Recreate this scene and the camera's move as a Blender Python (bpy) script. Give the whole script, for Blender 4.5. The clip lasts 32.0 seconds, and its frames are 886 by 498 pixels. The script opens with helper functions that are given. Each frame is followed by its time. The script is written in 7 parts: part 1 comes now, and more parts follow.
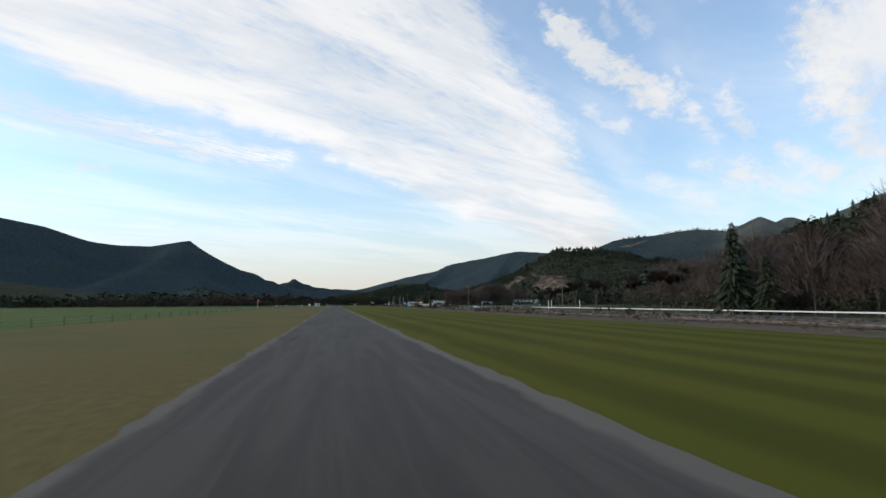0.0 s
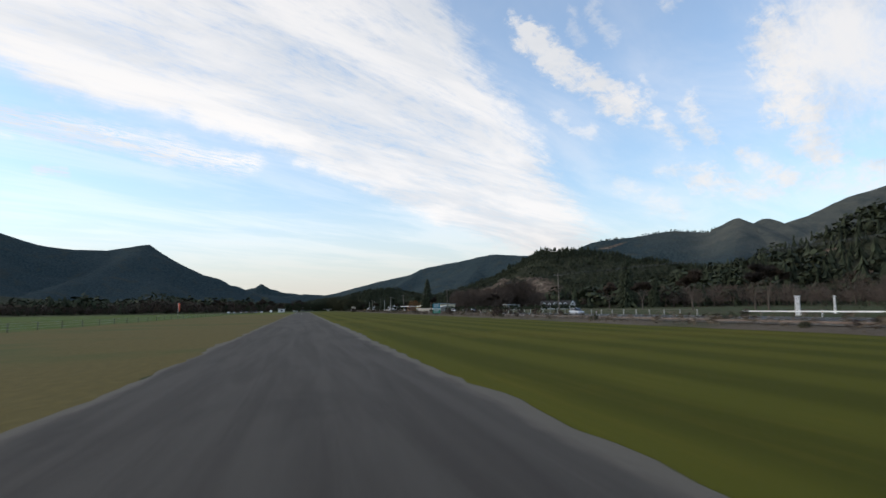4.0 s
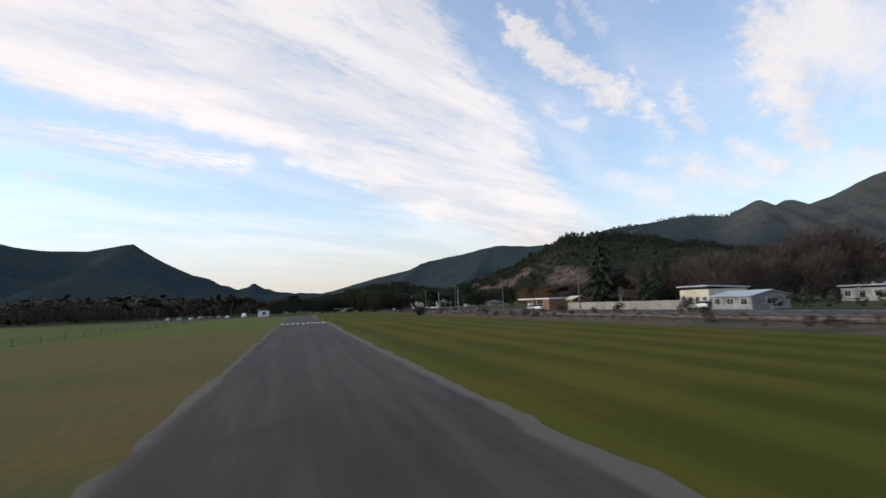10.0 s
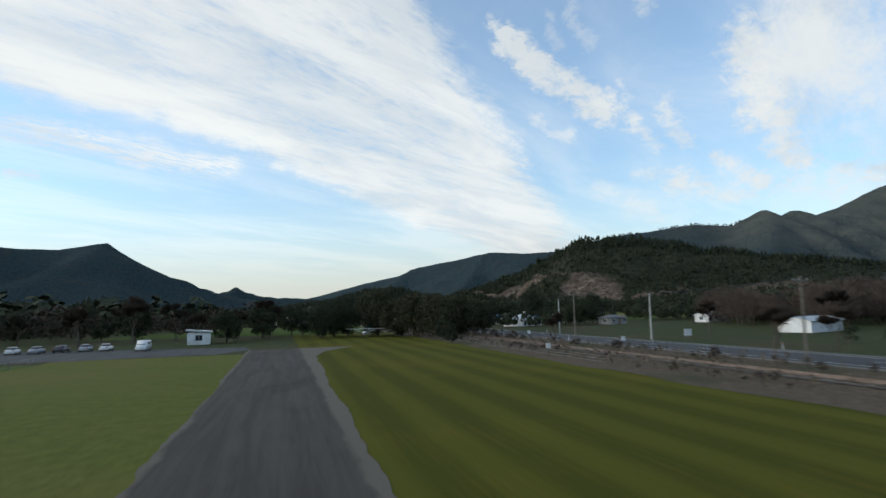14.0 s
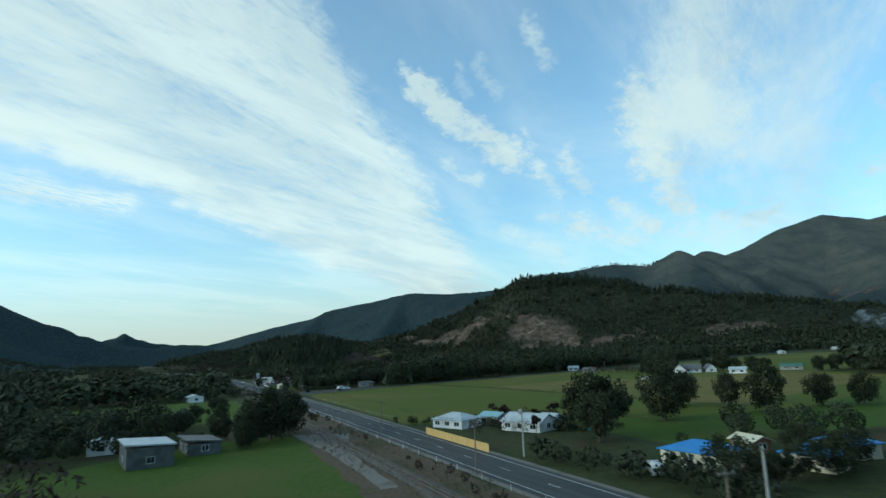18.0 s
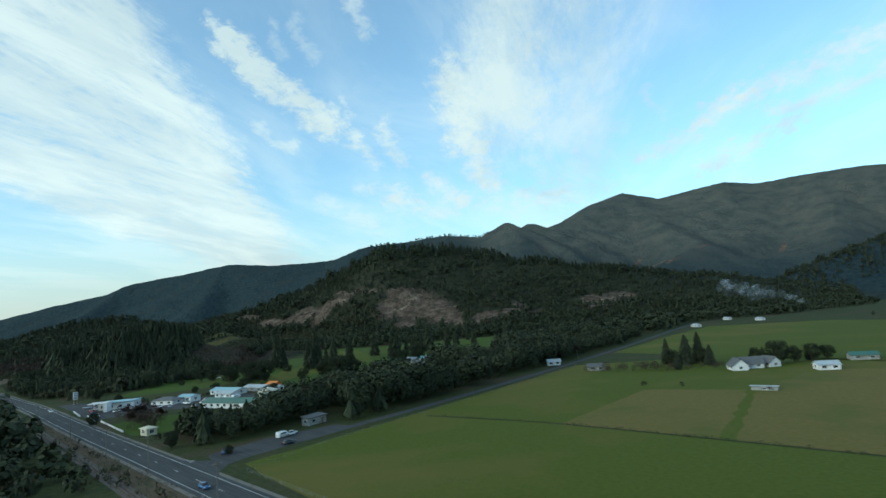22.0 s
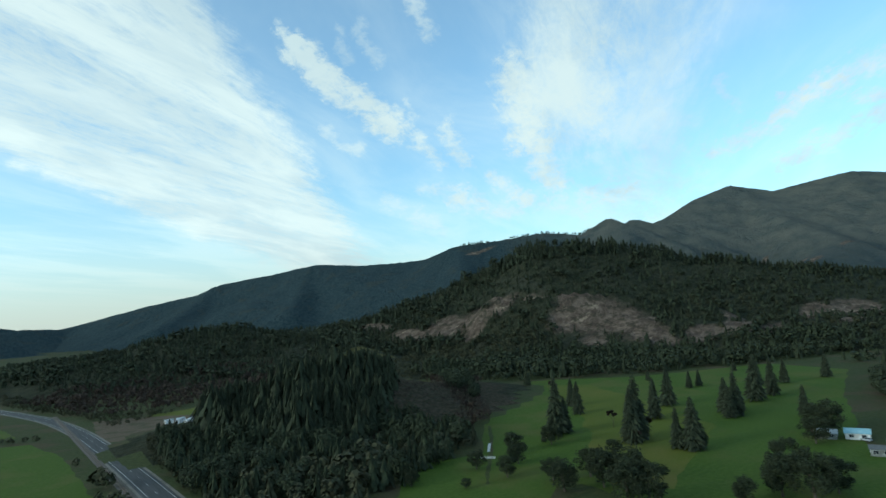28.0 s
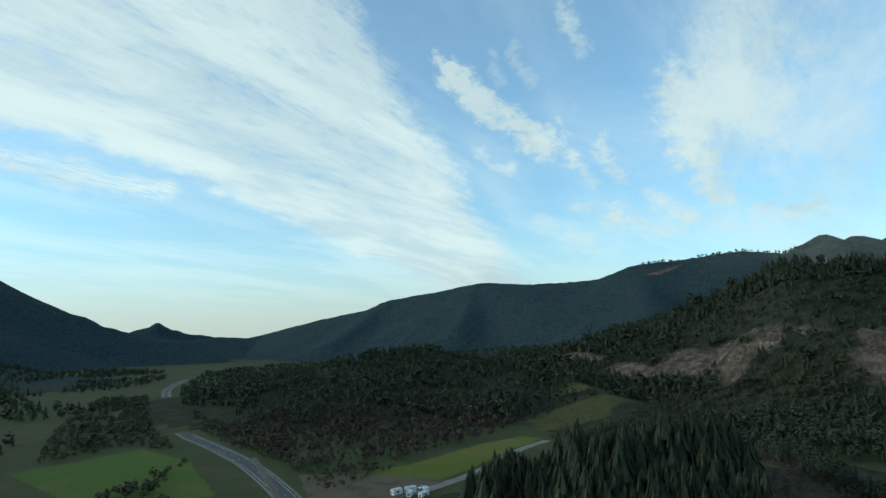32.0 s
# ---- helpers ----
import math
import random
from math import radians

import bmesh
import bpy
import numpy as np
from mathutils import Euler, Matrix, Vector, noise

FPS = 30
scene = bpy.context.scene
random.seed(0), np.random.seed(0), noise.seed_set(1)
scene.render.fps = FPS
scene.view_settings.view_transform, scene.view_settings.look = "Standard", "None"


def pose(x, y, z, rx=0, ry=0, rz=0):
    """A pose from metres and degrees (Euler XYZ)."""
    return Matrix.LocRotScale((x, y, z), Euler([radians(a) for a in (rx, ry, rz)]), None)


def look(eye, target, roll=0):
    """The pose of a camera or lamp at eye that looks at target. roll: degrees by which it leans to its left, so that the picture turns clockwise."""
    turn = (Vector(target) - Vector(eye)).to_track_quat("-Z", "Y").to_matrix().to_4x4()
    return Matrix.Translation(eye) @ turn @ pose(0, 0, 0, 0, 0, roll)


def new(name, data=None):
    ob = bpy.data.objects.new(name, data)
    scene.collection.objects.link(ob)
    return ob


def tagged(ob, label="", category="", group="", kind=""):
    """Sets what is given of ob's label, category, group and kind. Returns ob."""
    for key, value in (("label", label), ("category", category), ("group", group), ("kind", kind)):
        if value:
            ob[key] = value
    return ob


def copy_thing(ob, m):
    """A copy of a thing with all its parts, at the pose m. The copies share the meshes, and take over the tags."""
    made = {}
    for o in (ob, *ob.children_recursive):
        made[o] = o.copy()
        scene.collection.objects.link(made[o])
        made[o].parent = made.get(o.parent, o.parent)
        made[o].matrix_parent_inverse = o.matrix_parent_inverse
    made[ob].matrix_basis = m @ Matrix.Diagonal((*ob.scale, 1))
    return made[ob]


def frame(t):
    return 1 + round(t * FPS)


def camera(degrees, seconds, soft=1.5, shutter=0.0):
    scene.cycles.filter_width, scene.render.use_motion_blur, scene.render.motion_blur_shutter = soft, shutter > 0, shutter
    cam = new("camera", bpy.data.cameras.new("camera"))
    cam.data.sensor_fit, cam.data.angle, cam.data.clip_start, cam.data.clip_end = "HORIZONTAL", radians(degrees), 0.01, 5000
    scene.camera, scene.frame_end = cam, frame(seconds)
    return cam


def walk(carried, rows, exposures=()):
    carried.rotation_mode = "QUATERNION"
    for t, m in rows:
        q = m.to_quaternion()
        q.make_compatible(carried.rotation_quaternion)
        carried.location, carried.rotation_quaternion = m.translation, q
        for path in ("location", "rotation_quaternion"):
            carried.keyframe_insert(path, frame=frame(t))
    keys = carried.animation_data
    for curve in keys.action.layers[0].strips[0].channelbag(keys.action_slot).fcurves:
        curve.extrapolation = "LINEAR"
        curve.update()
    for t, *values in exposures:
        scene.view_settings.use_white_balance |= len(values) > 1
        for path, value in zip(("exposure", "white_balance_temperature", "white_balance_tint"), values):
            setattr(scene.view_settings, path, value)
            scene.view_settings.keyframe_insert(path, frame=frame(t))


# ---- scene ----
cam = camera(74.75, 32.0, soft=1.5, shutter=0.4)
PATH = [
    (0, pose(-0.63, 0.00, 2.24, 95.30, 0.42, -10.65)),
    (0.5, pose(-0.60, 12.91, 2.26, 95.25, 1.47, -11.15)),
    (1, pose(-0.53, 25.86, 2.26, 95.01, -1.51, -12.47)),
    (1.5, pose(-0.47, 38.91, 2.28, 95.06, -0.50, -13.37)),
    (2, pose(-0.37, 52.11, 2.24, 96.06, 1.54, -12.28)),
    (2.5, pose(-0.26, 65.55, 2.16, 95.60, -3.23, -13.28)),
    (3, pose(-0.10, 79.33, 2.05, 95.62, -1.73, -13.87)),
    (3.5, pose(0.07, 93.55, 1.97, 95.86, -0.06, -13.63)),
    (5.5, pose(0.49, 151.38, 1.86, 95.55, 2.02, -13.81)),
    (6, pose(-0.03, 166.28, 2.18, 95.43, 0.22, -14.28)),
    (6.5, pose(0.18, 182.19, 2.23, 95.44, 1.75, -14.07)),
    (7, pose(-0.31, 198.66, 2.17, 95.36, 0.59, -14.52)),
    (7.5, pose(-0.15, 215.30, 2.12, 96.17, 3.79, -14.64)),
    (8, pose(-0.63, 232.02, 2.31, 94.22, 0.62, -15.51)),
    (8.5, pose(-0.68, 248.92, 2.27, 94.96, 1.77, -15.09)),
    (9, pose(-0.62, 266.06, 2.34, 94.97, 3.92, -14.93)),
    (9.5, pose(-0.81, 283.31, 2.58, 94.98, 3.71, -14.49)),
    (10, pose(-0.84, 300.69, 2.79, 95.30, 2.37, -13.97)),
    (10.5, pose(-1.52, 317.77, 3.19, 95.53, 2.52, -14.05)),
    (11, pose(-1.15, 335.34, 3.50, 95.25, 3.37, -14.13)),
    (11.5, pose(-0.58, 353.51, 3.79, 95.09, 3.27, -14.12)),
    (12, pose(-0.20, 371.31, 4.04, 95.34, 2.41, -14.54)),
    (12.5, pose(-0.01, 388.74, 4.66, 95.71, 2.15, -14.93)),
    (13, pose(0.35, 406.10, 5.18, 95.70, 2.17, -15.26)),
    (13.5, pose(0.45, 423.00, 5.50, 95.71, 1.49, -15.60)),
    (14, pose(0.90, 440.70, 5.88, 96.01, 1.38, -15.46)),
    (14.5, pose(1.60, 457.40, 6.32, 96.94, 0.38, -15.12)),
    (16.5, pose(8.61, 529.75, 12.61, 99.70, 1.54, -16.51)),
    (17, pose(8.91, 548.95, 14.62, 100.05, 2.10, -17.89)),
    (17.5, pose(8.40, 567.87, 16.92, 100.33, 1.96, -20.13)),
    (18, pose(7.80, 586.27, 19.12, 99.78, 2.48, -24.12)),
    (18.5, pose(7.08, 604.45, 21.40, 98.96, 3.26, -27.28)),
    (19, pose(6.70, 622.42, 23.54, 97.75, 3.91, -32.73)),
    (19.5, pose(6.52, 640.30, 25.69, 96.46, 4.23, -38.11)),
    (20, pose(5.79, 659.11, 27.76, 95.85, 4.07, -41.54)),
    (20.5, pose(5.31, 677.46, 29.82, 95.75, 3.95, -42.27)),
    (21, pose(5.05, 695.78, 31.71, 95.87, 4.65, -42.47)),
    (21.5, pose(4.96, 714.27, 33.30, 95.94, 4.21, -42.32)),
    (22, pose(5.04, 733.05, 35.09, 95.86, 4.19, -42.10)),
    (22.5, pose(5.57, 751.81, 36.72, 94.93, 4.74, -42.30)),
    (23, pose(6.08, 770.75, 38.42, 94.83, 4.92, -42.29)),
    (23.5, pose(6.68, 789.69, 40.14, 95.07, 4.42, -41.64)),
    (24, pose(7.32, 808.23, 41.82, 96.03, 4.25, -40.08)),
    (24.5, pose(7.76, 826.30, 43.77, 96.57, 4.62, -38.96)),
    (25, pose(8.05, 844.04, 45.91, 96.82, 4.43, -38.85)),
    (25.5, pose(8.17, 861.10, 48.04, 97.12, 4.71, -38.50)),
    (27.5, pose(6.49, 928.72, 56.27, 96.84, 4.01, -37.04)),
    (28, pose(5.42, 946.16, 58.02, 96.27, 3.80, -35.81)),
    (28.5, pose(3.58, 963.56, 59.58, 94.01, 2.28, -36.59)),
    (29, pose(2.00, 980.68, 61.37, 93.53, 2.13, -37.00)),
    (29.5, pose(1.08, 997.79, 62.78, 93.83, 2.29, -34.46)),
    (30, pose(1.29, 1015.02, 64.07, 94.35, 4.31, -31.13)),
    (30.5, pose(1.61, 1032.33, 65.42, 94.21, 4.81, -29.49)),
    (31, pose(1.21, 1049.53, 66.77, 96.63, 3.12, -22.16)),
    (31.5, pose(1.48, 1066.65, 68.38, 98.99, 2.22, -20.25)),
    (32, pose(1.61, 1083.62, 70.36, 98.82, 1.38, -21.14)),
]
EXPOSURES = [(0, 1.25, 6500, 10), (3, 1.25, 6550, 11), (7, 1.25, 6650, 13), (10.5, 1.25, 6720, 15), (12.5, 1.22, 6620, 12), (13.5, 1.18, 6450, 8), (14.5, 1.17, 6250, 3), (16.5, 1.22, 5880, -8), (17.5, 1.16, 5700, -13), (18.5, 1.10, 5640, -14), (19.2, 1.12, 5700, -13), (20, 1.22, 5740, -12), (28.5, 1.22, 5750, -12), (30, 1.40, 5680, -10), (31, 1.46, 5680, -11), (31.5, 1.18, 5720, -12), (32, 1.08, 5740, -12)]
PLAN = 0.88                           # metres to one unit of the plan below
walk(cam, PATH, EXPOSURES)

# ---------------------------------------------------------------- sky, sun
SUN_AZ, SUN_EL = -78.0, 16.0          # degrees, from +y to the right; above the horizon


class Nodes:
    """A short way to write node trees."""

    def __init__(self, tree):
        self.t = tree

    def add(self, kind, *links, **sets):
        n = self.t.nodes.new(kind)
        for k, v in sets.items():
            if k == "op":
                n.operation = v
            elif k == "mode":
                n.blend_type = v
        for i, v in enumerate(links):
            if v is not None:
                self.put(n.inputs[i], v)
        return n

    def put(self, socket, v):
        if hasattr(v, "is_linked"):
            self.t.links.new(v, socket)
        else:
            socket.default_value = v

    def m(self, op, *a):
        return self.add("ShaderNodeMath", *a, op=op).outputs[0]

    def v(self, op, *a):
        n = self.add("ShaderNodeVectorMath", *a, op=op)
        return n.outputs[1] if op in ("LENGTH", "DISTANCE", "DOT_PRODUCT") else n.outputs[0]

    def step(self, x, a, b, lo=0.0, hi=1.0):
        n = self.t.nodes.new("ShaderNodeMapRange")
        n.interpolation_type = "SMOOTHSTEP"
        for k, val in zip((0, 1, 2, 3, 4), (x, a, b, lo, hi)):
            self.put(n.inputs[k], val)
        return n.outputs[0]

    def noise(self, vec, scale, detail=4.0, rough=0.55, warp=0.0):
        n = self.t.nodes.new("ShaderNodeTexNoise")
        self.put(n.inputs["Vector"], vec)
        n.inputs["Scale"].default_value, n.inputs["Detail"].default_value = scale, detail
        n.inputs["Roughness"].default_value, n.inputs["Distortion"].default_value = rough, warp
        return n.outputs[0]

    def mix(self, f, a, b):
        n = self.t.nodes.new("ShaderNodeMix")
        n.data_type = "RGBA"
        self.put(n.inputs[0], f)
        self.put(n.inputs[6], a if hasattr(a, "is_linked") else (*a, 1))
        self.put(n.inputs[7], b if hasattr(b, "is_linked") else (*b, 1))
        return n.outputs[2]

    def xyz(self, x, y, z):
        return self.add("ShaderNodeCombineXYZ", x, y, z).outputs[0]


def make_sky():
    w = bpy.data.worlds.new("sky")
    scene.world = w
    w.use_nodes = True
    n = Nodes(w.node_tree)
    bg = w.node_tree.nodes["Background"]
    sky = n.add("ShaderNodeTexSky")
    sky.sky_type, sky.sun_disc = "NISHITA", False
    sky.sun_elevation, sky.sun_rotation = radians(SUN_EL), radians(SUN_AZ)
    sky.air_density, sky.dust_density, sky.ozone_density = 1.0, 0.3, 2.5
    d = n.add("ShaderNodeTexCoord").outputs["Generated"]
    s = n.add("ShaderNodeSeparateXYZ", d).outputs
    az = n.m("MULTIPLY", n.m("ARCTAN2", s[0], s[1]), 57.2958)
    el = n.m("MULTIPLY", n.m("ARCSINE", s[2]), 57.2958)
    # the cloud sheet seen in perspective, its grain drawn out along the wind
    up = n.m("ADD", n.m("MAXIMUM", s[2], 0.0), 0.07)
    u, v = n.m("DIVIDE", s[0], up), n.m("DIVIDE", s[1], up)
    along = n.m("ADD", n.m("MULTIPLY", u, 0.80), n.m("MULTIPLY", v, 0.60))
    across = n.m("SUBTRACT", n.m("MULTIPLY", u, 0.60), n.m("MULTIPLY", v, 0.80))
    sheet = n.xyz(n.m("MULTIPLY", along, 0.42), n.m("MULTIPLY", across, 1.25), 0.0)
    fibre = n.xyz(n.m("MULTIPLY", along, 0.75), n.m("MULTIPLY", across, 2.6), 3.0)
    soft = n.noise(sheet, 1.5, 6.0, 0.6, 0.5)
    fine = n.noise(fibre, 3.0, 12.0, 0.70, 1.3)
    thread = n.noise(n.xyz(n.m("MULTIPLY", along, 0.9), n.m("MULTIPLY", across, 3.4), 11.0), 6.0, 12.0, 0.72, 1.6)
    mottle = n.noise(n.xyz(n.m("MULTIPLY", az, 0.10), n.m("MULTIPLY", el, 0.17), 5.0), 2.2, 12.0, 0.68, 0.9)
    ae = n.xyz(n.m("MULTIPLY", az, 0.19), n.m("MULTIPLY", el, 0.27), 1.0)
    w1 = n.m("SUBTRACT", n.noise(ae, 1.6, 5.0, 0.62), 0.5)
    w2 = n.m("SUBTRACT", n.noise(n.v("ADD", ae, (31.0, 17.0, 5.0)), 1.6, 5.0, 0.62), 0.5)
    a = n.m("ADD", az, n.m("MULTIPLY", w1, 3.6))
    e = n.m("ADD", el, n.m("MULTIPLY", w2, 2.6))

    def bar(a0, e0, a1, e1, wide, edge=1.0):
        """Cover of a drawn-out cloud from one direction to another, 1 on its line, 0 at its rim."""
        da, de = a1 - a0, e1 - e0
        k = 1.0 / (da * da + de * de)
        pa, pe = n.m("SUBTRACT", a, a0), n.m("SUBTRACT", e, e0)
        t = n.m("ADD", n.m("MULTIPLY", pa, da * k), n.m("MULTIPLY", pe, de * k))
        t = n.add("ShaderNodeClamp", t).outputs[0]
        qa, qe = n.m("SUBTRACT", pa, n.m("MULTIPLY", t, da)), n.m("SUBTRACT", pe, n.m("MULTIPLY", t, de))
        r = n.m("SQRT", n.m("ADD", n.m("MULTIPLY", qa, qa), n.m("MULTIPLY", qe, qe)))
        return n.step(r, wide, wide * (1 - edge), 0.0, 1.0)

    def times(*xs):
        r = xs[0]
        for x in xs[1:]:
            r = n.m("MULTIPLY", r, x)
        return r

    def over(x, y):
        """Two covers laid over one another."""
        return n.m("SUBTRACT", n.m("ADD", x, y), n.m("MULTIPLY", x, y))

    def ragged(cover, grain, low, high, top=1.0):
        """A cover whose rim is broken up by the grain."""
        g = n.m("MULTIPLY", n.m("SUBTRACT", grain, 0.53), 4.2)
        return n.m("MULTIPLY", n.step(n.m("ADD", cover, n.m("MULTIPLY", g, n.step(cover, 0.0, 0.25))), low, high), top)

    bits = n.noise(n.xyz(n.m("MULTIPLY", az, 0.36), n.m("MULTIPLY", el, 0.62), 2.0), 2.0, 5.0, 0.62, 0.4)
    # the broad bank: its lower rim falls to the right, its right rim leans inward with height
    rim = n.m("SUBTRACT", 13.9, n.m("MULTIPLY", a, 0.41))
    rim = n.m("ADD", rim, n.m("MULTIPLY", n.step(a, -3.0, -26.0), -5.0))
    above = n.m("SUBTRACT", e, rim)
    inside = n.m("SUBTRACT", n.m("SUBTRACT", 35.0, n.m("MULTIPLY", e, 0.62)), a)
    bank = times(n.step(above, -1.2, 2.0), n.step(inside, -1.0, 5.5))
    core = times(n.step(above, -1.0, 1.4), n.step(above, 6.5, 1.2), n.step(inside, 0.0, 9.0))
    grain = n.m("ADD", n.m("ADD", n.m("MULTIPLY", fine, 0.34), n.m("MULTIPLY", soft, 0.32)), n.m("ADD", n.m("MULTIPLY", thread, 0.22), n.m("MULTIPLY", mottle, 0.22)))
    tangle = n.m("ADD", n.m("MULTIPLY", bits, 0.5), n.m("ADD", n.m("MULTIPLY", thread, 0.3), n.m("MULTIPLY", mottle, 0.3)))
    rough = n.m("MULTIPLY", n.m("SUBTRACT", grain, 0.54), 3.8)
    cover = times(n.step(n.m("ADD", bank, n.m("MULTIPLY", rough, n.step(bank, 0.0, 0.3))), 0.20, 1.15, 0.0, 0.93), n.step(bank, 0.0, 0.2))
    cover = over(cover, times(core, n.step(grain, 0.40, 0.66, 0.25, 1.0)))
    cover = over(cover, times(bar(-44, 17.6, -5, 13.6, 1.7), n.step(thread, 0.36, 0.60, 0.05, 1.0)))
    cover = over(cover, times(bar(-34, 15.0, -12, 14.0, 1.0), n.step(fine, 0.40, 0.62, 0.0, 0.8)))
    cover = over(cover, times(bar(-22, 11.8, -19.9, 11.9, 0.7), n.step(thread, 0.34, 0.60, 0.1, 0.8)))
    # the long bright feather, thin at its head, and the wisps round it
    cover = over(cover, ragged(bar(22.4, 25.4, 32.2, 18.4, 2.5), tangle, 0.05, 1.25))
    cover = over(cover, ragged(bar(21.4, 26.9, 25.0, 23.2, 1.7), tangle, 0.15, 1.2))
    for q in ((34.8, 30.5, 36.0, 26.6, 2.0, 0.65), (29.4, 27.4, 31.0, 24.4, 1.6, 0.45), (27.2, 27.0, 28.0, 24.6, 1.2, 0.4), (33.7, 20.8, 34.0, 19.3, 0.7, 0.5), (25.0, 18.3, 28.4, 16.2, 1.3, 0.6),
              (34.3, 17.0, 36.6, 14.6, 1.7, 0.9), (37.2, 18.0, 39.0, 15.0, 1.9, 0.85), (34.2, 12.4, 38.6, 11.6, 1.3, 0.6), (38.2, 11.2, 43.4, 9.0, 1.9, 0.8), (41.6, 13.0, 44.4, 10.6, 1.6, 0.8), (30.5, 11.5, 36.0, 8.4, 1.8, 0.5),
              (50.6, 10.2, 55.0, 10.6, 1.9, 0.85), (44.6, 10.4, 50.0, 9.0, 1.6, 0.6), (63.4, 18.8, 64.2, 16.0, 1.1, 0.5)):
        cover = over(cover, ragged(bar(*q[:5]), tangle, 0.30, 1.6, q[5]))
    # the torn mass beyond it, brightest along its near rim
    cover = over(cover, ragged(bar(54, 35, 48.5, 19.5, 8.6), grain, 0.0, 1.5, 0.90))
    cover = over(cover, ragged(bar(44.6, 22.6, 45.6, 16.6, 3.4), tangle, 0.1, 1.4, 0.95))
    cover = over(cover, ragged(bar(45.6, 17.0, 47.6, 11.6, 2.8), tangle, 0.2, 1.5, 0.9))
    cover = over(cover, ragged(bar(59, 27, 56, 10, 8.6), grain, 0.15, 1.6, 0.65))
    for q in ((62.6, 12.8, 72, 16.6, 1.9), (70, 16.2, 84, 19.0, 2.2), (66.6, 14.8, 69.4, 16.4, 1.0), (67, 10.4, 76, 14.0, 1.5), (74, 14.6, 84, 16.0, 1.6)):
        cover = over(cover, ragged(bar(*q), tangle, 0.30, 1.6, 0.8))
    # thin veils everywhere else, and the milky air over the horizon
    cover = over(cover, n.step(soft, 0.34, 0.80, 0.16, 0.44))
    cover = over(cover, times(n.step(el, 13.0, 0.0), n.step(az, 62.0, 15.0, 0.15, 0.80)))
    glow = times(n.step(az, 60.0, -5.0, 0.0, 1.0), n.step(el, 32.0, 6.0, 0.25, 1.0))
    white = n.mix(n.step(el, 9.0, 0.5), n.mix(n.step(soft, 0.36, 0.62), (0.74, 0.78, 0.83), (0.95, 0.95, 0.95)), (0.63, 0.61, 0.60))
    bright = n.v("SCALE", white, None)
    n.put(bright.node.inputs["Scale"], n.m("ADD", 0.39, n.m("MULTIPLY", glow, 0.06)))
    thin = n.v("MULTIPLY", sky.outputs[0], (SKY_K[0], SKY_K[1], SKY_K[2]))
    blue = n.v("SCALE", thin, None)
    n.put(blue.node.inputs["Scale"], n.step(el, 0.0, 22.0, 0.80, 1.0))
    n.put(bg.inputs[0], n.mix(cover, blue, bright))
    bg.inputs[1].default_value = 1.0


SKY_K = (0.116, 0.117, 0.115)
make_sky()
sun = new("sun", bpy.data.lights.new("sun", "SUN"))
sun.data.energy, sun.data.angle, sun.data.color = 0.7, radians(14), (1.0, 0.93, 0.84)
sun.matrix_world = look((0, 0, 300), (-math.sin(radians(SUN_AZ)) * 100, -math.cos(radians(SUN_AZ)) * 100, 300 - math.tan(radians(SUN_EL)) * 100))


# ---------------------------------------------------------------- materials
def plan_position(n):
    return n.v("MULTIPLY", n.add("ShaderNodeNewGeometry").outputs["Position"], (1 / PLAN, 1 / PLAN, 1 / PLAN))


def material(name, c0, c1, rough=0.8, scale=1.0, bump=0.0, c2=None, big=0.05, metal=0.0, vary=0.0, island=0.0, fleck=None, spec=None):
    """Two tones broken by grain and by larger stains, with a fine relief; scale in features per metre."""
    m = bpy.data.materials.new(name)
    m.use_nodes = True
    n = Nodes(m.node_tree)
    p = m.node_tree.nodes["Principled BSDF"]
    pos = plan_position(n) if not vary else n.add("ShaderNodeTexCoord").outputs["Object"]
    g = n.noise(pos, scale, 6.0, 0.65)
    col = n.mix(n.step(g, 0.32, 0.68), c0, c1)
    if c2:
        col = n.mix(n.step(n.noise(pos, big, 5.0, 0.6, 0.4), 0.48, 0.68), col, c2)
    if fleck:
        col = n.mix(n.step(n.noise(pos, scale * 7.0, 2.0), 0.62, 0.72), col, fleck)
    k = None
    if vary:
        k = n.m("ADD", 1.0 - vary, n.m("MULTIPLY", n.add("ShaderNodeObjectInfo").outputs["Random"], 2 * vary))
    if island:
        k = n.m("ADD", 1.0 - island, n.m("MULTIPLY", n.add("ShaderNodeNewGeometry").outputs["Random Per Island"], 2 * island))
    if k is not None:
        sc = n.v("SCALE", col, None)
        n.put(sc.node.inputs["Scale"], k)
        col = sc
    n.put(p.inputs["Base Color"], col)
    p.inputs["Roughness"].default_value, p.inputs["Metallic"].default_value = rough, metal
    if spec is not None:
        p.inputs["Specular IOR Level"].default_value = spec
    if bump:
        b = n.add("ShaderNodeBump")
        b.inputs["Strength"].default_value, b.inputs["Distance"].default_value = bump, 0.6 / scale
        n.put(b.inputs["Height"], g)
        n.put(p.inputs["Normal"], b.outputs[0])
    return m


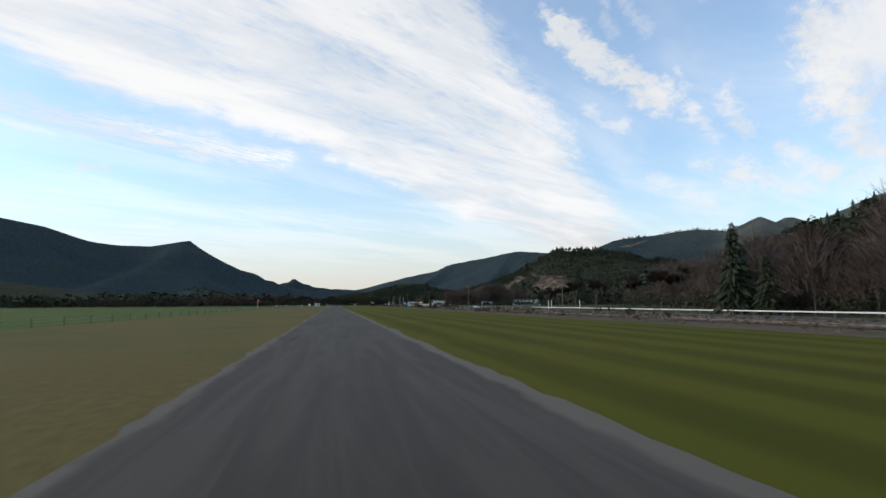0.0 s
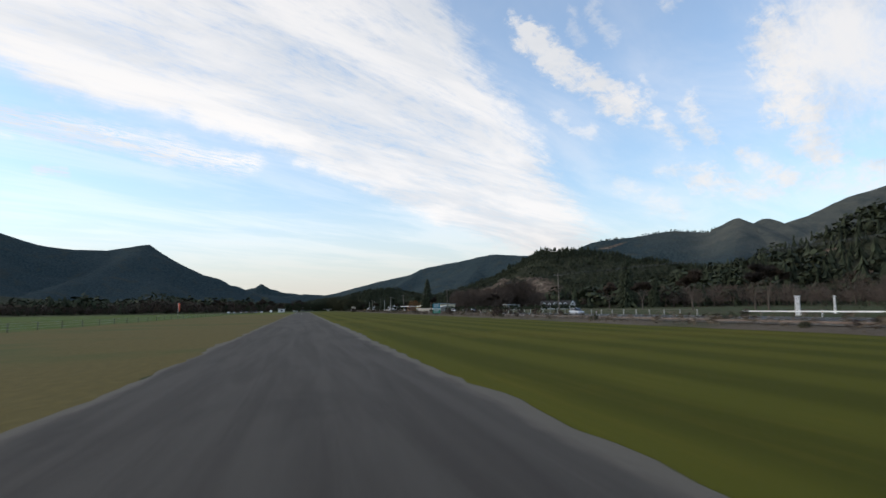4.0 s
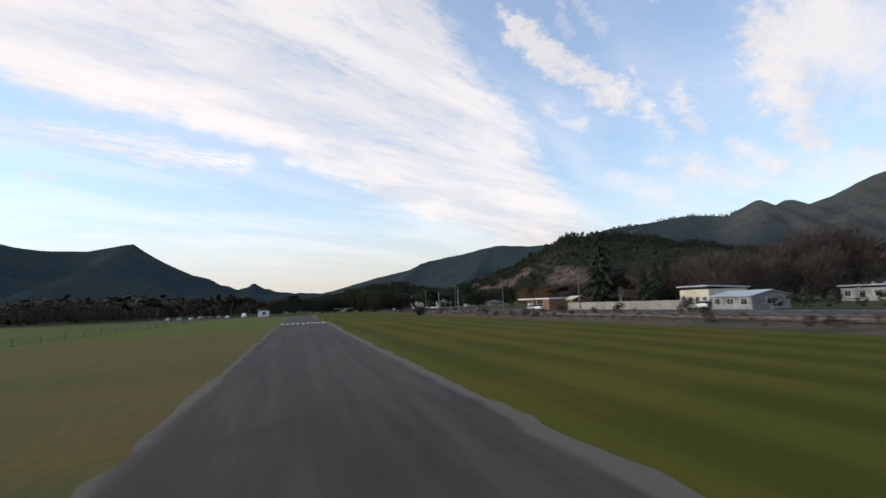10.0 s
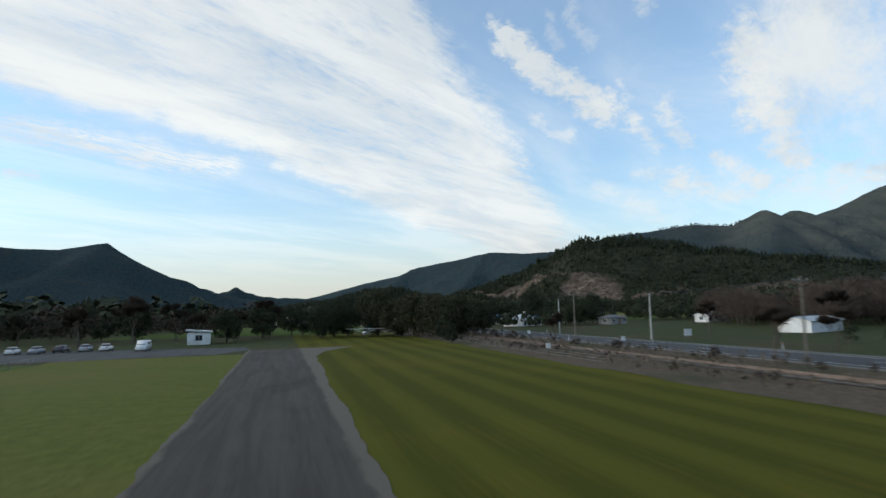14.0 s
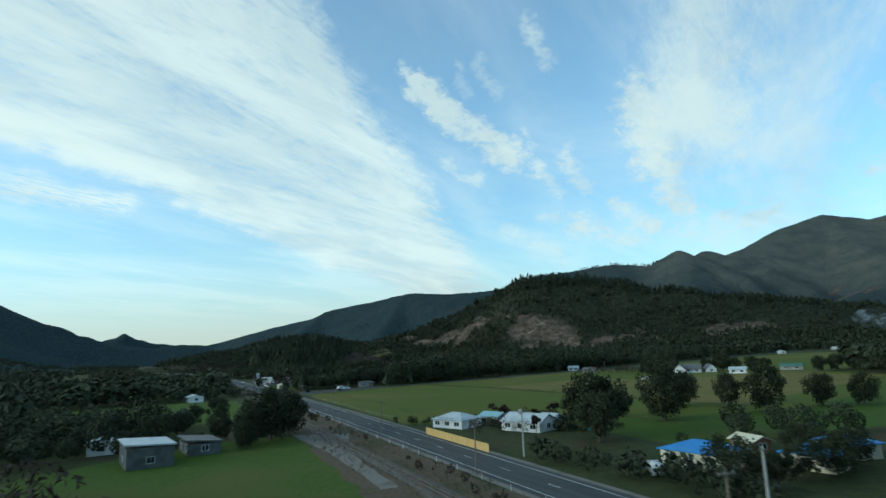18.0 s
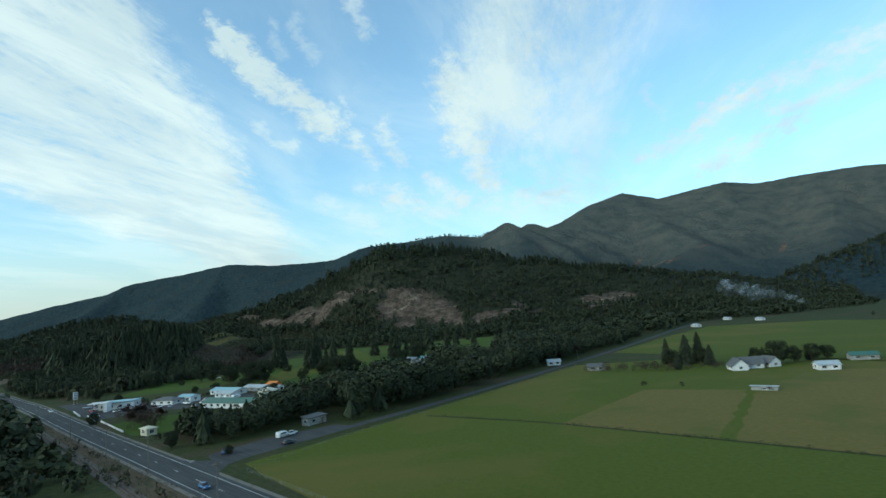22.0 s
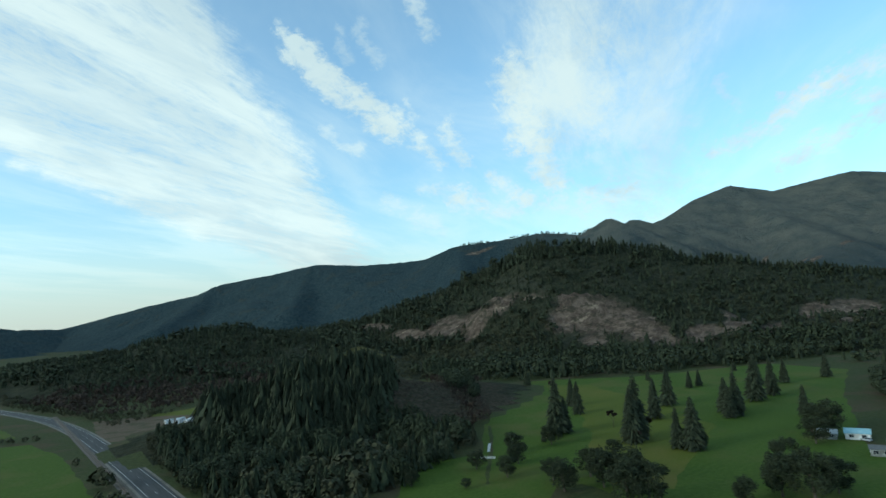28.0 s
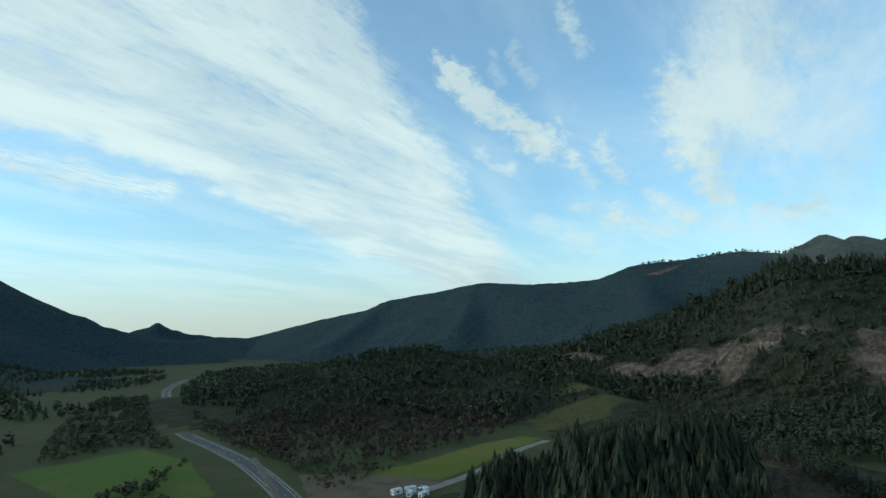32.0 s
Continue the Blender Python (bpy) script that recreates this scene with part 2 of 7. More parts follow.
def striped_grass():
    """Mown turf: bands one mower wide, cut in turn up and down the strip, and dry patches."""
    m = bpy.data.materials.new("mown_turf")
    m.use_nodes = True
    n = Nodes(m.node_tree)
    p = m.node_tree.nodes["Principled BSDF"]
    pos = plan_position(n)
    s = n.add("ShaderNodeSeparateXYZ", pos).outputs
    wob = n.noise(n.xyz(0.0, n.m("MULTIPLY", s[1], 0.04), 0.0), 1.0, 2.0)
    x = n.m("ADD", s[0], n.m("MULTIPLY", wob, 1.2))
    band = n.step(n.m("SINE", n.m("MULTIPLY", x, 2 * math.pi / 4.6)), -0.8, 0.8)
    g = n.noise(pos, 9.0, 5.0, 0.7)
    drawn = n.noise(n.xyz(n.m("MULTIPLY", s[0], 1.5), n.m("MULTIPLY", s[1], 0.06), 0.0), 1.6, 5.0, 0.6)
    base = n.mix(band, (0.055, 0.059, 0.009), (0.083, 0.084, 0.012))
    base = n.mix(n.m("MULTIPLY", n.step(g, 0.3, 0.75), 0.4), base, (0.086, 0.082, 0.018))
    dry = n.step(n.m("ADD", n.noise(pos, 0.035, 5.0, 0.6), n.m("MULTIPLY", drawn, 0.5)), 0.74, 0.92)
    n.put(p.inputs["Base Color"], n.mix(n.m("MULTIPLY", dry, 0.4), base, (0.125, 0.100, 0.016)))
    p.inputs["Roughness"].default_value, p.inputs["Specular IOR Level"].default_value = 1.0, 0.04
    b = n.add("ShaderNodeBump")
    b.inputs["Strength"].default_value, b.inputs["Distance"].default_value = 0.6, 0.06
    n.put(b.inputs["Height"], n.noise(pos, 22.0, 4.0, 0.7))
    n.put(p.inputs["Normal"], b.outputs[0])
    return m


def asphalt(name, dark, light, worn=None):
    """Seal with drawn-out stains; worn: the half width past which it breaks up into gravel."""
    m = bpy.data.materials.new(name)
    m.use_nodes = True
    n = Nodes(m.node_tree)
    p = m.node_tree.nodes["Principled BSDF"]
    pos = plan_position(n)
    s = n.add("ShaderNodeSeparateXYZ", pos).outputs
    g = n.noise(pos, 30.0, 3.0, 0.7)
    drawn = n.noise(n.xyz(n.m("MULTIPLY", s[0], 0.9), n.m("MULTIPLY", s[1], 0.045), 2.0), 1.3, 5.0, 0.62, 0.6)
    blot = n.noise(n.xyz(s[0], n.m("MULTIPLY", s[1], 0.35), 0.0), 0.2, 5.0, 0.6, 0.8)
    col = n.mix(n.step(drawn, 0.35, 0.65), dark, light)
    if worn:
        col = n.mix(n.m("MULTIPLY", n.step(blot, 0.52, 0.74), 0.65), col, tuple(c * 0.5 for c in dark))
        out = n.m("ADD", n.m("ABSOLUTE", n.m("SUBTRACT", s[0], -0.1)), n.m("MULTIPLY", n.m("SUBTRACT", n.noise(n.xyz(s[0], n.m("MULTIPLY", s[1], 0.3), 4.0), 0.7, 5.0, 0.65), 0.5), 1.3))
        stone = n.mix(n.noise(pos, 9.0, 5.0, 0.7), (0.080, 0.070, 0.055), (0.135, 0.118, 0.094))
        col = n.mix(n.step(out, worn - 0.25, worn + 0.2), col, stone)
    col = n.mix(n.m("MULTIPLY", n.step(g, 0.55, 0.8), 0.3), col, tuple(min(1, c * 2.0) for c in light))
    n.put(p.inputs["Base Color"], col)
    p.inputs["Roughness"].default_value, p.inputs["Specular IOR Level"].default_value = 0.9, 0.2
    b = n.add("ShaderNodeBump")
    b.inputs["Strength"].default_value, b.inputs["Distance"].default_value = 0.4, 0.02
    n.put(b.inputs["Height"], g)
    n.put(p.inputs["Normal"], b.outputs[0])
    return m


SCARS = [(494, 1950, 14, 60), (484, 1830, 20, 44), (520, 1786, 30, 34), (548, 1748, 36, 30), (584, 1722, 34, 26), (612, 1692, 20, 16), (516, 1712, 20, 20), (560, 1700, 26, 18), (586, 1604, 26, 20), (618, 1612, 34, 22),
         (616, 1574, 40, 32), (636, 1540, 34, 28), (622, 1506, 26, 28), (612, 1478, 16, 16), (574, 1548, 18, 16), (650, 1452, 24, 18), (690, 1432, 34, 16), (704, 1402, 34, 9), (738, 1456, 30, 9), (890, 1424, 40, 22), (948, 1396, 44, 30), (826, 1358, 46, 10), (760, 1470, 18, 14), 
         (2742, 2009, 70, 14), (2330, 2040, 110, 12), (2420, 2010, 60, 10), (2690, 2329, 60, 12), (3121, 1792, 40, 14), (1750, 3160, 90, 14), (432, 530, 14, 10), (404, 470, 10, 9)]


MEADOWS = [(330, 1715, 60, 30), (395, 1790, 42, 26), (300, 1690, 50, 22), (246, 1454, 22, 9)]
FELLED = [(200, 1388, 60, 52), (256, 1414, 46, 50), (300, 1460, 40, 40), (250, 1700, 70, 26)]


def hill_material():
    """Bush-covered slopes with bare, slipped faces of clay where the trees were felled; distance haze is put into the
    far colours.
    """
    m = bpy.data.materials.new("hill_bush_and_haze")
    m.use_nodes = True
    n = Nodes(m.node_tree)
    p = m.node_tree.nodes["Principled BSDF"]
    pos = plan_position(n)
    s = n.add("ShaderNodeSeparateXYZ", pos).outputs
    a, b, c = n.noise(pos, 0.09, 6.0, 0.68), n.noise(pos, 0.012, 5.0, 0.6, 0.5), n.noise(pos, 0.35, 4.0, 0.65)
    # far slopes: bush green shifted to blue, the haze of distance mixed in
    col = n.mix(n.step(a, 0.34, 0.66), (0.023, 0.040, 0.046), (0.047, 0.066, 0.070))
    # near slopes keep the plain olive of the bush
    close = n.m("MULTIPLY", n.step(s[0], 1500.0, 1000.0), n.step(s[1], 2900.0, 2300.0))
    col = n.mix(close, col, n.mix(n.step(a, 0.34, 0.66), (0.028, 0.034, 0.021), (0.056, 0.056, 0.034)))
    col = n.mix(n.m("MULTIPLY", n.step(b, 0.54, 0.68), 0.45), col, (0.058, 0.058, 0.044))
    # heath of the eastern tops, paled: sunlight and haze are put into the colour
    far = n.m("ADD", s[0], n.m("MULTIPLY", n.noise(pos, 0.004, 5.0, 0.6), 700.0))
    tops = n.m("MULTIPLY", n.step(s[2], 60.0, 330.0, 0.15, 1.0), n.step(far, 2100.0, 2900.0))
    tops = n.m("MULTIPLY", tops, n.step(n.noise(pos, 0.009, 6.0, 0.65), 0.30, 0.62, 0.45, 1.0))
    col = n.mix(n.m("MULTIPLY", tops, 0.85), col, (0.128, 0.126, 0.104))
    col = n.mix(n.m("MULTIPLY", n.step(c, 0.58, 0.70), 0.5), col, (0.012, 0.020, 0.014))
    wx = n.m("ADD", s[0], n.m("MULTIPLY", n.m("SUBTRACT", n.noise(pos, 0.022, 5.0, 0.65), 0.5), 26.0))
    wy = n.m("ADD", s[1], n.m("MULTIPLY", n.m("SUBTRACT", n.noise(n.v("ADD", pos, (500.0, 90.0, 0.0)), 0.022, 5.0, 0.65), 0.5), 26.0))
    tear = n.m("MULTIPLY", n.m("SUBTRACT", n.noise(pos, 0.07, 5.0, 0.7), 0.5), 26.0)
    wx, wy = n.m("ADD", wx, tear), n.m("SUBTRACT", wy, tear)
    bare = 0.0
    for x0, y0, rx, ry in SCARS:
        ux, uy = n.m("DIVIDE", n.m("SUBTRACT", wx, x0), rx), n.m("DIVIDE", n.m("SUBTRACT", wy, y0), ry)
        r = n.m("SQRT", n.m("ADD", n.m("MULTIPLY", ux, ux), n.m("MULTIPLY", uy, uy)))
        bare = n.m("MAXIMUM", bare, n.step(r, 1.25, 0.70))
    felled = 0.0
    for x0, y0, rx, ry in FELLED:
        ux, uy = n.m("DIVIDE", n.m("SUBTRACT", wx, x0), rx), n.m("DIVIDE", n.m("SUBTRACT", wy, y0), ry)
        r = n.m("SQRT", n.m("ADD", n.m("MULTIPLY", ux, ux), n.m("MULTIPLY", uy, uy)))
        felled = n.m("MAXIMUM", felled, n.step(r, 1.1, 0.8))
    col = n.mix(felled, col, n.mix(n.step(c, 0.40, 0.62), (0.046, 0.044, 0.026), (0.086, 0.068, 0.050)))
    rill = n.noise(n.xyz(n.m("MULTIPLY", s[0], 0.4), n.m("MULTIPLY", s[1], 0.4), n.m("MULTIPLY", s[2], 0.08)), 0.25, 6.0, 0.7)
    clay = n.mix(n.step(rill, 0.38, 0.64), (0.092, 0.068, 0.053), (0.190, 0.144, 0.110))
    clay = n.mix(n.step(n.noise(n.xyz(n.m("MULTIPLY", s[0], 0.3), n.m("MULTIPLY", s[1], 1.0), s[2]), 0.05, 5.0, 0.7), 0.60, 0.66), clay, (0.31, 0.24, 0.175))
    clay = n.mix(n.m("MULTIPLY", n.step(a, 0.52, 0.60), 0.75), clay, (0.050, 0.046, 0.030))
    grassy = 0.0
    for x0, y0, rx, ry in MEADOWS:
        ux, uy = n.m("DIVIDE", n.m("SUBTRACT", wx, x0), rx), n.m("DIVIDE", n.m("SUBTRACT", wy, y0), ry)
        r = n.m("SQRT", n.m("ADD", n.m("MULTIPLY", ux, ux), n.m("MULTIPLY", uy, uy)))
        grassy = n.m("MAXIMUM", grassy, n.step(r, 1.05, 0.85))
    col = n.mix(grassy, col, n.mix(a, (0.062, 0.066, 0.024), (0.105, 0.094, 0.040)))
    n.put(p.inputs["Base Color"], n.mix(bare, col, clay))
    p.inputs["Roughness"].default_value, p.inputs["Specular IOR Level"].default_value = 1.0, 0.05
    bp = n.add("ShaderNodeBump")
    bp.inputs["Strength"].default_value, bp.inputs["Distance"].default_value = 0.9, 9.0
    n.put(bp.inputs["Height"], n.m("ADD", n.m("ADD", a, n.m("MULTIPLY", b, 3.2)), n.m("MULTIPLY", c, 0.4)))
    n.put(p.inputs["Normal"], bp.outputs[0])
    return m


M = {}
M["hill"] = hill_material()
M["rough_grass"] = material("rough_grass", (0.031, 0.042, 0.015), (0.056, 0.062, 0.022), 0.95, 0.5, 0.4, (0.066, 0.052, 0.030), 0.03, spec=0.1)
M["turf"] = striped_grass()
M["dry_turf"] = material("dry_turf", (0.084, 0.068, 0.019), (0.124, 0.094, 0.029), 0.95, 2.5, 0.3, (0.070, 0.075, 0.020), 0.06, spec=0.1)
M["paddock"] = material("paddock_grass", (0.068, 0.086, 0.012), (0.094, 0.108, 0.018), 0.95, 0.8, 0.3, (0.118, 0.106, 0.026), 0.012, spec=0.1)
M["lush"] = material("lush_grass", (0.044, 0.074, 0.010), (0.068, 0.100, 0.016), 0.95, 0.6, 0.3, (0.080, 0.090, 0.022), 0.02, spec=0.1)
M["brown_paddock"] = material("browned_paddock", (0.122, 0.106, 0.028), (0.156, 0.122, 0.040), 0.95, 0.6, 0.3, (0.096, 0.102, 0.024), 0.02, spec=0.1)
M["asphalt"] = asphalt("runway_seal", (0.042, 0.036, 0.030), (0.061, 0.054, 0.045), 4.5)
M["road"] = asphalt("road_seal", (0.044, 0.045, 0.046), (0.066, 0.067, 0.068))
M["gravel"] = material("shoulder_gravel", (0.115, 0.102, 0.086), (0.190, 0.172, 0.146), 0.95, 6.0, 0.4, (0.090, 0.080, 0.062), 0.15)
M["ballast"] = material("rail_ballast", (0.060, 0.048, 0.040), (0.110, 0.090, 0.074), 0.95, 4.0, 0.5, (0.085, 0.074, 0.050), 0.08)
M["verge"] = material("dry_verge", (0.078, 0.058, 0.038), (0.128, 0.098, 0.068), 0.95, 1.2, 0.5, (0.055, 0.055, 0.028), 0.07, spec=0.1)
M["paint"] = material("road_paint", (0.46, 0.46, 0.44), (0.62, 0.62, 0.60), 0.7, 3.0, 0.0, (0.32, 0.31, 0.29), 0.9)
M["bark"] = material("bark", (0.060, 0.046, 0.034), (0.115, 0.092, 0.070), 0.9, 3.0, 0.4, vary=0.2)
M["pale_bark"] = material("pale_bark", (0.22, 0.19, 0.16), (0.34, 0.30, 0.26), 0.9, 3.0, 0.3, vary=0.15)
M["needle"] = material("conifer_needles", (0.020, 0.026, 0.015), (0.044, 0.050, 0.027), 0.85, 1.2, 0.0, island=0.35, spec=0.15)
M["leaf"] = material("dark_leaves", (0.019, 0.026, 0.014), (0.043, 0.050, 0.024), 0.85, 0.5, 0.0, island=0.22, spec=0.2)
M["olive_leaf"] = material("olive_leaves", (0.032, 0.034, 0.017), (0.058, 0.056, 0.028), 0.85, 0.5, 0.0, island=0.22, spec=0.2)
M["twig"] = material("bare_twigs", (0.034, 0.025, 0.019), (0.068, 0.051, 0.040), 0.95, 0.7, 0.0, island=0.3, spec=0.1)
M["brown_haze"] = material("brown_winter_twigs", (0.062, 0.046, 0.037), (0.110, 0.084, 0.068), 0.95, 0.4, 0.0, island=0.25, spec=0.1)
M["weed"] = material("dry_weeds", (0.085, 0.066, 0.044), (0.160, 0.126, 0.090), 0.95, 0.8, 0.0, island=0.35, spec=0.1)
M["golden"] = material("golden_leaves", (0.30, 0.24, 0.03), (0.42, 0.34, 0.05), 0.8, 1.0, 0.0, island=0.2, spec=0.2)
M["rust_leaf"] = material("rust_willow", (0.125, 0.068, 0.032), (0.195, 0.110, 0.052), 0.9, 0.8, 0.0, island=0.25, spec=0.1)
M["plume"] = material("pampas_plumes", (0.38, 0.33, 0.25), (0.52, 0.47, 0.38), 0.95, 2.0, 0.0, island=0.2)
M["white_wall"] = material("white_paint", (0.62, 0.61, 0.59), (0.74, 0.73, 0.71), 0.7, 0.8, 0.05, (0.50, 0.48, 0.44), 0.25, vary=0.04)
M["cream_wall"] = material("cream_paint", (0.58, 0.52, 0.36), (0.68, 0.61, 0.44), 0.75, 0.8, 0.05, (0.50, 0.44, 0.30), 0.25, vary=0.04)
M["grey_wall"] = material("weathered_wall", (0.24, 0.23, 0.21), (0.34, 0.33, 0.30), 0.8, 0.8, 0.1, (0.18, 0.17, 0.15), 0.3, vary=0.06)
M["dark_iron"] = material("dark_iron_cladding", (0.060, 0.066, 0.066), (0.095, 0.100, 0.100), 0.6, 0.8, 0.05, (0.045, 0.045, 0.042), 0.3, vary=0.06)
M["block"] = material("pale_blockwork", (0.25, 0.23, 0.195), (0.34, 0.315, 0.27), 0.9, 1.5, 0.1, (0.20, 0.185, 0.155), 0.3, vary=0.08)
M["brown_wall"] = material("brown_boards", (0.16, 0.085, 0.045), (0.24, 0.135, 0.075), 0.8, 1.5, 0.1, vary=0.06)
M["white_roof"] = material("pale_iron_roof", (0.34, 0.37, 0.39), (0.43, 0.46, 0.48), 0.45, 0.6, 0.0, (0.28, 0.30, 0.31), 0.2, vary=0.06)
M["blue_roof"] = material("blue_iron_roof", (0.022, 0.15, 0.42), (0.035, 0.20, 0.52), 0.4, 0.6, 0.0, (0.05, 0.18, 0.40), 0.3, vary=0.05)
M["pale_blue_roof"] = material("faded_blue_roof", (0.20, 0.36, 0.42), (0.30, 0.46, 0.51), 0.5, 0.6, 0.0, (0.22, 0.32, 0.34), 0.3, vary=0.05)
M["green_roof"] = material("green_iron_roof", (0.035, 0.10, 0.075), (0.055, 0.14, 0.105), 0.5, 0.6, 0.0, (0.07, 0.12, 0.09), 0.3, vary=0.05)
M["grey_roof"] = material("grey_tile_roof", (0.075, 0.076, 0.080), (0.115, 0.114, 0.116), 0.7, 2.0, 0.1, (0.14, 0.135, 0.12), 0.3, vary=0.08)
M["dark_roof"] = material("dark_shingle_roof", (0.040, 0.034, 0.030), (0.066, 0.056, 0.050), 0.85, 2.0, 0.1, (0.050, 0.048, 0.040), 0.3, vary=0.05)
M["yellow_roof"] = material("cream_iron_roof", (0.50, 0.46, 0.32), (0.60, 0.56, 0.42), 0.5, 0.6, 0.0, (0.42, 0.39, 0.28), 0.3, vary=0.05)
M["orange"] = material("orange_paint", (0.52, 0.16, 0.03), (0.62, 0.22, 0.05), 0.6, 1.0)
M["red"] = material("red_paint", (0.40, 0.030, 0.022), (0.52, 0.045, 0.030), 0.4, 1.0)
M["sock"] = material("windsock_cloth", (0.62, 0.10, 0.05), (0.75, 0.15, 0.08), 0.9, 3.0)
M["teal"] = material("teal_paint", (0.010, 0.17, 0.22), (0.016, 0.21, 0.27), 0.5, 1.0)
M["sign_green"] = material("green_sign_paint", (0.02, 0.20, 0.11), (0.03, 0.25, 0.14), 0.5, 1.0)
M["timber"] = material("weathered_timber", (0.10, 0.085, 0.066), (0.18, 0.155, 0.125), 0.9, 2.0, 0.2, vary=0.15)
M["fence_gold"] = material("new_pine_boards", (0.46, 0.30, 0.10), (0.58, 0.39, 0.15), 0.8, 3.0, 0.1, vary=0.14)
M["concrete"] = material("pole_concrete", (0.30, 0.29, 0.27), (0.42, 0.41, 0.38), 0.9, 2.0, 0.1, vary=0.1)
M["steel"] = material("galvanised_steel", (0.30, 0.31, 0.32), (0.42, 0.43, 0.44), 0.4, 2.0, 0.0, metal=0.8)
M["rail"] = material("rail_steel", (0.10, 0.065, 0.045), (0.17, 0.12, 0.09), 0.5, 2.0, 0.0, metal=0.5)
M["rubber"] = material("tyre_rubber", (0.015, 0.015, 0.015), (0.025, 0.025, 0.025), 0.8, 5.0)
M["glass"] = material("window_glass", (0.020, 0.024, 0.028), (0.030, 0.034, 0.040), 0.08, 0.5)
M["lamp_glass"] = material("headlamp_glass", (0.70, 0.70, 0.68), (0.80, 0.80, 0.78), 0.15, 2.0)
M["tail_glass"] = material("red_lamp_glass", (0.35, 0.01, 0.01), (0.45, 0.015, 0.015), 0.2, 2.0)
M["water"] = material("pond_water", (0.020, 0.030, 0.030), (0.030, 0.040, 0.038), 0.08, 0.5, 0.05)
for nm, c in (("car_white", (0.72, 0.72, 0.71)), ("car_silver", (0.36, 0.38, 0.40)), ("car_blue", (0.05, 0.11, 0.24)), ("car_dark", (0.035, 0.038, 0.045)), ("car_red", (0.36, 0.03, 0.025))):
    M[nm] = material(nm, tuple(x * 0.94 for x in c), c, 0.25, 0.5, vary=0.03)


# ---------------------------------------------------------------- building helpers
class Mesh:
    """Gathers corners and faces of one part."""

    def __init__(self):
        self.v, self.f = [], []

    def poly(self, pts, faces):
        k = len(self.v)
        self.v += [tuple(p) for p in pts]
        self.f += [tuple(k + i for i in f) for f in faces]
        return self

    def box(self, x0, y0, z0, x1, y1, z1, taper=0.0):
        a = taper
        return self.poly([(x0, y0, z0), (x1, y0, z0), (x1, y1, z0), (x0, y1, z0), (x0 + a, y0 + a, z1), (x1 - a, y0 + a, z1), (x1 - a, y1 - a, z1), (x0 + a, y1 - a, z1)],
                         [(3, 2, 1, 0), (4, 5, 6, 7), (0, 1, 5, 4), (1, 2, 6, 5), (2, 3, 7, 6), (3, 0, 4, 7)])

    def tube(self, p0, p1, r0, r1, n=8, cap=True):
        p0, p1 = Vector(p0), Vector(p1)
        q = (p1 - p0).to_track_quat("Z", "Y").to_matrix()
        ring = [q @ Vector((math.cos(2 * math.pi * i / n), math.sin(2 * math.pi * i / n), 0)) for i in range(n)]
        pts = [p0 + r * r0 for r in ring] + [p1 + r * r1 for r in ring]
        fs = [(i, (i + 1) % n, n + (i + 1) % n, n + i) for i in range(n)]
        if cap:
            fs += [tuple(range(n - 1, -1, -1)), tuple(range(n, 2 * n))]
        return self.poly(pts, fs)

    def loft(self, rings):
        """Rings of equal length, joined one to the next and closed at both ends."""
        n = len(rings[0])
        pts = [p for r in rings for p in r]
        fs = [(k * n + i, k * n + (i + 1) % n, (k + 1) * n + (i + 1) % n, (k + 1) * n + i) for k in range(len(rings) - 1) for i in range(n)]
        fs += [tuple(range(n - 1, -1, -1)), tuple(range((len(rings) - 1) * n, len(rings) * n))]
        return self.poly(pts, fs)

    def data(self, name, mat, smooth=False):
        me = bpy.data.meshes.new(name)
        me.from_pydata(self.v, [], self.f)
        me.materials.append(mat)
        if smooth:
            me.polygons.foreach_set("use_smooth", [True] * len(me.polygons))
        me.update()
        return me


def part(name, mesh, mat, parent=None, label="", smooth=False):
    ob = new(name, mesh.data(name, mat, smooth) if isinstance(mesh, Mesh) else mesh)
    if parent is not None:
        ob.parent = parent
    if label:
        tagged(ob, label)
    return ob


def thing(name, label, category, m=None, group=""):
    ob = new(name)
    ob.empty_display_size = 0.3
    if m is not None:
        ob.matrix_world = m
    return tagged(ob, label, category, group)


def setting(name, mesh, mat, label="", category="", stuff=False):
    ob = part(name, mesh, mat)
    return tagged(ob, label, category, "", "stuff" if stuff else "structure")


def at(x, y, z=0.0, turn=0.0, size=1.0):
    return pose(x, y, z, 0, 0, turn) @ Matrix.Diagonal((size, size, size, 1))


# ---------------------------------------------------------------- the lie of the land
TABLES = {}


def vnoise(x, y, step, seed):
    """Smooth random heights from 0 to 1 over a lattice of that step."""
    tab = TABLES.setdefault(seed, None)
    if tab is None:
        tab = TABLES[seed] = np.random.RandomState(seed).rand(64, 64)
    u, v = x / step, y / step
    i, j = np.floor(u).astype(int), np.floor(v).astype(int)
    a, b = u - i, v - j
    a, b = a * a * (3 - 2 * a), b * b * (3 - 2 * b)
    g = lambda p, q: tab[p % 64, q % 64]
    return (g(i, j) * (1 - a) + g(i + 1, j) * a) * (1 - b) + (g(i, j + 1) * (1 - a) + g(i + 1, j + 1) * a) * b


def folds(x, y, step, seed):
    """Sharp-crested folds, 0 to 1, as water cuts them."""
    t = 0.0
    for k, amp in enumerate((0.6, 0.28, 0.12)):
        t = t + amp * (1 - np.abs(2 * vnoise(x, y, step / 2 ** k, seed + k) - 1))
    return t


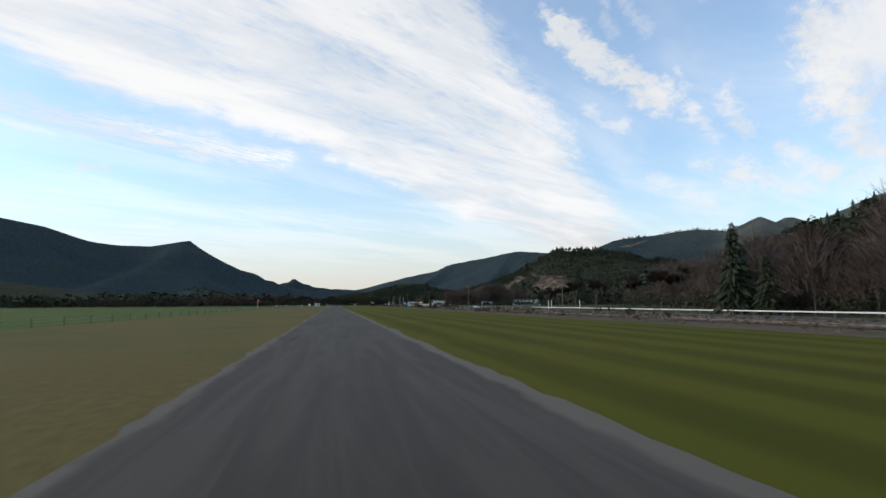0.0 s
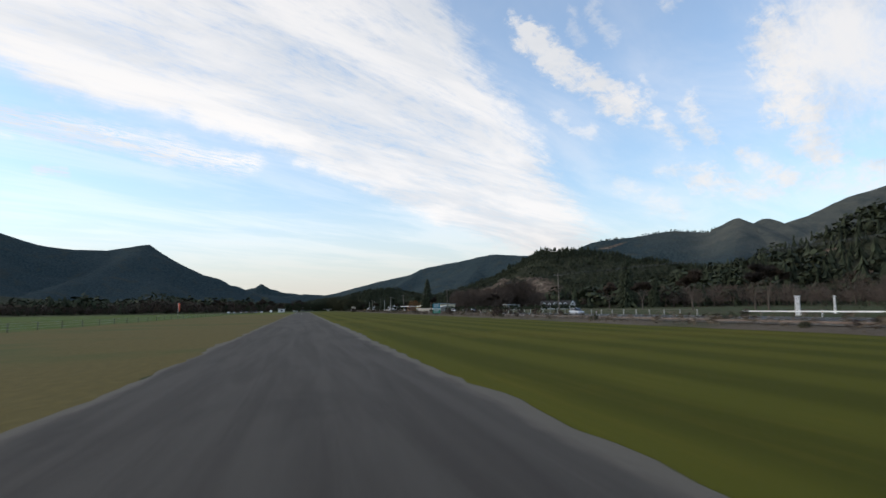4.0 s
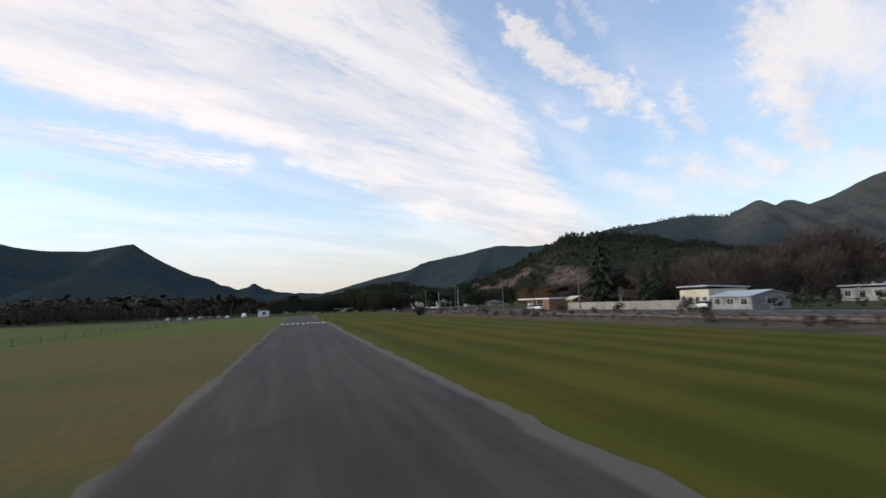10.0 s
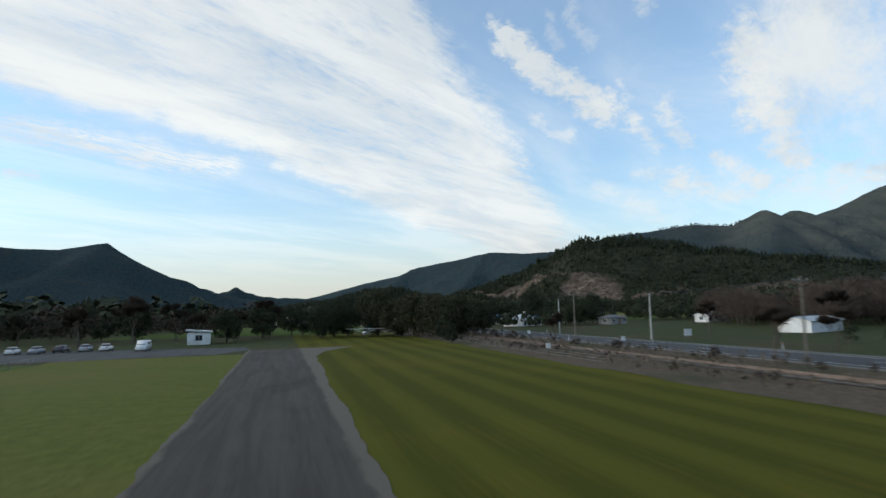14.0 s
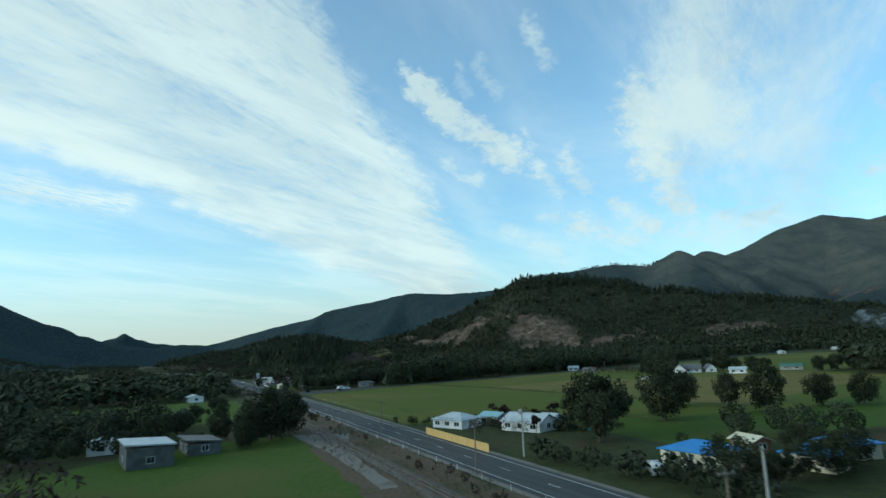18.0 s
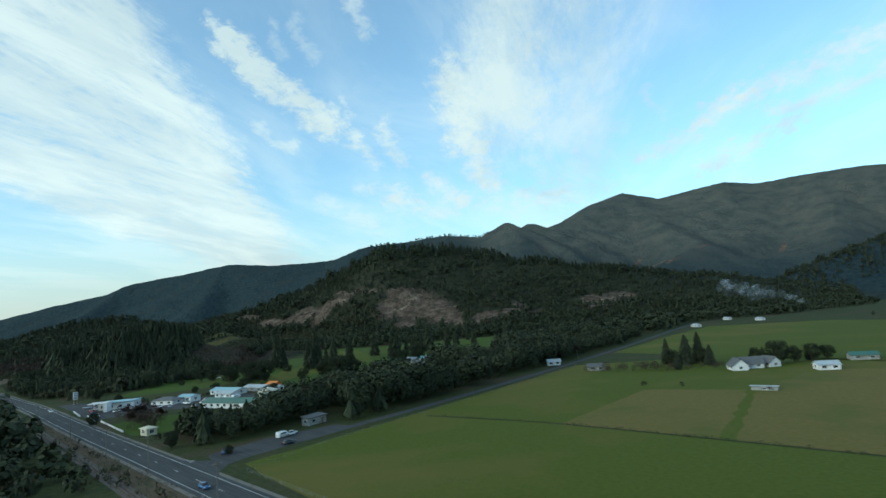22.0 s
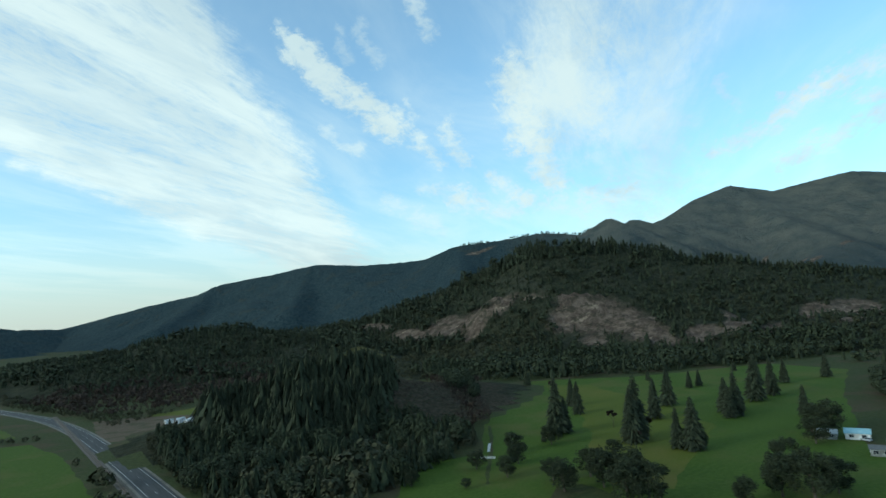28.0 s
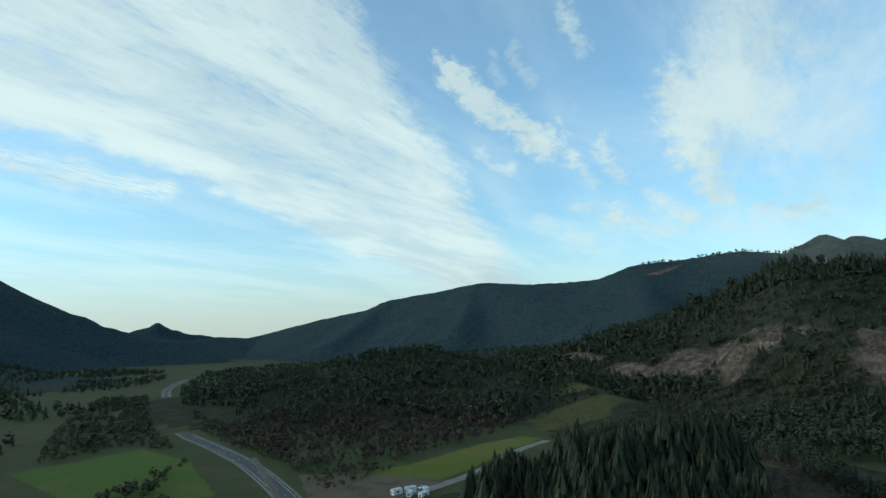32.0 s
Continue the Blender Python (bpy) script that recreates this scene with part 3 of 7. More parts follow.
# crest lines: x, y, height; and the reach of their slopes per metre of height
RANGE_EAST = [(300, 4950, 140), (596, 4724, 215), (851, 4529, 262), (935, 4466, 311), (1110, 4220, 333), (1280, 3980, 366), (1443, 3728, 336), (1625, 3445, 331),
              (1715, 3316, 383), (1870, 3230, 396), (2112, 3095, 428), (2277, 3002, 411), (2409, 2928, 490), (2502, 2908, 450), (2588, 2903, 490), (2690, 2897, 450),
              (2903, 2885, 515), (3186, 2903, 624), (3716, 2960, 764), (3825, 2748, 690), (4016, 2376, 745), (4108, 2199, 708), (4228, 1966, 727), (4331, 1653, 728),
              (4420, 1100, 650), (4450, 300, 600)]
RANGE_WEST = [(-3600, 3500, 640), (-2076, 4082, 560), (-1850, 4159, 518), (-1640, 4231, 436), (-1480, 4284, 412), (-1271, 4356, 410), (-1030, 4438, 466), (-925, 4476, 383),
              (-690, 4560, 256), (-505, 4627, 172), (-300, 4700, 120), (-143, 4779, 104), (15, 4855, 124), (181, 4910, 114), (300, 4950, 140)]
SPURS = [
    [(3716, 2960, 764), (3200, 2480, 470), (2770, 2030, 255), (2330, 2035, 160), (2000, 1930, 80)],
    [(4228, 1966, 727), (3500, 1650, 400), (2800, 1500, 150)],
    [(2409, 2928, 490), (2080, 2540, 270), (1700, 2250, 110)],
    [(1715, 3316, 383), (1480, 2950, 230), (1200, 2650, 100)],
    [(1280, 3980, 366), (1060, 3640, 215), (860, 3350, 90)],
    [(935, 4466, 311), (680, 4150, 170), (460, 3800, 70)],
    [(4420, 1100, 650), (3500, 980, 330), (2500, 950, 190), (1850, 1130, 150), (1500, 1280, 60)],
    [(-1030, 4438, 466), (-1150, 3800, 230), (-1300, 3200, 70)],
    [(-2076, 4082, 560), (-2050, 3300, 260), (-2200, 2500, 90)],
    [(-505, 4627, 172), (-450, 4000, 70)],
    [(-3200, 3000, 320), (-3000, 1500, 260), (-2600, 0, 220)],
]
NEAR_HILLS = [
    ([(470, 2160, 42), (600, 1980, 88), (735, 1775, 174), (850, 1700, 158), (1000, 1580, 120), (1100, 1505, 100), (1250, 1400, 78), (1400, 1270, 45)], 300),
    ([(205, 2075, 58), (285, 2083, 66), (360, 2000, 48)], 330),
    ([(70, 2045, 20), (130, 2080, 44), (210, 2080, 58)], 135),
    ([(355, 1665, 16), (389, 1815, 29), (430, 1930, 38)], 110),
    ([(125, 1455, 17), (165, 1432, 29), (205, 1432, 26), (245, 1450, 18), (285, 1470, 12)], 85),
    ([(400, 620, 22), (450, 575, 52), (520, 520, 88), (600, 470, 124), (680, 330, 158), (760, 0, 200)], 200),
    ([(-800, 2600, 40), (-1200, 2400, 90), (-2000, 2000, 130)], 400),
    ([(-420, 2700, 20), (-560, 2900, 60), (-700, 3150, 90)], 300),
    ([(480, 2700, 30), (700, 2600, 55), (900, 2450, 50)], 360),
    ([(-600, 5420, 150), (-345, 5395, 224), (-200, 5400, 165), (0, 5412, 135)], 240),
    ([(560, 1720, 86), (590, 1650, 84), (640, 1600, 80), (700, 1555, 70), (760, 1500, 55)], 105),
    ([(560, 1650, 46), (640, 1560, 48), (700, 1440, 36), (760, 1400, 32), (860, 1335, 30), (1000, 1260, 26)], 120),
]


def crest(x, y, line, reach=None, slope=2.3, fold=0.0):
    best = np.zeros_like(x)
    for (ax, ay, az), (bx, by, bz) in zip(line, line[1:]):
        dx, dy = bx - ax, by - ay
        long = math.hypot(dx, dy)
        t0 = ((x - ax) * dx + (y - ay) * dy) / long ** 2
        t = np.clip(t0, 0, 1)
        d = np.hypot(x - ax - t * dx, y - ay - t * dy) + (0 if reach else 2.0) * np.abs(t0 - t) * long
        if not reach:                     # rounded crests
            d = np.sqrt(d * d + 900.0) - 30.0
        z = az + (bz - az) * t
        w = reach if reach else slope * z + 60
        q = d / w
        q = q + fold * np.minimum(1, q * 3.0) * (folds(x, y, 420, 3) - 0.55)
        q = np.clip(q, 0, 1)
        best = np.maximum(best, z * (1 - q) ** 1.25)
    return best


def height(x, y):
    x, y = np.asarray(x, float), np.asarray(y, float)
    z = np.maximum(crest(x, y, RANGE_EAST, fold=0.22), crest(x, y, RANGE_WEST, fold=0.22))
    for s in SPURS:                       # each begins a fifth of the way down from the crest
        a, b = s[0], s[1]
        s = [tuple(p + (q - p) * 0.22 for p, q in zip(a, b))] + s[1:]
        q = crest(x, y, s, slope=2.6, fold=0.30)
        ease = np.clip(1 - np.abs(z - q) / 45.0, 0, 1)
        z = np.maximum(z, q) + 11.0 * ease ** 2 * np.clip(np.minimum(z, q) / 60.0, 0, 1)
    for line, reach in NEAR_HILLS:
        near = crest(x, y, line, reach)
        z = np.maximum(z, near * (0.94 + 0.12 * vnoise(x, y, 45, 9)))
    return z


def ground_mesh():
    def axis(*spans):
        out = []
        for a, b, step in spans:
            out.append(np.arange(a, b, step))
        return np.concatenate(out)

    xs = axis((-4800, -500, 60), (-500, 0, 20), (0, 1400, 12), (1400, 4900, 30))
    ys = axis((-900, 300, 40), (300, 1200, 20), (1200, 2300, 12), (2300, 5620, 34))
    gx, gy = np.meshgrid(xs, ys)
    z = height(gx, gy)
    z = np.where(z < 0.6, 0, z - 0.6)
    far = np.clip((z - 60) / 200, 0, 1)
    z = z + far * (vnoise(gx, gy, 70, 21) - 0.5) * 5
    nx, ny = len(xs), len(ys)
    co = np.stack([gx, gy, z], -1).reshape(-1, 3)
    i = np.arange((nx - 1) * (ny - 1))
    r, c = i // (nx - 1), i % (nx - 1)
    a = r * nx + c
    quads = np.stack([a, a + 1, a + 1 + nx, a + nx], 1)
    me = bpy.data.meshes.new("ground")
    me.vertices.add(len(co))
    me.vertices.foreach_set("co", co.ravel())
    me.loops.add(quads.size)
    me.loops.foreach_set("vertex_index", quads.ravel())
    me.polygons.add(len(quads))
    me.polygons.foreach_set("loop_start", np.arange(len(quads)) * 4)
    me.materials.append(M["rough_grass"])
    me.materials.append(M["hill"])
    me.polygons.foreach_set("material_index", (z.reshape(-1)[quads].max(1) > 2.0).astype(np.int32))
    me.polygons.foreach_set("use_smooth", np.ones(len(quads), bool))
    me.update(calc_edges=True)
    return me


ground = new("ground", ground_mesh())
tagged(ground, "valley floor of rough grass rising into bush-covered hills and ranges", "ground", "", "structure")


def sheet(name, outline, z, mat, label, category="field", ragged=0.0, step=6.0, seed=0):
    """A flat patch of ground with its own cover; ragged: how far its rim wanders, in metres."""
    rnd = random.Random(seed)
    pts = []
    for (ax, ay), (bx, by) in zip(outline, outline[1:] + outline[:1]):
        n = max(1, int(math.hypot(bx - ax, by - ay) / step)) if ragged else 1
        for k in range(n):
            t = k / n
            j = (rnd.uniform(-ragged, ragged), rnd.uniform(-ragged, ragged)) if k else (0, 0)
            pts.append((ax + (bx - ax) * t + j[0], ay + (by - ay) * t + j[1], z))
    bm = bmesh.new()
    f = bm.faces.new([bm.verts.new(p) for p in pts])
    if f.normal.z < 0 or f.calc_area() and sum(a[0] * b[1] - a[1] * b[0] for a, b in zip(pts, pts[1:] + pts[:1])) < 0:
        f.normal_flip()
    bmesh.ops.triangulate(bm, faces=bm.faces[:])
    me = bpy.data.meshes.new(name)
    bm.to_mesh(me)
    bm.free()
    me.materials.append(mat)
    return tagged(new(name, me), label, category, "", "structure")


def ribbon(line, half, z, left=None):
    """A strip along a line of (x, y); half: half its width; left: how far it is set off to the left."""
    pts, n = [], len(line)
    for k, (x, y) in enumerate(line):
        ax, ay = line[max(0, k - 1)]
        bx, by = line[min(n - 1, k + 1)]
        d = math.hypot(bx - ax, by - ay)
        nx, ny = -(by - ay) / d, (bx - ax) / d
        o = left or 0.0
        pts += [(x + nx * (o + half), y + ny * (o + half), z), (x + nx * (o - half), y + ny * (o - half), z)]
    return Mesh().poly(pts, [(2 * k, 2 * k + 1, 2 * k + 3, 2 * k + 2) for k in range(n - 1)])


def smooth_line(pts, step=8.0):
    """A line through the points, eased round its bends."""
    out = []
    for k in range(len(pts) - 1):
        p0, p1, p2, p3 = (Vector(pts[min(max(k + d, 0), len(pts) - 1)]) for d in (-1, 0, 1, 2))
        n = max(2, int((p2 - p1).length / step))
        for i in range(n):
            t = i / n
            q = 0.5 * (2 * p1 + (p2 - p0) * t + (2 * p0 - 5 * p1 + 4 * p2 - p3) * t * t + (3 * p1 - p0 - 3 * p2 + p3) * t ** 3)
            out.append((q.x, q.y))
    return out + [tuple(pts[-1])]


# ---------------------------------------------------------------- airfield, fields, road, railway
sheet("airfield_grass", [(4.2, -200), (35.5, -200), (36, 300), (35.5, 620), (33, 690), (4.2, 690)], 0.010, M["turf"], "mown airfield grass in light and dark stripes", "grass", 0.5, 5.0, 1)
sheet("dry_grass", [(-34, -200), (-4.2, -200), (-4.2, 440), (-34, 420)], 0.010, M["dry_turf"], "browned short grass beside the runway", "grass", 0.8, 6.0, 2)
sheet("end_grass", [(-34, 420), (-4.2, 440), (-4.2, 606), (-34, 606)], 0.012, M["paddock"], "greener short grass near the runway's end", "grass", 0.8, 6.0, 32)
sheet("west_paddock", [(-420, -200), (-34, -200), (-34, 600), (-420, 640)], 0.006, M["lush"], "green paddock west of the airfield", "field", 1.0, 12.0, 3)
sheet("verge", [(35, -200), (55.5, -200), (55.5, 1010), (50, 1200), (44, 1010), (34, 700)], 0.020, M["verge"], "strip of dry brown weeds between airfield and road", "verge", 0.7, 5.0, 4)

rnd = random.Random(5)
SHOULDER = [(-200, 5.0), (420, 5.0), (456, 5.7), (474, 5.7), (478, 4.6), (505, 4.4), (530, 5.1), (577, 5.8), (594, 6.0), (606, 8.5), (620, 16.0)]


def shoulder(y):
    """How far the worn edge of the seal lies to the right of the runway's middle."""
    for (y0, x0), (y1, x1) in zip(SHOULDER, SHOULDER[1:]):
        if y <= y1:
            return x0 + (x1 - x0) * (y - y0) / (y1 - y0)
    return SHOULDER[-1][1]


edge_r = [(shoulder(float(y)) + 0.45 * (vnoise(np.array(3.0), np.array(float(y)), 9, 4) - 0.5) + rnd.uniform(-0.16, 0.16), y) for y in np.arange(-200, 618, 1.1)]
edge_l = [(-4.9 - 0.45 * (vnoise(np.array(9.0), np.array(float(y)), 9, 6) - 0.5) + rnd.uniform(-0.16, 0.16), y) for y in np.arange(-200, 618, 1.1)]


def strip_between(left, right, z):
    pts = [p for (lx, ly), (rx, ry) in zip(left, right) for p in ((float(lx), float(ly), z), (float(rx), float(ry), z))]
    return Mesh().poly(pts, [(2 * k, 2 * k + 1, 2 * k + 3, 2 * k + 2) for k in range(len(left) - 1)])


runway = setting("runway", strip_between(edge_l, edge_r, 0.030), M["asphalt"], "dark sealed runway with worn gravel edges and tyre marks", "runway")
for k in range(9):
    x = -4.25 + k * 1.06
    part("threshold_bar", Mesh().box(x - 0.31, 467.6, 0.034, x + 0.31, 473.3, 0.044), M["paint"], runway, "" if k else "white painted bar across the runway end")
part("centre_mark", Mesh().box(-0.10, 462.6, 0.034, 0.10, 465.9, 0.044), M["paint"], runway)
sheet("apron", [(-64, 604), (-10, 608), (-4.5, 618), (-6, 628), (-64, 646)], 0.028, M["road"], "worn dark sealed apron where cars are parked", "apron", 0.5, 4.0, 8)

ROAD = smooth_line([(62.5, -300), (62.5, 200), (62, 600), (63, 850), (61, 1000), (58.5, 1120), (57, 1240), (53.5, 1314), (50, 1400), (45.5, 1480), (38, 1570), (24, 1660), (2, 1745), (-22, 1830), (-40, 1960), (-62, 2200), (-78, 2450), (-60, 2750)])
setting("road_shoulder", ribbon(ROAD, 6.9, 0.028), M["gravel"], "pale gravel shoulder of the highway", "road")
road = setting("road", ribbon(ROAD, 5.6, 0.046), M["road"], "grey sealed two-lane highway through the valley", "road")
for side in (-4.1, 4.1):
    part("edge_line", ribbon(ROAD, 0.09, 0.056, side), M["paint"], road)
dash, run = 0, 0.0
for (ax, ay), (bx, by) in zip(ROAD, ROAD[1:]):
    run += math.hypot(bx - ax, by - ay)
    if run > 11 and 100 < ay < 1800:
        run = 0.0
        d = math.hypot(bx - ax, by - ay)
        ux, uy = (bx - ax) / d, (by - ay) / d
        part("centre_dash", ribbon([(ax, ay), (ax + ux * 3.4, ay + uy * 3.4)], 0.08, 0.056), M["paint"], road)
LANE = smooth_line([(58, 1006), (78, 1009), (112, 1015), (190, 1028), (310, 1054), (420, 1080), (500, 1102), (715, 1158)])
setting("lane", ribbon(LANE, 2.3, 0.036), M["road"], "narrow sealed lane along the paddock", "road")
setting("lane_mouth", Mesh().poly([(64, 984, 0.040), (67.5, 997, 0.040), (73, 1004, 0.040), (82, 1007.5, 0.040), (82, 1012.2, 0.040), (72, 1013, 0.040), (67, 1020, 0.040), (63, 1034, 0.040)], [(0, 1, 2, 3, 4, 5, 6, 7)]), M["road"], "sealed mouth of the lane at the highway", "road")
for k in range(4):
    part("hatch_bar", Mesh().poly([(66.6 + 0.2 * k, 1017 + 1.7 * k, 0.060), (68.4 - 0.3 * k, 1018 + 1.7 * k, 0.060), (68.4 - 0.3 * k, 1018.5 + 1.7 * k, 0.060), (66.6 + 0.2 * k, 1017.5 + 1.7 * k, 0.060)], [(0, 1, 2, 3)]), M["paint"], road)
setting("lane_forecourt", Mesh().poly([(70, 1008, 0.030), (125, 1017, 0.030), (122, 1026, 0.030), (96, 1028, 0.030), (74, 1022, 0.030)], [(0, 1, 2, 3, 4)]), M["road"], "sealed lay-by at the lane's mouth", "road")

BALLAST = [(46.0, y) for y in np.arange(-200, 800, 20)] + [(46 - 0.0016 * (y - 800), y) for y in np.arange(800, 1300, 20)] + [(45 - 0.04 * (y - 1300), y) for y in np.arange(1300, 1700, 20)]
BALLAST = [(float(x), float(y)) for x, y in BALLAST]
setting("railway_bed", ribbon(BALLAST, 2.0, 0.10), M["ballast"], "brown stone bed of the railway", "railway")
for side in (-0.53, 0.53):
    ra = ribbon(BALLAST, 0.035, 0.36, side)
    rb = ribbon(BALLAST, 0.09, 0.22, side)
    ra.poly(rb.v, rb.f)
    k = len(BALLAST)
    for j in range(k - 1):
        for s in (0, 1):
            ra.f.append((2 * j + s, 2 * j + 2 + s, 2 * k + 2 * j + 2 + s, 2 * k + 2 * j + s))
    setting("railway_rail", ra, M["rail"], "rusty steel rail", "railway")
sl = Mesh()
for k in range(1500):
    y = -60 + k * 0.7
    sl.box(44.75, y, 0.08, 47.25, y + 0.22, 0.21)
setting("sleepers", sl, M["timber"], "timber sleepers under the rails", "railway", True)

sheet("front_paddock", [(71, 835), (112, 806), (171, 784), (240, 800), (331, 842), (356, 930), (362, 985), (300, 1044), (112, 1006), (76, 1000), (72, 960)], 0.014, M["paddock"], "broad green paddock beside the road", "field", 0.6, 8.0, 11)
sheet("brown_paddock", [(161.6, 952), (164.6, 903), (246, 926), (232, 962)], 0.022, M["brown_paddock"], "browned square of the paddock", "field", 0.8, 6.0, 12)
sheet("brown_paddock", [(165.0, 899), (167, 868), (171, 812), (178, 803), (329, 842), (318, 900), (306, 920), (247, 923)], 0.024, M["brown_paddock"], "browned strip of the paddock", "field", 0.8, 6.0, 29)
setting("ditch", ribbon(smooth_line([(150, 1006), (157, 975), (161, 953), (164.4, 901), (166.3, 867), (171, 812), (172, 785)]), 0.7, 0.032), M["rough_grass"], "dark weedy ditch across the paddock", "ditch")
sheet("back_paddock", [(364, 990), (345, 900), (420, 860), (640, 900), (690, 1010), (640, 1110), (500, 1090), (372, 1062)], 0.014, M["paddock"], "green paddock below the hills", "field", 1.0, 10.0, 13)
sheet("yard_grass", [(72, 540), (230, 520), (300, 640), (250, 720), (150, 730), (76, 690)], 0.012, M["rough_grass"], "rough grass among the houses", "field", 1.0, 8.0, 14)
sheet("house_grass", [(104, 760), (160, 750), (300, 800), (300, 845), (168, 818), (112, 822), (104, 800)], 0.012, M["lush"], "green lawn with trees", "field", 0.8, 8.0, 15)
sheet("roadside_grass", [(70, 210), (260, 230), (260, 440), (180, 500), (120, 470), (72, 400)], 0.012, M["rough_grass"], "rough shaded grass across the road", "field", 1.0, 8.0, 16)
sheet("north_paddock", [(10, 690), (40, 720), (43, 830), (20, 838), (-20, 810), (-60, 700)], 0.012, M["lush"], "lush green paddock past the runway", "field", 0.8, 8.0, 17)
sheet("left_paddock", [(8, 880), (36, 905), (36, 990), (10, 1003), (-40, 1000), (-40, 890)], 0.012, M["lush"], "green paddock across the railway", "field", 0.8, 8.0, 18)
sheet("west_field", [(-10, 1290), (33, 1300), (26, 1470), (12, 1540), (-40, 1560), (-90, 1400)], 0.012, M["lush"], "dark green field west of the road", "field", 1.0, 8.0, 19)
sheet("west_field", [(-60, 1590), (4, 1580), (-12, 1690), (-50, 1760), (-120, 1700)], 0.012, M["lush"], "narrow green field by the road's bend", "field", 1.0, 8.0, 20)
sheet("motel_lawn", [(68, 1085), (82, 1078), (104, 1098), (106, 1118), (88, 1130), (70, 1126)], 0.014, M["lush"], "clipped lawn before the motel", "field", 0.4, 5.0, 21)
sheet("motel_yard", [(68, 1150), (100, 1146), (132, 1094), (156, 1090), (182, 1104), (160, 1124), (142, 1170), (100, 1186), (76, 1240), (68, 1240)], 0.020, M["road"], "sealed yard among the motel blocks", "yard", 0.5, 6.0, 22)
sheet("golf_green", [(104, 1232), (150, 1222), (176, 1238), (160, 1132), (178, 1096), (205, 1110), (280, 1168), (300, 1180), (420, 1230), (540, 1270), (560, 1340), (436, 1396), (392, 1446), (345, 1482), (300, 1430), (205, 1322),
                    (180, 1292), (140, 1300), (120, 1268), (100, 1250)], 0.014, M["lush"], "green golf course between trees", "field", 1.2, 8.0, 23)
sheet("fairway", [(190, 1200), (290, 1240), (330, 1300), (380, 1400), (360, 1430), (300, 1340), (230, 1270), (180, 1220)], 0.022, M["paddock"], "paler mown fairway", "field", 2.0, 8.0, 24)
setting("forest_track", ribbon(smooth_line([(62, 1452), (68, 1490), (92, 1528), (150, 1566), (205, 1615), (245, 1640)]), 3.5, 0.030), M["gravel"], "pale track round the wooded knoll", "track")
sheet("track_clearing", [(46, 1500), (66, 1492), (84, 1532), (118, 1540), (130, 1556), (80, 1600), (52, 1610)], 0.016, M["verge"], "worn clearing by the road's bend", "field", 0.8, 5.0, 25)
sheet("knoll_meadow", [(100, 1545), (150, 1575), (205, 1622), (248, 1650), (238, 1668), (190, 1650), (120, 1605), (88, 1602)], 0.014, M["paddock"], "narrow green meadow between wooded hills", "field", 1.0, 6.0, 28)
sheet("track_gravel", [(38, 836), (52, 828), (44, 800), (42, 760), (39, 760), (40, 800)], 0.030, M["gravel"], "gravel track beside the railway", "field", 0.3, 4.0, 27)


# ---------------------------------------------------------------- trees
def leaf_cloud(rnd, spots, per, size, flat=0.5):
    """Leaf sprays: small folded blades gathered round the given spots (x, y, z, radius)."""
    m = Mesh()
    for cx, cy, cz, r in spots:
        for _ in range(per):
            d = Vector((rnd.gauss(0, 1), rnd.gauss(0, 1), rnd.gauss(0, 1))).normalized() * r * rnd.uniform(0.45, 1.0)
            c = Vector((cx, cy, cz)) + d
            n = (d.normalized() + Vector((rnd.uniform(-1, 1), rnd.uniform(-1, 1), rnd.uniform(-0.4, 1))) * 1.2).normalized()
            u = n.orthogonal().normalized()
            u = Matrix.Rotation(rnd.uniform(0, 6.28), 3, n) @ u
            w = n.cross(u)
            s = size * rnd.uniform(0.6, 1.3)
            m.poly([c - u * s, c - w * s * flat + n * s * 0.2, c + u * s, c + w * s * flat + n * s * 0.2], [(0, 1, 2), (0, 2, 3)])
    return m


def limbs(rnd, m, p, d, length, r, depth, tips, spread=0.6, sides=5):
    q = p + d * length
    m.tube(p, q, r, r * 0.62, sides, False)
    tips.append((q, d, depth))
    if depth:
        for _ in range(rnd.choice((2, 3, 3))):
            e = (d + Vector((rnd.uniform(-1, 1), rnd.uniform(-1, 1), rnd.uniform(-0.25, 0.7))) * spread).normalized()
            limbs(rnd, m, p + d * length * rnd.uniform(0.6, 1.0), e, length * rnd.uniform(0.58, 0.8), r * 0.55, depth - 1, tips, spread, 4 if depth > 1 else 3)


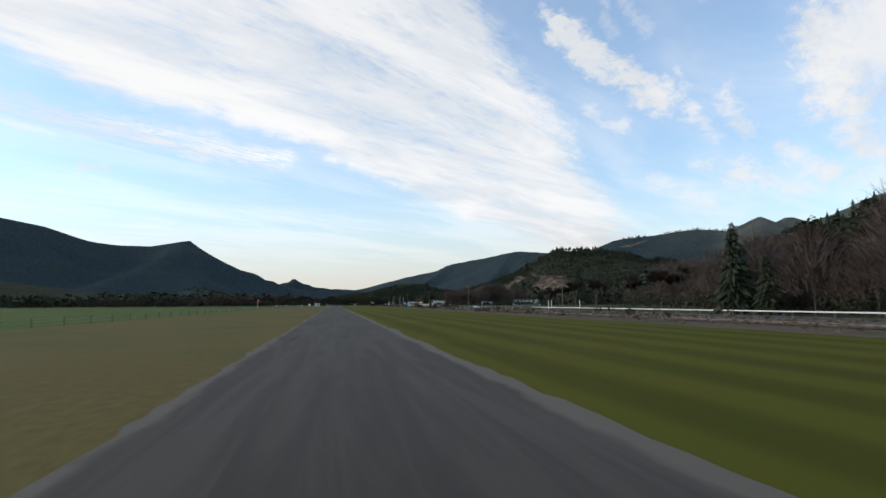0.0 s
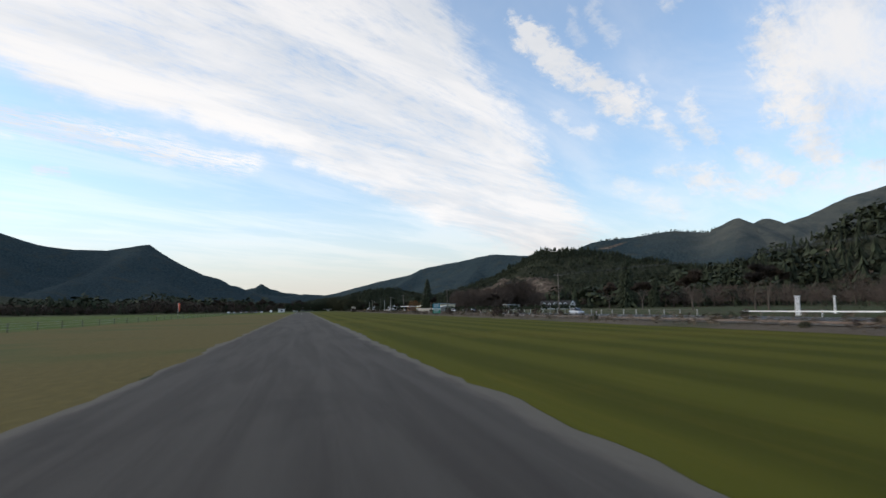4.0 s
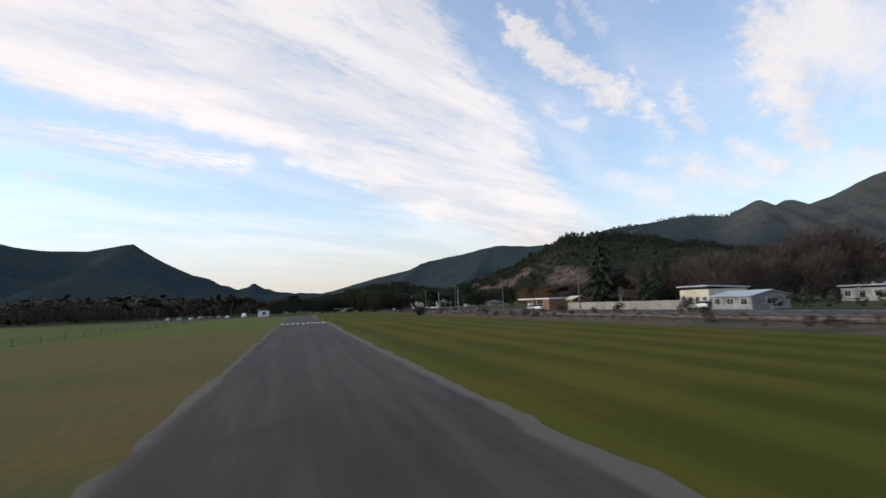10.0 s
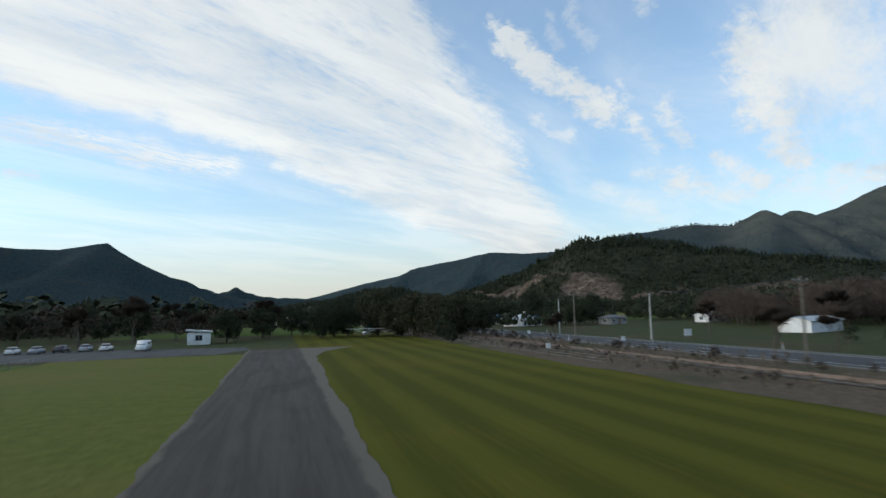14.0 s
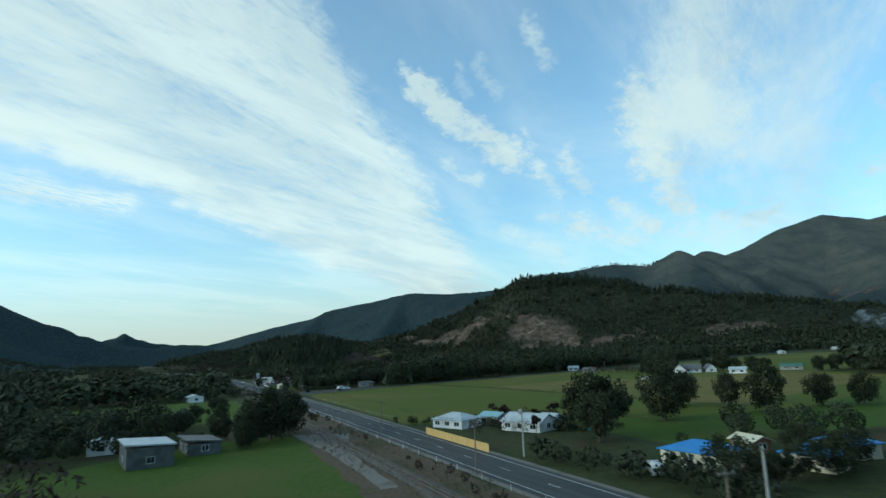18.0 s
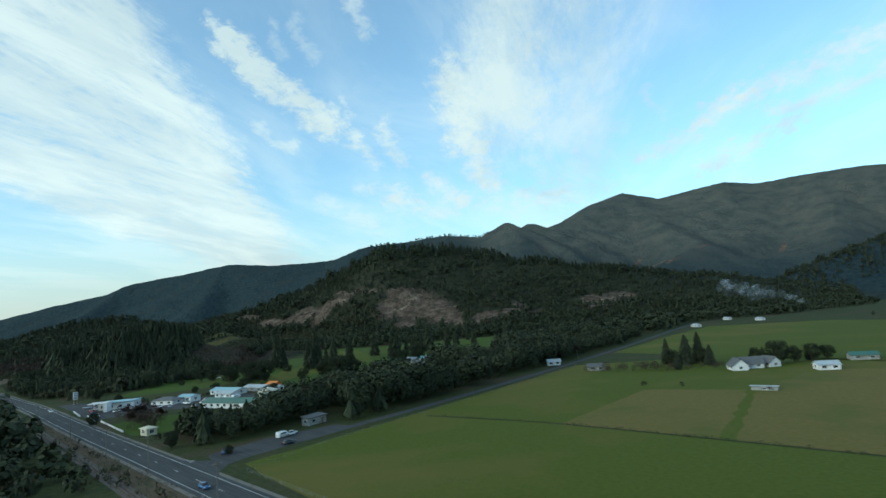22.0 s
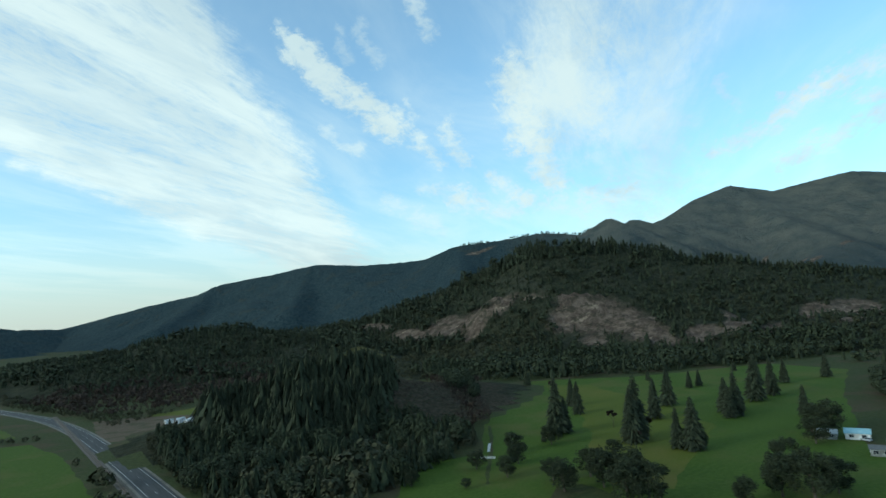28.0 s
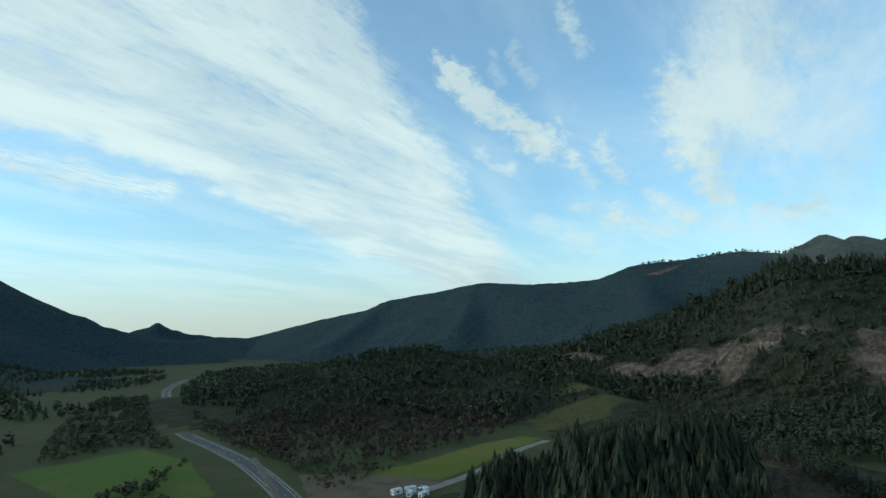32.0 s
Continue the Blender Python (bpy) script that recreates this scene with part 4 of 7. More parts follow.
def conifer(seed, label, wide=0.2, mat="needle", name="conifer_tree"):
    rnd = random.Random(seed)
    t = thing(name, label, "tree")
    trunk = Mesh().tube((0, 0, 0), (0, 0, 0.5), 0.022, 0.014, 7, False).tube((0, 0, 0.5), (0.004, 0, 0.98), 0.014, 0.003, 7, False)
    part("trunk", trunk, M["bark"], t)
    m = Mesh()
    z = 0.10
    while z < 0.99:
        reach = wide * (1 - z) ** 0.62 * rnd.uniform(0.8, 1.12) + 0.012
        n = 30 if z < 0.6 else 18
        for k in range(n):
            a = 6.283 * (k + rnd.random()) / n
            r = reach * rnd.choice((0.55, 0.8, 1.0, 1.0, 1.2)) * rnd.uniform(0.8, 1.1)
            c, s = math.cos(a), math.sin(a)
            drop = r * rnd.uniform(0.1, 0.6)
            wd = r * rnd.uniform(0.10, 0.22)
            b = Vector((0, 0, z + rnd.uniform(-0.015, 0.015)))
            mid = b + Vector((c * r * 0.55, s * r * 0.55, -drop * 0.35))
            tip = b + Vector((c * r, s * r, -drop))
            w = Vector((-s, c, 0)) * wd
            m.poly([b, mid - w, tip, mid + w, mid + Vector((0, 0, r * 0.16))], [(0, 1, 4), (1, 2, 4), (2, 3, 4), (3, 0, 4)])
        z += 0.021 + 0.009 * (1 - z)
    part("crown", m, M[mat], t)
    return t


def broadleaf(seed, label, wide=0.42, base=0.10, mat="leaf", n=70, per=64, size=0.027, name="broadleaf_tree"):
    rnd = random.Random(seed)
    t = thing(name, label, "tree")
    m, tips = Mesh(), []
    limbs(rnd, m, Vector((0, 0, 0)), Vector((rnd.uniform(-0.05, 0.05), rnd.uniform(-0.05, 0.05), 1)).normalized(), 0.30, 0.032, 3, tips, 0.6)
    part("trunk", m, M["bark"], t)
    spots = []
    while len(spots) < n:
        x, y, z = (rnd.uniform(-1, 1) for _ in range(3))
        rr = x * x + y * y + z * z
        if 0.25 < rr < 1:
            k = 1.0 + 0.18 * math.sin(3 * math.atan2(y, x) + seed)
            spots.append((x * wide * k, y * wide * k, base + (1 - base) * (0.5 + 0.46 * z), rnd.uniform(0.09, 0.15)))
    part("crown", leaf_cloud(rnd, spots, per, size), M[mat], t)
    return t


def bare_tree(seed, label, bark="bark", twig="twig", spread=0.55, name="bare_tree", twigs=34):
    rnd = random.Random(seed)
    t = thing(name, label, "tree")
    m, tips = Mesh(), []
    limbs(rnd, m, Vector((0, 0, 0)), Vector((0, 0, 1)), 0.32, 0.020, 4, tips, spread)
    part("trunk", m, M[bark], t)
    f = Mesh()
    for p, d, depth in tips:
        if depth > 1:
            continue
        for _ in range(twigs):
            e = (d + Vector((rnd.uniform(-1, 1), rnd.uniform(-1, 1), rnd.uniform(-0.4, 0.9))) * 0.8).normalized()
            q = p + e * rnd.uniform(0.07, 0.17)
            w = e.orthogonal().normalized() * 0.010
            f.poly([p - w, p + w, q], [(0, 1, 2)])
            f.poly([p + (q - p) * 0.4, p + (q - p) * 0.5 + w * 1.2, q + e.cross(w).normalized() * 0.04], [(0, 1, 2)])
    part("crown", f, M[twig], t, "leafless winter twigs")
    return t


def bush(seed, label, mat="leaf", name="bush", tall=1.0, n=14, per=30):
    rnd = random.Random(seed)
    t = thing(name, label, "bush")
    stem = Mesh()
    for k in range(5):
        a = 6.283 * k / 5
        stem.tube((0.05 * math.cos(a), 0.05 * math.sin(a), 0), (0.3 * math.cos(a), 0.3 * math.sin(a), 0.6 * tall), 0.02, 0.008, 4, False)
    part("stem_cluster", stem, M["bark"], t)
    spots = [(rnd.uniform(-0.4, 0.4), rnd.uniform(-0.4, 0.4), tall * rnd.uniform(0.22, 0.82), rnd.uniform(0.16, 0.26)) for _ in range(n)]
    part("foliage", leaf_cloud(rnd, spots, per, 0.06), M[mat], t)
    return t


def pampas(seed):
    rnd = random.Random(seed)
    t = thing("pampas_clump", "brown pampas grass clump with pale feathery plumes on the verge", "grass clump")
    blades, plumes = Mesh(), Mesh()
    for _ in range(260):
        a, r, h = rnd.uniform(0, 6.283), rnd.uniform(0.1, 0.75), rnd.uniform(0.35, 0.72)
        c, s = math.cos(a), math.sin(a)
        w = Vector((-s, c, 0)) * 0.012
        b, mid, tip = Vector((c * 0.12, s * 0.12, 0)), Vector((c * r * 0.6, s * r * 0.6, h)), Vector((c * r, s * r, h * rnd.uniform(0.3, 0.9)))
        blades.poly([b - w, b + w, mid + w, tip, mid - w], [(0, 1, 2, 4), (4, 2, 3)])
    for _ in range(26):
        a, r, h = rnd.uniform(0, 6.283), rnd.uniform(0.05, 0.35), rnd.uniform(0.8, 1.15)
        p = Vector((math.cos(a) * r, math.sin(a) * r, h))
        blades.tube((p.x * 0.3, p.y * 0.3, 0.1), p, 0.008, 0.005, 3, False)
        plumes.tube(p - Vector((0, 0, 0.05)), p + Vector((p.x * 0.2, p.y * 0.2, 0.12)), 0.022, 0.045, 5, False)
        plumes.tube(p + Vector((p.x * 0.2, p.y * 0.2, 0.12)), p + Vector((p.x * 0.35, p.y * 0.35, 0.32)), 0.045, 0.004, 5, False)
    part("leaf_tuft", blades, M["twig"], t)
    part("plume_head", plumes, M["plume"], t, "pale feathery plumes")
    return t


def plant(kinds, rows, group, seed=0):
    """Places copies of the kinds in turn at rows of (x, y, height)."""
    rnd = random.Random(seed)
    for k, (x, y, h) in enumerate(rows):
        src = kinds[k % len(kinds)]
        z = float(height(np.array([x]), np.array([y]))[0])
        m = at(x, y, max(0.0, z - 0.8), rnd.uniform(0, 360))
        ob = src if not src.get("placed") else copy_thing(src, m)
        src["placed"] = 1
        s = h * rnd.uniform(0.95, 1.05)
        ob.matrix_world = m @ Matrix.Diagonal((s * rnd.uniform(0.9, 1.1), s * rnd.uniform(0.9, 1.1), s, 1))
        if group:
            ob["group"] = group


pines = [conifer(k, "tall dark green conifer with drooping branches", 0.24 + 0.03 * (k % 3)) for k in range(3)]
spruces = [conifer(10 + k, "dark conical conifer standing on the golf course grass", 0.20 + 0.02 * k) for k in range(4)]
oaks = [broadleaf(20 + k, "dense dark evergreen tree with a broad rounded crown", 0.38 + 0.05 * k) for k in range(3)]
gums = [broadleaf(30, "spreading gum tree with a dark open crown beside a house", 0.46, 0.16, "leaf", 80, 56, 0.033)]
cypresses = [broadleaf(40 + k, "dark bushy cypress with a pointed full crown", 0.40, 0.02, "needle", 90, 62, 0.025, "cypress_tree") for k in range(2)]
bares = [bare_tree(50 + k, "leafless brown winter tree with fine twigs") for k in range(3)]
birches = [bare_tree(60 + k, "leafless tree with pale bark and thin branches", "pale_bark", "twig", 0.4, "birch_tree") for k in range(2)]
willows = [bare_tree(70, "rust-orange winter willow with dense twigs", "bark", "rust_leaf", 0.75, "willow_tree", 26)]
shrubs = [bush(80, "dark green roadside bush"), bush(81, "dark green roadside bush", tall=0.8)]
brown_shrubs = [bush(82, "brown weedy shrub on the dry verge", "twig"), bush(83, "brown weedy shrub on the dry verge", "olive_leaf", tall=0.7)]
olives = [broadleaf(44 + k, "dense olive-green tree with a soft full crown", 0.44, 0.06, "olive_leaf", 120, 64, 0.023) for k in range(3)]
cones = [broadleaf(84, "clipped dark green conical shrub on the airfield grass", 0.40, 0.02, "leaf", 50, 40, 0.040, "conical_shrub")]
golden = [bush(86, "bright yellow-green bush at the wall's end", "golden", n=20)]
plumed = [pampas(90)]

plant([pines[0]], [(74, 98, 17), (78, 101, 14), (76, 92, 12), (76, 479, 21.5), (86, 470, 12), (80, 466, 10), (92, 474, 13), (199, 452, 33), (232, 470, 22), (210, 440, 18)], "tall conifers", 1)
plant([pines[1], pines[2]], [(316, 994, 14), (318, 984, 16), (329, 982, 17), (318, 971, 11), (296, 978, 9), (330, 949, 9), (345, 932, 8), (118, 500, 12), (128, 515, 11), (240, 560, 16), (250, 585, 15)], "tall conifers", 2)
plant(bares, [(92, 62, 23), (98, 84, 22), (104, 108, 20), (90, 96, 17), (112, 130, 19), (100, 46, 24), (108, 20, 24), (98, 150, 13), (106, 176, 14), (112, 205, 13), (96, 230, 11), (118, 250, 14), (125, 290, 13), (88, 386, 8),
              (132, 330, 12), (140, 370, 13), (108, 520, 9), (120, 545, 10), (96, 556, 8), (84, 600, 8), (128, 610, 10), (92, 812, 6), (96, 826, 5), (106, 808, 6), (88, 790, 5), (72, 1098, 8), (78, 1112, 9), (84, 1104, 7), (76, 1122, 8),
              (248, 1140, 10), (150, 640, 9), (70, 560, 6), (52, 552, 7), (48, 596, 6), (260, 1280, 9), (236, 1248, 8), (256, 1256, 9), (330, 1390, 10)], "leafless trees", 3)
plant(bares, [(-84 + 8.2 * k, 662 + 14 * math.sin(k * 2.1), 10 + 2.5 * math.sin(k * 1.3)) for k in range(11)], "leafless trees behind the parked cars", 4)
plant(oaks, [(-70 + 11 * k, 690 + 16 * math.sin(k * 1.7), 9 + 3 * math.sin(k * 2.3)) for k in range(9)] + [(-12, 655, 8), (-4, 668, 9), (4, 690, 10)], "dark trees past the runway's end", 5)
plant(oaks, [(312, 990, 9), (322, 978, 9), (330, 942, 12), (324, 950, 9), (95, 728, 6), (88, 727, 5), (100, 726, 7), (109, 729, 7), (112, 741, 6), (104, 690, 9), (80, 727, 8), (112, 700, 10),
             (122, 712, 9), (106, 716, 7), (22, 893, 9), (14, 880, 8), (4, 838, 8), (-6, 846, 9), (335, 936, 9), (342, 930, 9.5), (329, 941, 8), (348, 925, 8), (160, 1064, 9), (9, 858, 7), (228, 700, 12), (250, 720, 13), (215, 760, 11), (200, 725, 10)], "dark roadside trees", 6)
plant(olives, [(27.5, 667, 13.3), (34, 649, 11), (40, 654, 11.5), (45, 646, 11), (50, 658, 11), (38, 640, 10.5), (31, 656, 10), (46, 668, 9.5), (54, 652, 9)], "olive trees by the railway", 19)
plant(gums, [(99, 781, 15.5), (94, 774, 11)], "gum trees", 7)
plant(cypresses, [(15, 664, 9), (19, 667, 8), (11, 660, 8.5), (164, 786, 13.5), (160, 813, 12), (170, 804, 11), (186, 784, 10), (130, 791, 16), (196, 778, 10), (206, 770, 11), (31.6, 830, 14), (37, 836, 12), (26, 826, 10), (34, 846, 12), (20, 842, 8), (128, 806, 8), (24, 820, 7), (78, 1016, 3),
                  (80, 1062, 8), (86, 1058, 9), (70, 1045, 6), (64, 1130, 6), (88, 1240, 8), (92, 1208, 5), (344, 888, 9), (352, 884, 10), (362, 878, 10), (372, 872, 11)], "cypress trees", 8)
plant(birches, [(79, 476, 9), (81, 479, 9.5), (76, 470, 8), (340, 1070, 9), (358, 1088, 9), (95, 800, 5.5), (220, 1290, 7)], "pale-barked trees", 9)
plant(willows, [(79, 534, 9), (84, 528, 8), (88, 540, 8.5)], "rust-coloured willows", 10)
plant(spruces, [(214, 1286, 7), (230, 1292, 29), (298, 1343, 18), (238, 1252, 25), (246, 1255, 29), (291, 1276, 24), (330, 1293, 25), (243, 1224, 22), (240, 1230, 18), (399, 1321, 12), (410, 1320, 13), (327, 1255, 20), (321, 1246, 24), (369, 1259, 28)], "conifers on the golf course", 11)
plant(spruces, [(395, 1261, 24), (448, 1277, 18), (490, 1266, 19), (236, 1292, 19), (279, 1321, 20), (314, 1246, 18), (339, 1219, 16), (336, 1252, 15), (420, 1370, 12), (352, 1440, 14), (432, 1288, 18), (502, 1342, 10)], "conifers on the golf course", 111)
plant(oaks, [(178, 1266, 10), (162, 1255, 9), (161, 1273, 8), (163, 1226, 12), (183, 1231, 11), (215, 1245, 7), (166, 1201, 15), (172, 1197, 14), (226, 1178, 15), (307, 1201, 14), (300, 1193, 16), (209, 1163, 16), (247, 1223, 8), (129, 1274, 7), (142, 1256, 4)], "rounded trees on the golf course", 12)
plant(oaks, [(205, 1171, 14), (219, 1160, 12), (281, 1191, 12), (191, 1176, 9), (190, 1282, 10), (212, 1279, 10), (181, 1212, 15), (176, 1219, 14), (170, 1238, 9), (130, 1196, 5), (140, 1190, 6), (156, 1186, 7), (290, 1160, 9), (158, 1150, 5), (184, 1118, 10), (192, 1110, 11), (180, 1126, 9)], "rounded trees on the golf course", 112)
plant(shrubs, [(84, 1154, 2.4), (72, 1066, 3), (88, 1120, 2), (104, 1130, 2.2), (110, 1102, 2.4), (118, 1092, 2.6), (70, 840, 2), (74, 838, 2.4), (104, 788, 2.5), (110, 796, 3), (74, 760, 3), (80, 755, 2.5), (86, 728, 3), (92, 560, 2.4), (86, 572, 3),
               (98, 574, 2.6), (246, 918, 2), (243, 968, 2.6), (246, 952, 2), (15, 846, 2.5), (9, 832, 2.4), (108, 764, 2.4)], "bushes", 13)
plant([brown_shrubs[0]], [(32.4, 499.0, 2.6), (41, 240, 1.8), (42, 246, 2), (41, 284, 2), (43, 291, 1.7), (40, 330, 1.6), (42, 396, 1.8), (50, 348, 1.7), (51, 412, 2.6), (50, 428, 2.2), (53, 455, 1.8), (41, 470, 1.6)], "verge shrubs", 14)
plant([brown_shrubs[1]], [(40, 100 + 23 * k + 7 * math.sin(k * 3.7), 1.0 + 0.5 * math.sin(k * 2.2)) for k in range(24)] + [(52, 130 + 31 * k + 9 * math.sin(k * 2.7), 1.2 + 0.5 * math.sin(k * 1.2)) for k in range(22)], "verge shrubs", 15)
plant(golden, [(71.5, 490, 2.6), (72, 487.5, 2.2)], 'yellow bushes', 18)
plant(cones, [(36, 628, 5.2), (34, 614.5, 3.2)], "conical shrubs", 16)
plant(plumed, [(31.6, 500.5, 2.6), (33.0, 504, 2.4)], "pampas clumps", 17)


# ---------------------------------------------------------------- woods
def low_conifer(seed, tiers=4):
    """A small tree for the woods: ragged skirts of boughs round a leader."""
    rnd = random.Random(seed)
    v, f = [], []
    wide = rnd.uniform(0.17, 0.27)
    for i in range(tiers):
        z0 = 0.06 + 0.80 * i / tiers + rnd.uniform(-0.03, 0.03)
        z1 = min(1.0, z0 + 0.42 * (1.15 - z0) + 0.08) if i < tiers - 1 else 1.0
        r = wide * (1.05 - z0) * rnd.uniform(0.8, 1.2)
        cx, cy = rnd.uniform(-0.03, 0.03), rnd.uniform(-0.03, 0.03)
        n = 7
        for k in range(n):
            a = 6.283 * (k + rnd.uniform(-0.4, 0.4)) / n
            q = r * rnd.uniform(0.55, 1.35)
            b = len(v)
            v += [(cx, cy, z1), (cx + q * math.cos(a - 0.36), cy + q * math.sin(a - 0.36), z0 + rnd.uniform(-0.03, 0.09)), (cx + 1.15 * q * math.cos(a), cy + 1.15 * q * math.sin(a), z0 + rnd.uniform(-0.09, 0.03)),
                  (cx + q * math.cos(a + 0.36), cy + q * math.sin(a + 0.36), z0 + rnd.uniform(-0.03, 0.09))]
            f += [(b, b + 1, b + 2), (b, b + 2, b + 3)]
    return np.array(v), np.array(f)


def low_broadleaf(seed, leaves=40, size=1.0, blade=0.8):
    """A small tree for the woods: a heap of ragged leaf sprays."""
    rnd = random.Random(seed)
    v, f = [], []
    for _ in range(leaves):
        d = Vector((rnd.gauss(0, 1), rnd.gauss(0, 1), rnd.gauss(0.25, 0.9))).normalized()
        c = Vector((d.x * 0.36, d.y * 0.36, 0.56 + d.z * 0.38)) * rnd.uniform(0.8, 1.06)
        n = (d + Vector((rnd.uniform(-1, 1), rnd.uniform(-1, 1), rnd.uniform(-0.2, 1))) * 1.0).normalized()
        u = Matrix.Rotation(rnd.uniform(0, 6.28), 3, n) @ n.orthogonal().normalized()
        w = n.cross(u)
        s = rnd.uniform(0.10, 0.19) * size
        k = len(v)
        v += [tuple(c - u * s), tuple(c - w * s * blade), tuple(c + u * s), tuple(c + w * s * blade)]
        f += [(k, k + 1, k + 2), (k, k + 2, k + 3)]
    return np.array(v), np.array(f)


def low_bare(seed):
    rnd = random.Random(seed)
    m, tips = Mesh(), []
    limbs(rnd, m, Vector((0, 0, 0)), Vector((0, 0, 1)), 0.3, 0.02, 2, tips, 0.6, 3)
    for p, d, depth in tips:
        for _ in range(5):
            e = (d + Vector((rnd.uniform(-1, 1), rnd.uniform(-1, 1), rnd.uniform(-0.2, 1))) * 0.7).normalized()
            q = p + e * rnd.uniform(0.12, 0.25)
            w = e.orthogonal().normalized() * 0.022
            m.poly([p - w, p + w, q], [(0, 1, 2)])
    tris = [t for f in m.f for t in ([f] if len(f) == 3 else [f[:3], (f[0], f[2], f[3])])]
    return np.array(m.v, float), np.array(tris)


def winter_tree(seed, twigs=480):
    """A leafless tree for the woods: a forked stem and a haze of thin rising twigs."""
    rnd = random.Random(seed)
    m, tips = Mesh(), []
    limbs(rnd, m, Vector((0, 0, 0)), Vector((0, 0, 1)), 0.30, 0.016, 2, tips, 0.45, 3)
    for _ in range(twigs):
        a, r, z = rnd.uniform(0, 6.283), math.sqrt(rnd.random()), rnd.uniform(0.30, 0.94)
        wide = 0.27 * math.sin(min(1.0, (z - 0.12) / 0.86) * math.pi) ** 0.6 + 0.03
        p = Vector((math.cos(a) * r * wide, math.sin(a) * r * wide, z - 0.10))
        e = Vector((math.cos(a) * r * 0.7 + rnd.uniform(-0.3, 0.3), math.sin(a) * r * 0.7 + rnd.uniform(-0.3, 0.3), rnd.uniform(0.5, 1.2))).normalized()
        w = Matrix.Rotation(rnd.uniform(0, 6.28), 3, e) @ e.orthogonal().normalized() * rnd.uniform(0.003, 0.006)
        m.poly([p - w, p + w, p + e * rnd.uniform(0.10, 0.24)], [(0, 1, 2)])
    tris = [t for f in m.f for t in ([f] if len(f) == 3 else [f[:3], (f[0], f[2], f[3])])]
    return np.array(m.v, float), np.array(tris)


def inside(x, y, poly):
    r = np.zeros(x.shape, bool)
    for (ax, ay), (bx, by) in zip(poly, poly[1:] + poly[:1]):
        r ^= ((ay > y) != (by > y)) & (x < (bx - ax) * (y - ay) / ((by - ay) or 1e-9) + ax)
    return r


def bare_ground(x, y):
    """Where the slopes are slipped and nothing grows."""
    wx, wy = x + (vnoise(x, y, 40, 71) - 0.5) * 12, y + (vnoise(x, y, 40, 72) - 0.5) * 12
    r = np.zeros(x.shape, bool)
    for x0, y0, rx, ry in SCARS + MEADOWS:
        r |= ((wx - x0) / (rx * 0.95)) ** 2 + ((wy - y0) / (ry * 0.95)) ** 2 < 1
    return r


def clear_of_road(x, y, off=12.0):
    ok = np.ones(x.shape, bool)
    for line, w in ((ROAD[::3], 11), (LANE[::2], 6), (BALLAST[::2], 5)):
        for ax, ay in line:
            ok &= (x - ax) ** 2 + (y - ay) ** 2 > (w + off) ** 2 if w > 10 else (x - ax) ** 2 + (y - ay) ** 2 > (w + min(off, 5)) ** 2
    return ok


def wood(name, templates, mat, label, area, spacing, tall, seed, keep=None, thin=0.0, off=12.0):
    """A wood as one mass: area is an outline or a test; tall: least and greatest height."""
    rs = np.random.RandomState(seed)
    xs, ys = [p[0] for p in area], [p[1] for p in area]
    gx, gy = np.meshgrid(np.arange(min(xs), max(xs), spacing), np.arange(min(ys), max(ys), spacing))
    x, y = (g.ravel() + rs.uniform(-0.5, 0.5, g.size) * spacing for g in (gx, gy))
    ok = inside(x, y, area) & ~bare_ground(x, y) & clear_of_road(x, y, off)
    if keep is not None:
        ok &= keep(x, y)
    if thin:
        ok &= vnoise(x, y, spacing * 5, seed) > thin
    x, y = x[ok], y[ok]
    z = np.maximum(0, height(x, y) - 1.4)
    h = (tall[0] + (tall[1] - tall[0]) * rs.rand(len(x)) ** 1.3) * (0.6 + 0.75 * vnoise(x, y, spacing * 4, seed + 1)) * np.where(rs.rand(len(x)) < 0.12, 0.55, 1.0)
    turn = rs.uniform(0, 6.283, len(x))
    fat = rs.uniform(0.85, 1.3, len(x))
    pick = rs.randint(0, len(templates), len(x))
    vs, fs, base = [], [], 0
    for k, (tv, tf) in enumerate(templates):
        i = np.nonzero(pick == k)[0]
        if not len(i):
            continue
        c, s = np.cos(turn[i])[:, None], np.sin(turn[i])[:, None]
        px = (tv[None, :, 0] * c - tv[None, :, 1] * s) * (h[i] * fat[i])[:, None] + x[i][:, None]
        py = (tv[None, :, 0] * s + tv[None, :, 1] * c) * (h[i] * fat[i])[:, None] + y[i][:, None]
        pz = tv[None, :, 2] * h[i][:, None] + z[i][:, None]
        vs.append(np.stack([px, py, pz], -1).reshape(-1, 3))
        fs.append((tf[None] + (base + np.arange(len(i)) * len(tv))[:, None, None]).reshape(-1, 3))
        base += len(i) * len(tv)
    if not vs:
        return None
    co, tri = np.concatenate(vs), np.concatenate(fs)
    me = bpy.data.meshes.new(name)
    me.vertices.add(len(co))
    me.vertices.foreach_set("co", co.ravel())
    me.loops.add(tri.size)
    me.loops.foreach_set("vertex_index", tri.ravel().astype(np.int32))
    me.polygons.add(len(tri))
    me.polygons.foreach_set("loop_start", np.arange(len(tri)) * 3)
    me.materials.append(mat)
    me.update(calc_edges=True)
    return tagged(new(name, me), label, "wood", "", "stuff")


